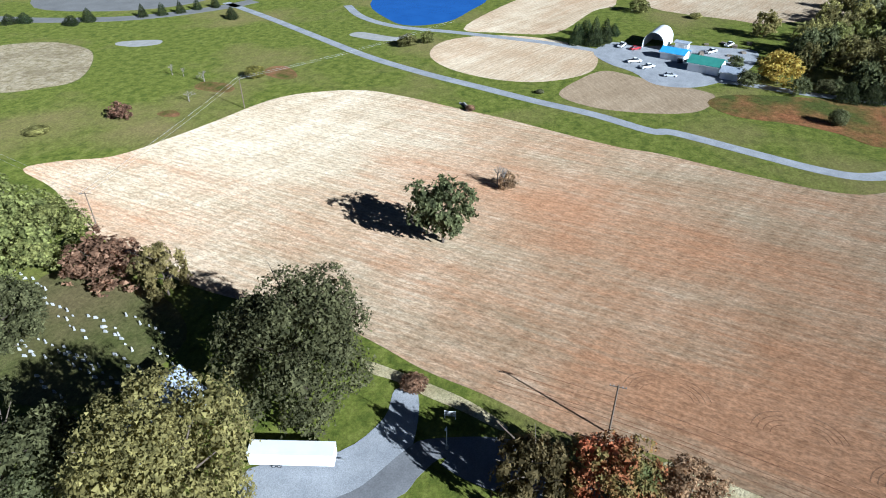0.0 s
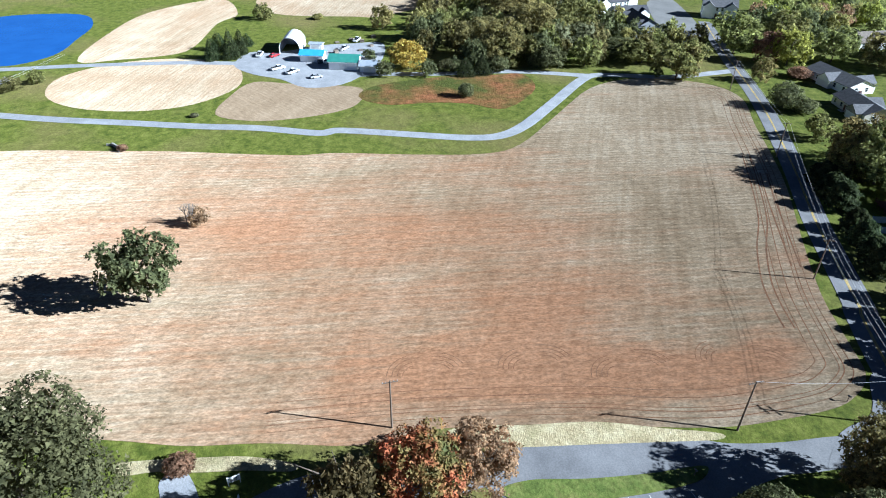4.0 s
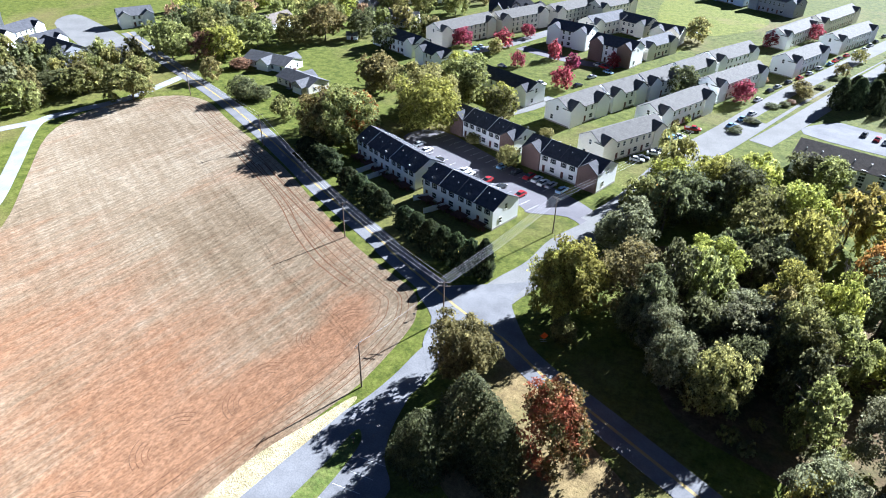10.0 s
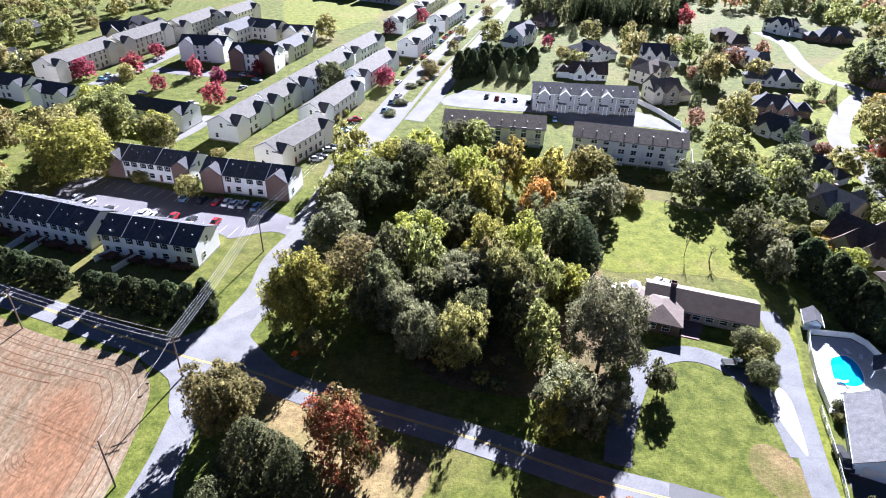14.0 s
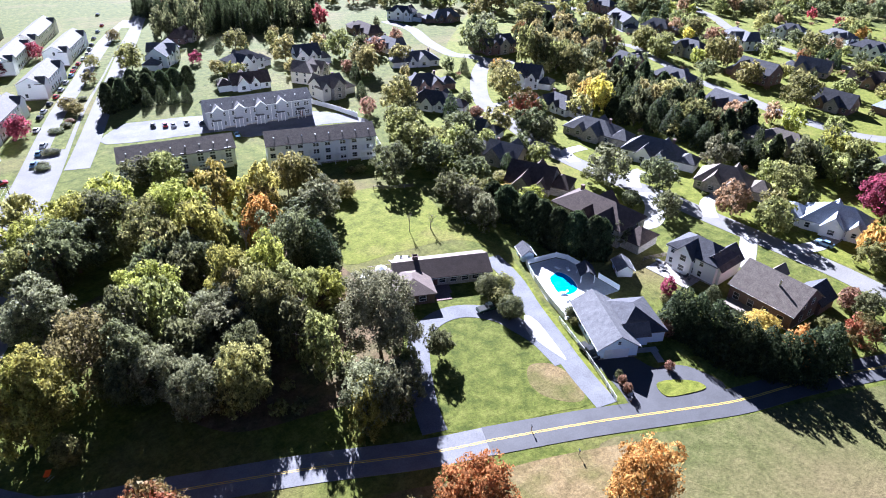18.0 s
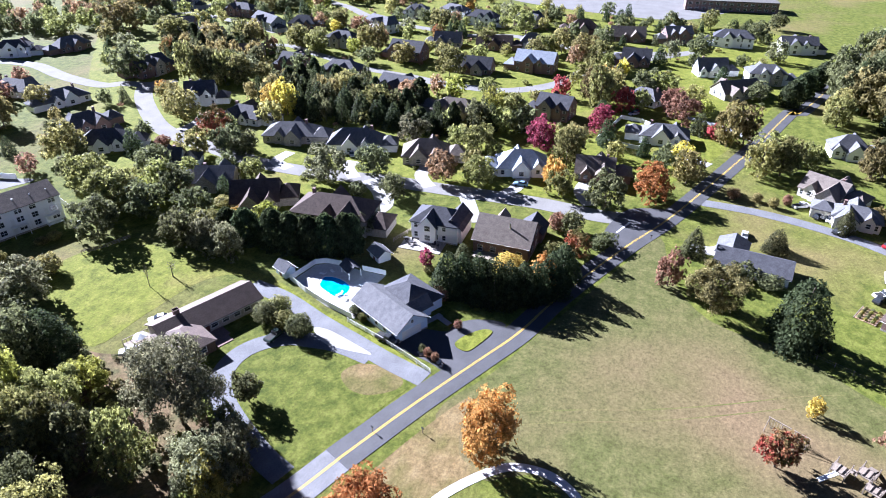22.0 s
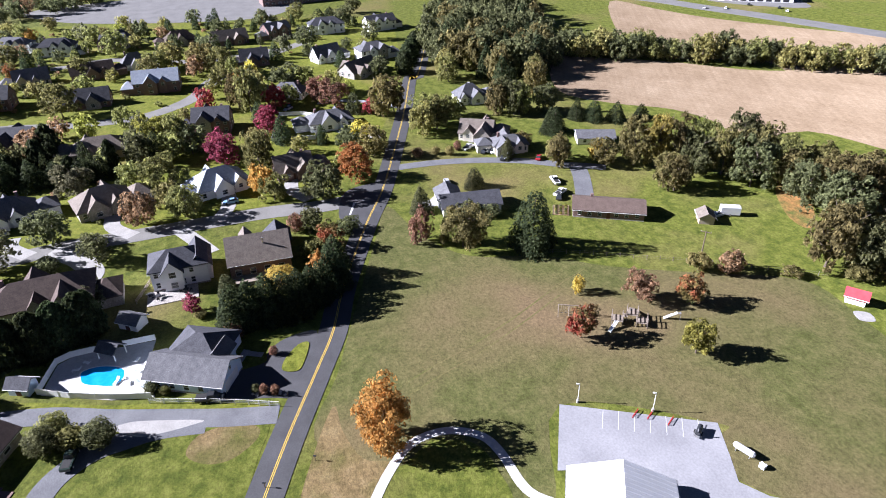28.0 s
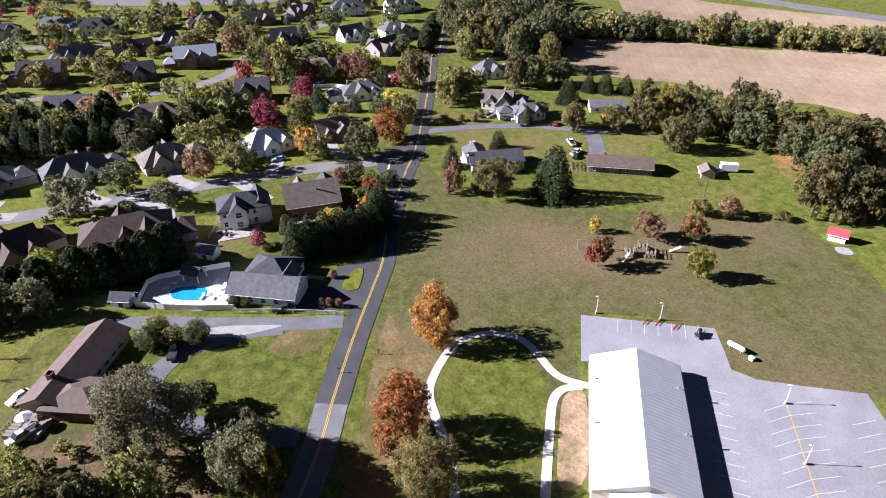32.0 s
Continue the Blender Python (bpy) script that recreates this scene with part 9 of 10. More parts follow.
for line in (TOWN_FENCE_A, TOWN_FENCE_B, TOWN_FENCE_C, TOWN_FENCE_D):
    fence(line, "white privacy fence between townhouse yards", WHITE_TRIM, 1.7)
fence(WIRE_FENCE, "thin wire fence on timber posts", WOOD_GREY, 1.1, "wire", 3.4)
fence(BACK_FENCE, "old timber rail fence", WOOD_GREY, 1.2, "rail", 3.0)
fence(BACK_FENCE_B, "dark timber rail fence", WOOD_GREY, 1.2, "rail", 3.0)


# ---- cars ----
def lofted(sections):
    """A body of cross-sections along x; each: x, half width, bottom, top, half width at the top."""
    bm = bmesh.new()
    rings = []
    for x, w, z0, z1, wt in sections:
        rings.append([bm.verts.new(p) for p in ((x, -w * 0.92, z0), (x, -w, z0 + (z1 - z0) * 0.35), (x, -wt, z1), (x, wt, z1), (x, w, z0 + (z1 - z0) * 0.35), (x, w * 0.92, z0))])
    for a, b in zip(rings, rings[1:]):
        for i in range(6):
            j = (i + 1) % 6
            bm.faces.new((a[i], b[i], b[j], a[j]))
    bm.faces.new(rings[0])
    bm.faces.new(rings[-1][::-1])
    bmesh.ops.recalc_face_normals(bm, faces=bm.faces)
    return bm


BODIES = {
    "sedan": [(-2.3, 0.78, 0.35, 0.75, 0.7), (-2.1, 0.88, 0.25, 0.95, 0.78), (-1.2, 0.9, 0.22, 1.0, 0.8), (1.0, 0.9, 0.22, 0.95, 0.8), (2.0, 0.87, 0.25, 0.8, 0.76), (2.3, 0.75, 0.35, 0.65, 0.66)],
    "truck": [(-2.75, 0.9, 0.45, 1.0, 0.88), (-2.6, 0.95, 0.4, 1.1, 0.92), (-0.4, 0.95, 0.38, 1.12, 0.92), (1.2, 0.95, 0.38, 1.15, 0.9), (2.5, 0.93, 0.42, 1.08, 0.86), (2.75, 0.85, 0.5, 0.95, 0.8)],
}
CABINS = {
    "sedan": [(-1.85, 0.72, 0.9, 0.97, 0.7), (-1.2, 0.76, 0.9, 1.42, 0.58), (0.2, 0.76, 0.9, 1.45, 0.58), (1.05, 0.74, 0.9, 0.96, 0.7)],
    "truck": [(-0.5, 0.86, 1.05, 1.15, 0.8), (-0.35, 0.86, 1.05, 1.78, 0.68), (0.9, 0.86, 1.05, 1.8, 0.68), (1.6, 0.84, 1.05, 1.15, 0.78)],
}
TOPS = {"sedan": (-1.15, -0.56, 1.42, 0.18, 0.56, 1.48), "truck": (-0.33, -0.66, 1.77, 0.88, 0.66, 1.83)}
CAR_MESHES = {}
LAMP_RED = material("red tail lamp", [(0.3, (0.3, 0.02, 0.02)), (0.7, (0.4, 0.03, 0.03))], scale=3, rough=0.2)
LAMP_CLEAR = material("clear headlamp", [(0.3, (0.6, 0.6, 0.58)), (0.7, (0.75, 0.75, 0.72))], scale=3, rough=0.15)


def car(x, y, rot, colour="white", kind="sedan", z=0.02):
    ob = thing("pickup_truck" if kind == "truck" else "car", f"{colour} {'pickup truck' if kind == 'truck' else 'saloon car'} parked on the ground", "pickup truck" if kind == "truck" else "car", place(x, y, rot), group="parked cars")
    ob.location.z = z
    key = kind, colour
    if key not in CAR_MESHES:
        CAR_MESHES[key] = (_mesh("body", lofted(BODIES[kind]), CAR_PAINT[colour]), _mesh("cabin", lofted(CABINS[kind]), GLASS), _mesh("car_roof", boxes(TOPS[kind]), CAR_PAINT[colour]))
    for n, me in zip(("body", "cabin", "car_roof"), CAR_MESHES[key]):
        part(n, me, None, ob, "dark glass cabin" if n == "cabin" else "")
    if kind == "truck":
        part("cargo_bed", boxes((-2.55, -0.75, 1.1, -0.6, 0.75, 1.13)), RUBBER, ob, "dark load bed")
    e = 2.26 if kind == "sedan" else 2.7
    close = math.hypot(x - 30, y - 60) < 120
    for s in (-1, 1) if close else ():
        part("headlight", boxes((e - 0.12, s * 0.55 - 0.17, 0.62, e + 0.02, s * 0.55 + 0.17, 0.76)), LAMP_CLEAR, ob)
        part("tail_light", boxes((-e - 0.02, s * 0.58 - 0.14, 0.68, -e + 0.12, s * 0.58 + 0.14, 0.82)), LAMP_RED, ob)
    b = 1.4 if kind == "sedan" else 1.75
    wheels(ob, [(-b, -0.82), (-b, 0.82), (b, -0.82), (b, 0.82)], close)
    return ob


for i, (x, y) in enumerate(WHITE_CARS):
    car(x, y, 70 + 3 * (i % 3), "white" if i % 4 else "silver")
for x, y in BLUE_CARS:
    car(x, y, 72, "blue")
for x, y in RED_CARS:
    car(x, y, 250, "red")
for x, y in DARK_CARS:
    car(x, y, 71, "dark")
MIX = ("silver", "dark", "white", "dark", "blue", "silver", "red")
for i, (x, y) in enumerate(STREET_CARS):
    car(x, y, 5 + 4 * (i % 3), MIX[i % 7], "truck" if i == 6 else "sedan")
for i, (x, y) in enumerate(COURT_CARS):
    car(x, y, 62 if i in (0, 1, 4, 5) else -25, MIX[(i + 3) % 7])
for i, (x, y) in enumerate(FAR_STREET_CARS):
    car(x, y, 64, MIX[(i + 6) % 7])
for i, (x, y) in enumerate(APART_CARS):
    car(x, y, 75, MIX[(i + 1) % 7])
for i, (x, y) in enumerate(YARD_TRUCKS):
    car(x, y, 115 + 12 * i, "white", "truck")
for i, (x, y) in enumerate(YARD_CARS):
    car(x, y, 100 + 30 * i, ("silver", "red", "white", "dark")[i])
for i, (x, y) in enumerate(EAST_CARS):
    car(x, y, -60 + 25 * (i % 3), ("silver", "dark", "white", "white", "red", "white", "white", "dark", "silver")[i], "truck" if i in (0, 3, 5, 6) else "sedan", 0.0 if i in (5, 6, 7) else 0.02)
for i, (x, y) in enumerate(SUB_CARS):
    car(x, y, 10 + 40 * i, MIX[(i + 2) % 7])
car(69.0, 84.6, -12, "green", "truck")
car(66.2, 112.6, 130, "white")
car(55.2, 110.2, 125, "silver", "truck")
car(75.0, 61.0, -105, "dark", "truck")
car(95.6, -76.4, 90, "silver", "truck", 0.0)


for i, (x, y) in enumerate(HIGHWAY_CARS):
    car(x, y, -45, ("dark", "white", "white", "dark", "dark", "white")[i])


# ---- poles and wires ----
def pole(x, y, h, arm=0.0, arms=1, label="weathered timber utility pole with a crossarm"):
    ob = thing("utility_pole", label, "utility pole", place(x, y, arm), group="utility poles")
    v, f = [], []
    tube(v, f, (0, 0, -0.1), (0, 0, h), 0.17, 0.11, 8)
    part("shaft", mesh("shaft", v, f, POLE_WOOD), None, ob)
    for k in range(arms):
        z = h - 0.4 - 0.9 * k
        part("crossarm", boxes((-1.2, -0.06, z, 1.2, 0.06, z + 0.13)), POLE_WOOD, ob)
        for q in (-1.1, -0.6, 0.6, 1.1):
            v, f = [], []
            tube(v, f, (q, 0, z + 0.13), (q, 0, z + 0.35), 0.06, 0.04, 6)
            part("insulator", mesh("insulator", v, f, STEEL), None, ob)
    return ob


def span(a, b, sag=0.8, offsets=(0.0,), thick=0.012):
    """Wires that hang between two pole heads."""
    a, b = Vector(a), Vector(b)
    d = (b - a).to_2d().normalized()
    for o in offsets:
        s = Vector((-d.y, d.x, 0)) * o
        v, f = [], []
        pts = [a.lerp(b, k / 10) + s - Vector((0, 0, sag * 4 * (k / 10) * (1 - k / 10))) for k in range(11)]
        for p in pts:
            v += [p + Vector((-d.y * e * thick, d.x * e * thick, g * thick)) for e, g in ((-1, -1), (1, -1), (1, 1), (-1, 1))]
        f = [(4 * k + j, 4 * k + (j + 1) % 4, 4 * k + 4 + (j + 1) % 4, 4 * k + 4 + j) for k in range(10) for j in range(4)] + [(3, 2, 1, 0), (40, 41, 42, 43)]
        tagged(new("overhead_wire", mesh("overhead_wire", v, f, WIRE)), "thin overhead wire between utility poles", "wire", group="overhead wires")


POLES = [(-177.4, 167.6, 10.5, 60), (-124.7, 143.8, 10.5, 60), (-72.6, 110.0, 9.8, 60), (-37.5, 92.4, 9.8, 20), (-42.6, 68.8, 10.5, 90), (-57.0, 17.6, 10.0, 90), (-27.4, 135.2, 10.3, -20), (-3.8, 193.2, 10.5, -20), (-156.4, -105.0, 10.0, 120), (-81.9, -96.1, 10.0, 120), (77.1, -55.7, 10.0, 40)]
for x, y, h, a in POLES:
    pole(x, y, h, a, 2 if (x, y) == (-37.5, 92.4) else 1)
for i, j, o in ((0, 1, (-0.6, 0.6)), (1, 2, (-0.6, 0.6)), (2, 3, (-1.0, 0, 1.0)), (3, 6, (-1.1, -0.6, 0, 0.6, 1.1)), (6, 7, (-1.0, 0, 1.0)), (3, 4, (0,)), (8, 9, (-0.8, 0.8))):
    a, b = POLES[i], POLES[j]
    span((a[0], a[1], a[2]), (b[0], b[1], b[2]), 0.7, o)
span((-156.4, -105.0, 10.0), (-240.0, -60.0, 10.0), 1.2, (-0.8, 0.8))
span((-81.9, -96.1, 10.0), (-110.0, -190.0, 10.0), 1.2, (-0.8, 0.8))
for x, y, a in ((12.0, -20.9, 60), (0.3, -13.4, 60), (40.9, -14.9, 60), (48.1, -3.4, 60), (-47.5, -4.5, 0)):
    lamp = thing("car_park_lamp", "slim pale lamp post on a concrete base", "lamp post", place(x, y, a), group="car park lamps")
    v, f = [], []
    tube(v, f, (0, 0, 0.6), (0, 0, 4.7), 0.07, 0.05, 8)
    part("post", mesh("post", v, f, WHITE_TRIM), None, lamp)
    v, f = [], []
    tube(v, f, (0, 0, 0), (0, 0, 0.7), 0.28, 0.26, 10)
    part("base", mesh("base", v, f, CONCRETE), None, lamp)
    part("bracket", boxes((-0.05, -0.03, 4.62, 0.3, 0.03, 4.68)), WHITE_TRIM, lamp)
    part("lamp_head", boxes((0.2, -0.12, 4.56, 0.6, 0.12, 4.7)), WHITE_TRIM, lamp)

# ---- small things by the roads ----
sign = thing("work_sign", "orange diamond road work sign on a stand", "sign", place(-17.0, 95.4, 30))
SIGN_ORANGE = material("orange sign sheeting", [(0.3, (0.75, 0.12, 0.02)), (0.7, (0.85, 0.16, 0.03))], scale=2, rough=0.5)
part("board", shifted(boxes((-0.6, -0.02, -0.6, 0.6, 0.02, 0.6)), Matrix.Translation((0, 0, 1.3)) @ Euler((0, radians(45), 0)).to_matrix().to_4x4()), SIGN_ORANGE, sign)
part("stand", boxes((-0.03, 0.02, 0, 0.03, 0.08, 1.5), (-0.6, -0.3, 0, 0.6, -0.22, 0.06), (-0.6, 0.3, 0, 0.6, 0.38, 0.06)), STEEL, sign)
copy_thing(sign, place(-159.0, 182.0, 60))
for x, y, a in ((53.1, 45.2, 60), (70.4, 47.1, 60), (50.7, 54.0, 60), (137.0, 9.0, 60), (-37.2, 57.5, 0), (-43.0, 90.0, 20)):
    box_ = thing("mailbox", "dark mailbox on a timber post by the road", "mailbox", place(x, y, a), group="mailboxes")
    part("post", boxes((-0.05, -0.05, 0, 0.05, 0.05, 1.1)), POLE_WOOD, box_)
    v, f = [], []
    tube(v, f, (-0.28, 0, 1.22), (0.28, 0, 1.22), 0.14, 0.14, 8)
    part("letter_case", mesh("letter_case", v, f, CAR_PAINT["dark"]), None, box_)
tank = thing("gas_tank", "white gas tank on steel feet in the grass", "gas tank", place(27.1, -23.1, 20))
v, f = [], []
for a, b, ra, rb in ((-1.9, -1.6, 0.25, 0.55), (-1.6, 1.6, 0.55, 0.55), (1.6, 1.9, 0.55, 0.25)):
    tube(v, f, (a, 0, 1.0), (b, 0, 1.0), ra, rb, 12)
part("vessel", mesh("vessel", v, f, METAL_WHITE), None, tank)
for x in (-1.2, 1.2):
    for y in (-0.4, 0.4):
        part("foot", boxes((x - 0.06, y - 0.06, 0, x + 0.06, y + 0.06, 0.65)), STEEL, tank)
utility = thing("utility_box", "small white utility box in the grass", "utility box", place(23.6, -23.8, 10))
part("case", boxes((-0.5, -0.35, 0, 0.5, 0.35, 0.8)), METAL_WHITE, utility)
part("lid", boxes((-0.54, -0.39, 0.8, 0.54, 0.39, 0.86)), METAL_WHITE, utility)
smoker = thing("trailer_grill", "dark barrel grill on a small trailer", "grill", place(33.5, -19.0, -55))
v, f = [], []
tube(v, f, (-1.1, 0, 1.0), (1.1, 0, 1.0), 0.45, 0.45, 12)
part("barrel", mesh("barrel", v, f, CAR_PAINT["dark"]), None, smoker)
part("chassis", boxes((-1.5, -0.5, 0.45, 1.3, 0.5, 0.55), (1.3, -0.05, 0.45, 2.4, 0.05, 0.53)), STEEL, smoker)
part("chimney", boxes((-1.0, -0.08, 1.4, -0.84, 0.08, 2.0)), STEEL, smoker)
wheels(smoker, [(0, -0.65), (0, 0.65)])
for k, (x, y) in enumerate(((41.5, -11.5), (40.2, -13.8), (37.6, -16.3))):
    rack = thing("bike_rack", "low red bicycle rack on the asphalt", "bike rack", place(x, y, -60), group="bike racks")
    part("rail", boxes((-1.2, -0.04, 0.5, 1.2, 0.04, 0.58), (-1.2, -0.04, 0.05, 1.2, 0.04, 0.12)), CAR_PAINT["red"], rack)
    for q in range(7):
        part("hoop", boxes((-1.18 + 0.39 * q, -0.03, 0.05, -1.12 + 0.39 * q, 0.03, 0.55)), CAR_PAINT["red"], rack)

# ---- the playground ----
play = thing("play_tower", "weathered grey timber play tower with ramps and a slide", "playset", place(65.2, -26.8, -35))
for cx, cy, z in ((-1.2, 2.6, 1.3), (1.0, -0.6, 1.7), (-0.8, -2.6, 1.2)):
    part("platform", boxes((cx - 1.2, cy - 1.2, z - 0.12, cx + 1.2, cy + 1.2, z)), WOOD_GREY, play)
    for sx in (-1.15, 1.15):
        for sy in (-1.15, 1.15):
            part("post", boxes((cx + sx - 0.08, cy + sy - 0.08, 0, cx + sx + 0.08, cy + sy + 0.08, z + 1.3)), WOOD_GREY, play)
    for s in (-1.15, 1.15):
        part("guard_rail", boxes((cx - 1.2, cy + s - 0.04, z + 0.85, cx + 1.2, cy + s + 0.04, z + 1.0)), WOOD_GREY, play)
        part("guard_rail", boxes((cx - 1.2, cy + s - 0.04, z + 0.4, cx + 1.2, cy + s + 0.04, z + 0.52)), WOOD_GREY, play)
part("bridge", boxes((-0.7, 0.4, 1.35, 0.5, 1.5, 1.45)), WOOD_GREY, play)
part("ramp", shifted(boxes((0, -0.6, -0.06, 3.2, 0.6, 0.06)), Matrix.Translation((2.1, -0.6, 1.65)) @ Euler((0, radians(30), 0)).to_matrix().to_4x4()), WOOD_GREY, play)
part("slide", shifted(boxes((0, -0.35, -0.04, 3.4, 0.35, 0.04), (0, -0.4, 0, 3.4, -0.33, 0.22), (0, 0.33, 0, 3.4, 0.4, 0.22)), Matrix.Translation((-2.3, 2.6, 1.3)) @ Euler((0, radians(24), radians(150))).to_matrix().to_4x4()), WHITE_TRIM, play, "white slide chute")
swing = thing("swing_frame", "grey timber swing frame on the grass", "swing", place(71.6, -16.6, -120))
for x in (-3.4, -1.1, 1.1, 3.4):
    for s in (-1, 1):
        v, f = [], []
        tube(v, f, (x, s * 1.2, 0), (x, s * 0.08, 2.6), 0.07, 0.07, 6)
        part("leg", mesh("leg", v, f, WOOD_GREY), None, swing)
part("beam", boxes((-3.6, -0.08, 2.55, 3.6, 0.08, 2.72)), WOOD_GREY, swing)
for x in (-2.6, -1.7, 1.7, 2.6):
    part("swing_seat", boxes((x - 0.25, -0.1, 0.5, x + 0.25, 0.1, 0.54)), RUBBER, swing)
    part("chain", boxes((x - 0.24, -0.012, 0.54, x - 0.215, 0.012, 2.55), (x + 0.215, -0.012, 0.54, x + 0.24, 0.012, 2.55)), STEEL, swing)
slide = thing("slide", "small white playground slide with a ladder", "slide", place(61.6, -36.6, 60))
part("chute", shifted(boxes((0, -0.3, -0.03, 3.2, 0.3, 0.03), (0, -0.35, 0, 3.2, -0.29, 0.18), (0, 0.29, 0, 3.2, 0.35, 0.18)), Matrix.Translation((0, 0, 1.7)) @ Euler((0, radians(31), 0)).to_matrix().to_4x4()), WHITE_TRIM, slide)
part("ladder", boxes((-0.75, -0.35, 0, -0.68, -0.28, 2.2), (-0.75, 0.28, 0, -0.68, 0.35, 2.2), *[(-0.74, -0.3, 0.3 * k, -0.69, 0.3, 0.3 * k + 0.05) for k in range(1, 6)]), STEEL, slide)
part("deck", boxes((-0.75, -0.35, 1.68, 0.05, 0.35, 1.74)), STEEL, slide)

# ---- the graveyard ----
rng = random.Random(5)
stones = [
    _mesh("headstone", boxes((-0.4, -0.1, 0.12, 0.4, 0.1, 0.85), (-0.3, -0.1, 0.85, 0.3, 0.1, 0.98), (-0.5, -0.18, -0.05, 0.5, 0.18, 0.12)), STONE),
    _mesh("headstone", boxes((-0.3, -0.08, 0, 0.3, 0.08, 0.6), (-0.22, -0.08, 0.6, 0.22, 0.08, 0.7)), STONE),
    _mesh("headstone", boxes((-0.55, -0.14, 0.15, 0.55, 0.14, 0.8), (-0.7, -0.24, -0.05, 0.7, 0.24, 0.15)), STONE),
    _mesh("headstone", boxes((-0.25, -0.25, 0, 0.25, 0.25, 0.35), (-0.17, -0.17, 0.35, 0.17, 0.17, 1.3), (-0.1, -0.1, 1.3, 0.1, 0.1, 1.55)), STONE),
]
for i, (x, y) in enumerate(GRAVE_ROWS):
    for k in range(6):
        q = new("headstone", stones[(i * 3 + k * 2 + (k > 3)) % 4])
        q.matrix_world = place(x + rng.uniform(-0.5, 0.5) + (k - 2.5) * 0.55, y + (k - 2.5) * 1.9 + rng.uniform(-0.4, 0.4), 100 + rng.uniform(-8, 8)) @ Matrix.Diagonal((0.6, 0.6, 0.6, 1))
        q.location.z = 0.03
        tagged(q, "weathered pale gravestone standing in the turf", "gravestone", "gravestones")
tree(-57.5, -13.0, 2.0, 4.6, "bush_russet")

# ---- paint, tracks and stones on the ground ----
a, b = Vector(STOP_BAR[0]), Vector(STOP_BAR[1])
part("stop_bar", ribbon_mesh("stop_bar", [tuple(a), tuple(a.lerp(b, 0.5)), tuple(b)], 0.6, 0.094, WHITE_PAINT, 0, bottom=0.06), None, bpy.data.objects["junction.001"])
for line in (MEADOW_TRACK, MEADOW_TRACK_B):
    ribbon("wheel_track", line, 0.3, 0.03, WORN_TURF, "faint dry wheel track across the meadow", category="track")
rng = random.Random(9)
for x, y in ROCKS:
    for k in range(3):
        bm = bmesh.new()
        bmesh.ops.create_icosphere(bm, subdivisions=2, radius=rng.uniform(0.25, 0.5))
        for q in bm.verts:
            q.co *= rng.uniform(0.82, 1.12)
            q.co.z *= 0.7
        rock = new("rock", _mesh("rock", bm, STONE))
        rock.location = (x + rng.uniform(-0.9, 0.9), y + rng.uniform(-0.9, 0.9), 0.15)
        tagged(rock, "rounded grey stone bordering the planted bed", "rock", "rocks by the drive")

# ---- more of the ground: turned headlands, worn turf, a boat pad ----
HEADLAND = [(-182.0, 164.7), (-167.7, 165.5), (-147.0, 154.2), (-125.1, 143.0), (-107.4, 133.0), (-85.5, 118.6), (-68.0, 107.7), (-54.6, 101.6), (-47.0, 97.9), (-43.2, 91.3), (-42.3, 85.2), (-42.7, 75.6), (-43.6, 67.7), (-46.3, 57.5), (-49.5, 48.4), (-52.9, 34.5), (-56.0, 20.0), (-59.1, -1.5)]
for off, wide in ((1.9, 0.16), (3.3, 0.2), (4.1, 0.14), (6.2, 0.2), (7.9, 0.16)):
    ribbon("furrow", HEADLAND, wide, 0.052, TURNED_SOIL, "furrow of turned red soil following the field's edge", category="soil", offset=-off)
for k, (x, y) in enumerate([(-68.1, 22.1), (-67.7, 29.2), (-64.9, 40.8), (-64.9, 47.9), (-59.1, 55.5), (-59.3, 64.3), (-57.9, 75.1), (-54.7, 85.2)]):
    bend = 1 if k % 2 else -1
    for r in (2.6, 3.5, 4.4, 5.3):
        arc = [(x + 1.5 - r * math.cos(radians(a)), y + bend * (r * math.sin(radians(a)) - 2.0)) for a in (4, 22, 40, 58, 76)]
        ribbon("turning_furrow", arc, 0.15, 0.052, TURNED_SOIL, "curved furrow where the plough turned at the field's end", category="soil")
for line, gap in ((FIELD_PASS, 1.9), (FIELD_PASS_B, 1.8)):
    for off in (0, gap):
        ribbon("wheel_track", line, 0.34, 0.051, TURNED_SOIL, "dark wheel track along the tilled field", category="track", offset=off)
patch("worn_turf", RANCH_WORN, 0.036, MEADOW_DRY, "worn tan patch of the looped lawn", category="lawn")
patch("boat_pad", [(44.6, -75.6), (46.2, -73.0), (49.0, -74.4), (47.2, -77.0)], 0.06, CONCRETE, "small white concrete pad by the red-roofed shed")

# the long white building beside the highway
depot = thing("warehouse", "long white warehouse with dark loading doors", "warehouse", place(338.0, -322.0, 52))
part("wall", boxes((-24, -9, 0, 24, 9, 6.5)), WALLS["white"], depot)
part("roof", boxes((-24.3, -9.3, 6.5, 24.3, 9.3, 6.9)), METAL_WHITE, depot)
for s in (-1, 1):
    for k in range(8):
        part("loading_door", boxes((-21 + k * 5.4, s * 9.0 - 0.08, 0.4, -17.4 + k * 5.4, s * 9.0 + 0.08, 4.2)), SHUTTER_PAINT, depot)
patch("depot_yard", [(300, -330), (330, -300), (362, -292), (380, -320), (345, -352), (318, -345)], 0.05, PALE_PAVING, "pale yard round the warehouse", category="car park")


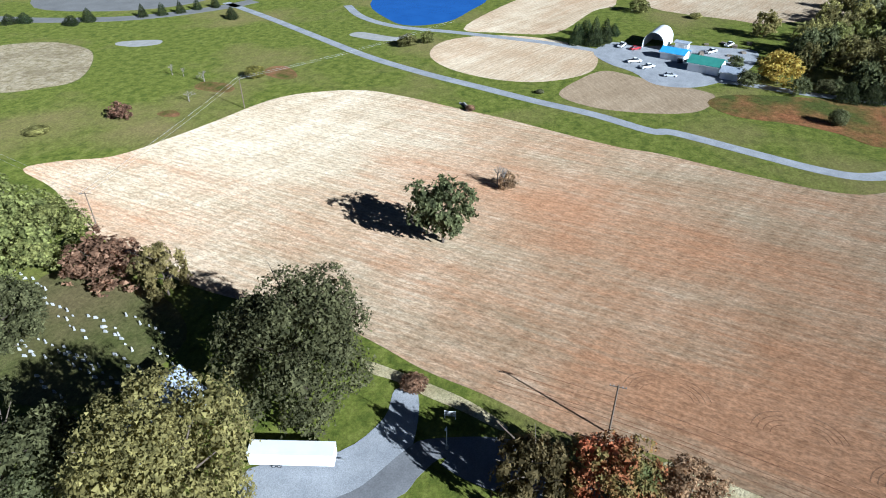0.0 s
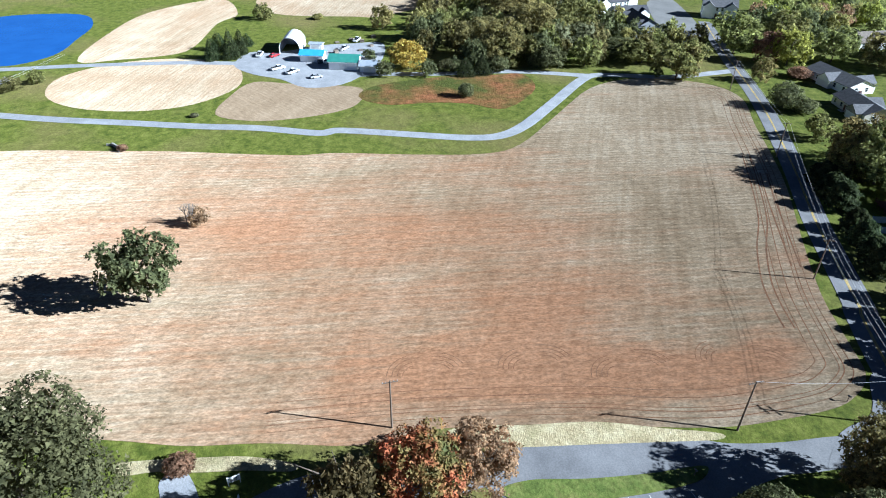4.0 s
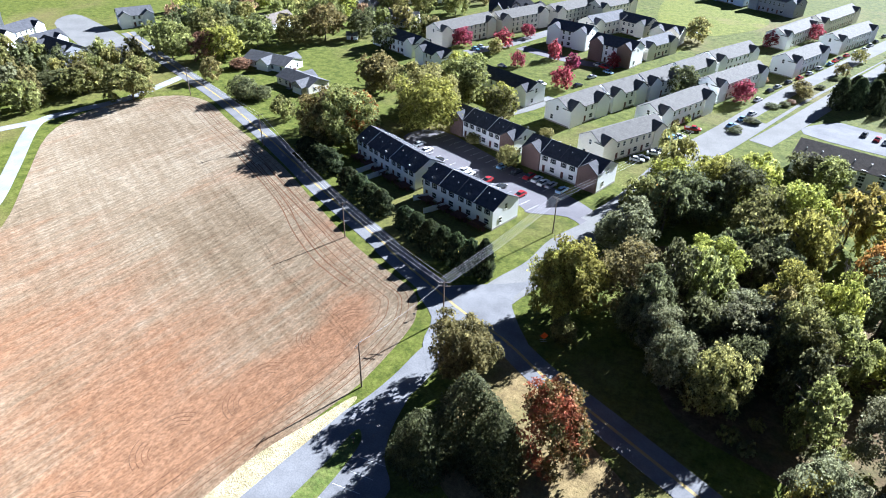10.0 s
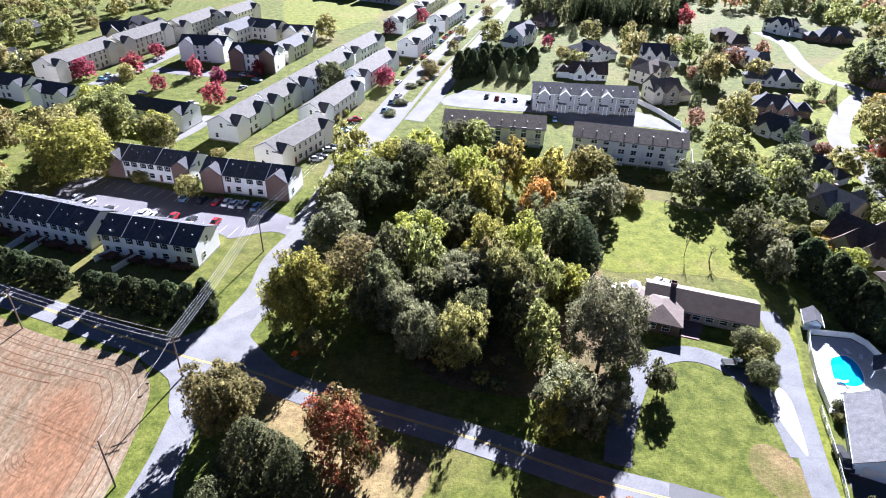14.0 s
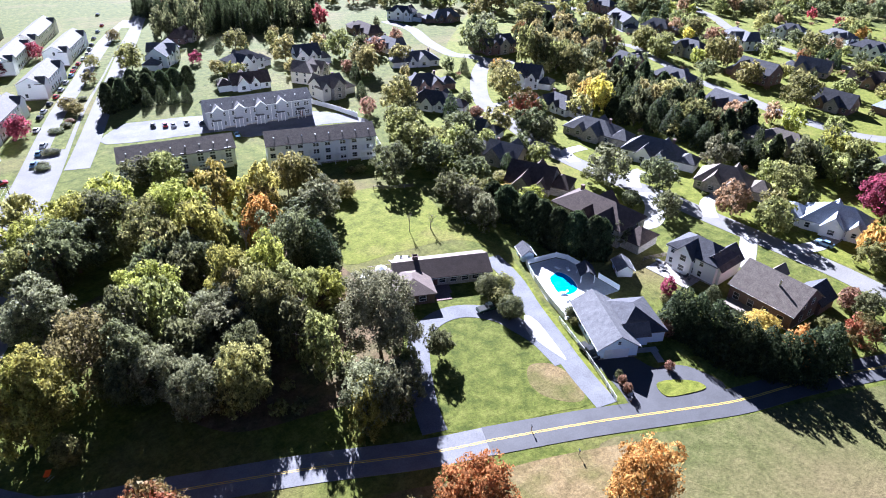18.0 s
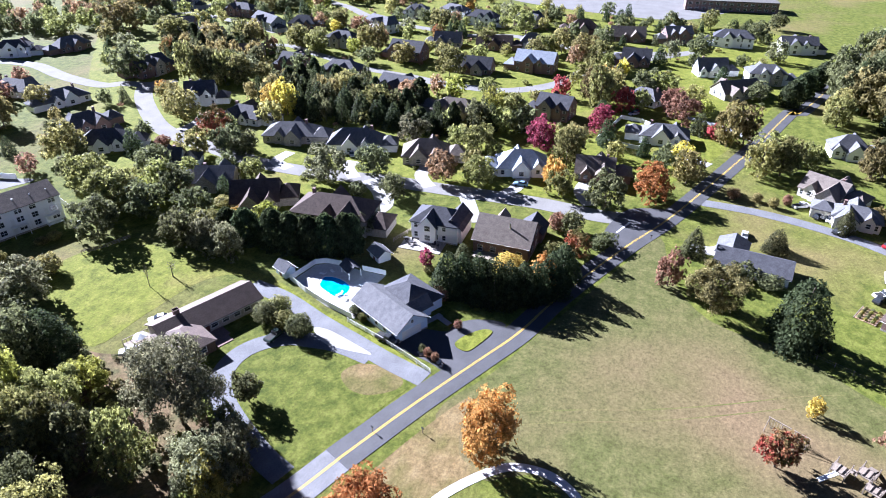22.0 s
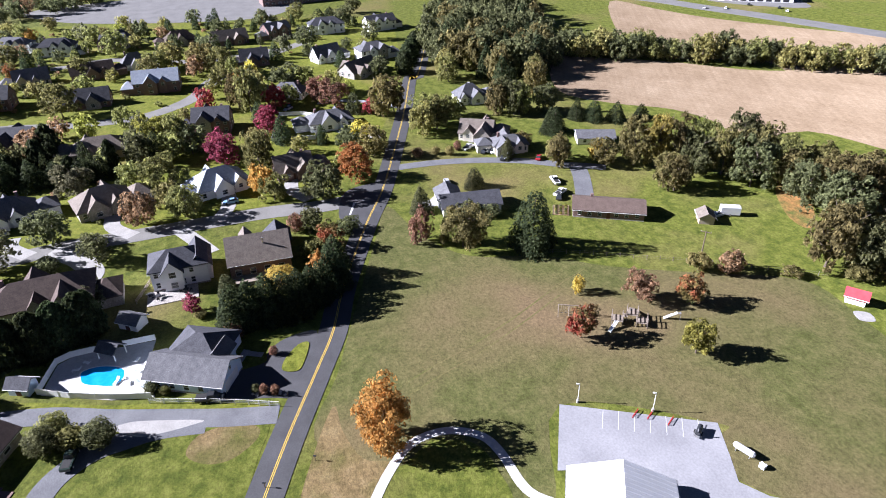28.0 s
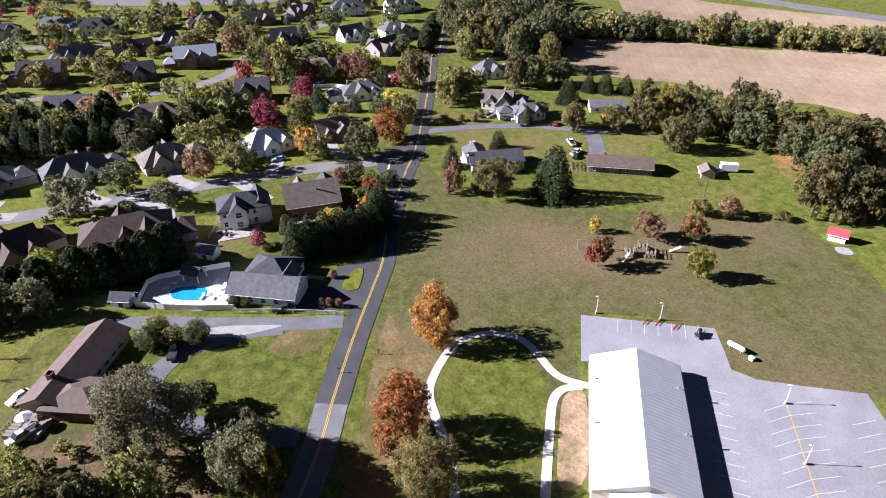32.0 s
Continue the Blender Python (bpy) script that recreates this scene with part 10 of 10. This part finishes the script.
# the brick school beyond the far car park
school = thing("school", "long low red brick school with a flat roof", "school", place(485.2, -30.2, -87.4))
part("wall", boxes((-30, -9, 0, 30, 9, 6.5)), WALLS["brick"], school)
part("roof", boxes((-30.3, -9.3, 6.5, 30.3, 9.3, 6.9)), ROOFS["pale"], school)
for k in range(13):
    for z in (1.0, 4.0):
        for side in ("front", "back"):
            window(school, 60, 18, side, -27 + 4.5 * k, z, 2.2, 1.1)

# ---- garden furniture ----
def chair(x, y, rot, z, mat, label):
    ob = thing("patio_chair", label, "chair", place(x, y, rot), group="patio chairs")
    ob.location.z = z
    part("seat", boxes((-0.26, -0.26, 0.4, 0.26, 0.26, 0.46)), mat, ob)
    part("backrest", boxes((-0.26, 0.22, 0.46, 0.26, 0.27, 0.95)), mat, ob)
    for sx in (-0.23, 0.23):
        part("armrest", boxes((sx - 0.03, -0.24, 0.62, sx + 0.03, 0.24, 0.66)), mat, ob)
        for sy in (-0.23, 0.23):
            part("leg", boxes((sx - 0.025, sy - 0.025, 0, sx + 0.025, sy + 0.025, 0.62 if sy < 0 else 0.4)), mat, ob)


def round_table(x, y, z, mat, label):
    ob = thing("patio_table", label, "table", place(x, y, 0))
    ob.location.z = z
    v, f = [], []
    tube(v, f, (0, 0, 0.7), (0, 0, 0.75), 0.65, 0.65, 18)
    part("tabletop", mesh("tabletop", v, f, mat), None, ob)
    for k in range(4):
        v, f = [], []
        a = math.pi / 4 + k * math.pi / 2
        tube(v, f, (0.42 * math.cos(a), 0.42 * math.sin(a), 0), (0.36 * math.cos(a), 0.36 * math.sin(a), 0.7), 0.03, 0.03, 6)
        part("leg", mesh("leg", v, f, mat), None, ob)


def parasol(x, y, z, label):
    ob = thing("patio_umbrella", label, "umbrella", place(x, y, 15))
    ob.location.z = z
    v, f = [], []
    tube(v, f, (0, 0, 0), (0, 0, 2.7), 0.03, 0.025, 8)
    part("pole", mesh("pole", v, f, STEEL), None, ob)
    v, f = [], []
    tube(v, f, (0, 0, 0), (0, 0, 0.12), 0.35, 0.3, 12)
    part("base", mesh("base", v, f, CONCRETE), None, ob)
    n = 8
    v = [(0, 0, 2.75), (0, 0, 2.7)] + [(1.5 * math.cos(2 * math.pi * k / n), 1.5 * math.sin(2 * math.pi * k / n), 2.15 - q) for q in (0, 0.05) for k in range(n)]
    f = [(0, 2 + k, 2 + (k + 1) % n) for k in range(n)] + [(1, 2 + n + (k + 1) % n, 2 + n + k) for k in range(n)] + [(2 + k, 2 + n + k, 2 + n + (k + 1) % n, 2 + (k + 1) % n) for k in range(n)]
    part("canopy", mesh("canopy", v, f, METAL_WHITE), None, ob, "white fabric canopy")
    for k in range(n):
        v, f = [], []
        tube(v, f, (0, 0, 2.66), (1.48 * math.cos(2 * math.pi * k / n), 1.48 * math.sin(2 * math.pi * k / n), 2.1), 0.012, 0.012, 4)
        part("rib", mesh("rib", v, f, STEEL), None, ob)


parasol(57.6, 109.8, 0.7, "white garden umbrella open on the timber deck")
round_table(58.9, 108.9, 0.7, WOOD_GREY, "round timber table on the deck")
for k in range(3):
    chair(58.9 + 1.1 * math.cos(2.1 * k), 108.9 + 1.1 * math.sin(2.1 * k), 120 * k + 30, 0.7, WOOD_GREY, "timber chair at the round deck table")
PATIO = white_house.matrix_world.copy()
for k, (px, py) in enumerate(((-5.5, -7.6), (0.8, -7.2))):
    q = PATIO @ Vector((px, py, 0))
    round_table(q.x, q.y, 0.15, SHUTTER_PAINT, "dark metal table on the stone patio")
    for j in range(4):
        chair(q.x + 1.15 * math.cos(1.57 * j), q.y + 1.15 * math.sin(1.57 * j), 90 * j - 90, 0.15, SHUTTER_PAINT, "dark metal chair on the stone patio")
grill = thing("gas_grill", "black gas grill on the stone patio", "grill", PATIO @ Matrix.Translation((-7.2, -6.4, 0.15)))
part("cabinet", boxes((-0.5, -0.28, 0.08, 0.5, 0.28, 0.85)), SHUTTER_PAINT, grill)
v, f = [], []
tube(v, f, (-0.45, 0, 0.92), (0.45, 0, 0.92), 0.26, 0.26, 10)
part("lid", mesh("lid", v, f, STEEL), None, grill)
for s in (-0.75, 0.75):
    part("side_shelf", boxes((s - 0.25, -0.24, 0.82, s + 0.25, 0.24, 0.87)), STEEL, grill)

# ---- a culvert, a board by the drive, a vegetable bed, clutter of the farm yard ----
culvert = thing("culvert", "pale concrete culvert head at the field ditch", "culvert", place(-176.8, -37.0, 35))
part("headwall", boxes((-2.2, -0.25, -0.1, 2.2, 0.25, 0.9)), CONCRETE, culvert)
for s in (-1, 1):
    part("wing", shifted(boxes((0, -0.15, -0.1, 1.8, 0.15, 0.6)), Matrix.Translation((2.1 * s, 0, 0)) @ Euler((0, 0, radians(-40 if s > 0 else 220))).to_matrix().to_4x4()), CONCRETE, culvert)
tree(-174.3, -35.0, 1.8, 3.2, "bush_russet")
tree(-195.8, -16.7, 1.2, 3.0, "bush_grey")
board = thing("notice_board", "small white notice board on two posts", "sign", place(-52.9, -5.6, 100))
part("panel", boxes((-0.9, -0.05, 0.7, 0.9, 0.05, 1.7)), WHITE_TRIM, board)
part("lettering", boxes(*[(-0.7, -0.062, 1.45 - 0.2 * q, 0.7 - 0.2 * (q % 2), -0.05, 1.53 - 0.2 * q) for q in range(4)]), SHUTTER_PAINT, board, "dark unreadable lines")
for x in (-0.8, 0.8):
    part("post", boxes((x - 0.06, -0.06, 0, x + 0.06, 0.06, 1.8)), WHITE_TRIM, board)
bed = thing("vegetable_bed", "small vegetable plot with timber edging", "garden bed", place(116.2, -39.2, -30))
part("soil", boxes((-3.0, -2.2, 0, 3.0, 2.2, 0.14)), BARE_EARTH, bed)
for q in (-2.25, 2.25):
    part("edging", boxes((-3.1, q - 0.06, 0, 3.1, q + 0.06, 0.22)), WOOD_GREY, bed)
for r in range(3):
    for q in range(5):
        px = bed.matrix_world @ Vector((-2.4 + 1.2 * q, -1.4 + 1.4 * r, 0))
        plant = tree(px.x, px.y, 0.8, 0.9, ("bush_green", "bush_lime", "bush_dark")[(q + r) % 3])
rng = random.Random(31)
for x, y in ((-269.0, 38.5), (-261.8, 41.4), (-272.5, 45.1), (-267.9, 49.1), (-260.8, 51.7), (-254.1, 35.9), (-255.5, 46.3), (-273.5, 54.9)):
    stack = thing("pallet_stack", "stack of weathered timber pallets in the farm yard", "pallets", place(x, y, rng.uniform(0, 90)), group="pallets in the farm yard")
    for k in range(rng.randint(3, 8)):
        part("pallet", boxes(*[(-0.9, -0.75 + 0.35 * q, 0.06 + 0.16 * k + 0.08, 0.9, -0.5 + 0.35 * q, 0.06 + 0.16 * k + 0.12) for q in range(5)], *[(e - 0.05, -0.75, 0.06 + 0.16 * k - 0.04 + (0 if k else 0.02), e + 0.05, 0.9, 0.06 + 0.16 * k + 0.08) for e in (-0.8, 0, 0.8)]), WOOD_GREY, stack)
patch("leaf_fall", LEAF_FALL, 0.036, FALLEN, "drift of fallen orange leaves on the grass")

# ---- woods too dense to count, and the trees among the gardens ----
def inside(p, ring):
    hit = False
    for (x0, y0), (x1, y1) in zip(ring, ring[1:] + ring[:1]):
        if (y0 > p[1]) != (y1 > p[1]) and p[0] < (x1 - x0) * (p[1] - y0) / (y1 - y0) + x0:
            hit = not hit
    return hit


def scatter(ring, count, apart, rng, avoid=()):
    xs, ys = [q[0] for q in ring], [q[1] for q in ring]
    out = []
    for _ in range(count * 30):
        if len(out) >= count:
            break
        p = (rng.uniform(min(xs), max(xs)), rng.uniform(min(ys), max(ys)))
        if inside(p, ring) and all((p[0] - q[0]) ** 2 + (p[1] - q[1]) ** 2 > apart ** 2 for q in out) and all((p[0] - q[0]) ** 2 + (p[1] - q[1]) ** 2 > q[2] ** 2 for q in avoid):
            out.append(p)
    return out


def woods(name, label, ring, count, apart, heights, kinds, seed, lean=0.62, avoid=(), low=-1):
    """A stand of far trees as one object: crowns of several colours over their trunks."""
    rng = random.Random(seed)
    verts, slots, names = [], [], sorted(set(kinds))
    shapes = {"conifer": ("cone", "needle"), "spruce": ("cone", "spruce"), "hedge": ("column", "needle")}
    tv, tf = [], []
    for x, y in scatter(ring, count, apart, rng, avoid):
        k = rng.choice(kinds)
        shape, colour = shapes.get(k, ("round", k))
        h = rng.uniform(*heights)
        w = h * (lean if shape != "cone" else lean * 0.75) * rng.uniform(0.85, 1.3)
        v = CROWN_VERTS[shape, low][rng.randrange(len(CROWN_VERTS[shape, low]))]
        a = rng.uniform(0, 6.28)
        r = np.array([[math.cos(a), -math.sin(a), 0], [math.sin(a), math.cos(a), 0], [0, 0, 1]])
        verts.append((v * [w, w, h]) @ r.T + [x, y, 0])
        slots.append(np.full(len(v) // 3, names.index(k)))
        tube(tv, tf, (x, y, -0.1), (x, y, h * 0.6), h * 0.02, h * 0.01, 5)
    me = leaf_mesh(name, np.vstack(verts), LEAF[shapes.get(names[0], ("", names[0]))[1]])
    for k in names[1:]:
        me.materials.append(LEAF[shapes.get(k, ("", k))[1]])
    me.polygons.foreach_set("material_index", np.concatenate(slots).astype(np.int32))
    ob = tagged(new(name, me), label, "woods", kind="stuff")
    tagged(part("trunks", mesh("trunks", tv, tf, BARK), None, ob), "brown trunks", kind="stuff")
    return ob


def along(line, reach, step=4.0):
    out = []
    for q in smooth_path(line, False, 4):
        out.append((q.x, q.y, reach))
    return out


HOUSE_ROWS = RANCHES_WEST + HOUSES_EAST + HOUSES_A + HOUSES_B + HOUSES_C + HOUSES_D + HOUSES_E + HOUSES_W
BLOCKED = [(r[0], r[1], max(r[3], r[4]) * 0.5 + 4.5) for r in HOUSE_ROWS] + [(122.4, 64.8, 13), (121.6, 45.6, 13), (82.6, 63.4, 14), (105.9, 75.6, 5), (91.8, 95.2, 5)]
BLOCKED += along(SUB_UPPER, 7) + along(SUB_NORTH, 7) + along(SUB_NORTH_END, 7) + along(SUB_COURT, 6) + along(SUB_COURT_B, 6)
BLOCKED += along(SUB_STREET, 7.5) + along(SUB_BACK, 7.5) + along(MAIN_ROAD, 7.5) + along(EAST_LANE, 6)
for d in (DRIVE_H1, DRIVE_H2, DRIVE_H3, DRIVE_H4, DRIVE_H5, DRIVE_H6, DRIVE_H7, DRIVE_H8, DRIVE_H9, DRIVE_H10):
    BLOCKED += along(d, 4.5)
TREES_SET = [(r[0], r[1], max(3.0, r[3] * 0.42)) for z in (STREET_NEAR, STREET_NEAR_B, EVERGREENS, GARDENS_LEFT, GREEN_CORE, FAR_GARDENS, EAST_TOWN) for r in z]
woods("woods", "autumn woods of olive, green and russet trees", WOODS_N, 150, 4.4, (8, 13), ["bronze", "dark", "green", "grey", "bronze", "olive", "dark", "olive", "green"], 3, 0.75)
woods("woods", "dense dark woods and pines beside the road", WOODS_SE, 130, 5.6, (13, 19), ["dark", "dark", "bronze", "dark", "conifer", "dark", "conifer"], 4, 0.72)
woods("tree_line", "tree line of green and olive trees along the field", TREELINE_E, 80, 4.4, (9, 14), ["green", "olive", "dark"], 5, 0.8)
woods("pine_woods", "tall dark pine woods behind the houses", PINES_E, 130, 5.0, (15, 22), ["conifer", "dark", "conifer", "conifer"], 6, 0.5)
woods("woods", "distant garden trees beyond the ranch houses", WOODS_NW, 60, 8.0, (7, 11), ["green", "olive", "lime", "dark", "russet"], 7, 0.85, BLOCKED)
woods("woods", "distant belt of mixed autumn trees", WOODS_TOP, 260, 7.5, (9, 14), ["dark", "green", "dark", "bronze", "russet"], 8, 0.85, BLOCKED)
woods("woods", "garden trees between the farther houses", FAR_W, 80, 6.5, (6, 10), ["green", "olive", "dark", "green", "bronze"], 12, 0.9, BLOCKED)
GARDEN_KINDS = ["green"] * 10 + ["dark"] * 11 + ["olive"] * 5 + ["conifer"] * 8 + ["spruce"] * 2 + ["lime"] * 2 + ["russet"] * 2 + ["grey"] * 1 + ["bronze"] * 4 + ["red", "orange", "yellow", "autumnred"]
woods("garden_trees", "mixed autumn garden trees among the houses", SUBDIVISION, 270, 5.0, (5.5, 11), GARDEN_KINDS, 21, 0.82, BLOCKED + TREES_SET, low=-1)
woods("garden_trees", "mixed garden trees behind the apartments", GARDENS_E, 26, 8.0, (5, 9), ["green", "dark", "olive", "conifer", "russet"], 22, 0.8, BLOCKED + TREES_SET, low=-1)
EVERGREEN_STAND = [(284.6, 286.9), (295.8, 253.5), (263.8, 205.0), (245.7, 197.6), (242.0, 221.6), (242.5, 248.8)]
EVERGREEN_BELT = [(207.9, 181.0), (191.2, 140.2), (195.3, 102.9), (199.9, 66.4), (221.3, 73.0), (222.7, 109.6), (227.7, 149.8), (233.3, 165.7)]
EVERGREEN_SCREEN = [(243.5, 183.8), (221.6, 152.1), (204.2, 126.8), (214.0, 115.2), (250.0, 161.8)]
for ring, count in ((EVERGREEN_STAND, 60), (EVERGREEN_BELT, 62), (EVERGREEN_SCREEN, 16)):
    woods("evergreen_trees", "stand of tall dark evergreens between the gardens", ring, count, 4.2, (8, 13), ["conifer", "conifer", "hedge", "dark", "olive"], count, 0.55, BLOCKED + TREES_SET)
BESIDE = [(x, y, max(r - 3.2, 2.5)) for x, y, r in BLOCKED]
woods("shrubs", "low clipped shrubs and bushes round the houses", SUBDIVISION, 420, 2.0, (0.9, 2.2), ["dark", "green", "olive", "russet"], 23, 1.3, BESIDE, low=-2)
woods("undergrowth", "tangled undergrowth and saplings in the wood", UNDERGROWTH, 90, 2.6, (1.2, 3.6), ["dark", "dark", "green", "olive", "bronze"], 10, 0.95, low=-2)
for ring, words in ((UNDERGROWTH, "leaf litter and bare earth under the trees"),):
    patch("wood_floor", ring, 0.03, LEAF_LITTER, words)
patch("needle_litter", CORNER_FLOOR, 0.028, NEEDLE_LITTER, "worn tan ground and fallen needles under the corner trees")
patch("lawn", SUBDIVISION, 0.008, LAWN, "green mown lawns between the houses", category="lawn")
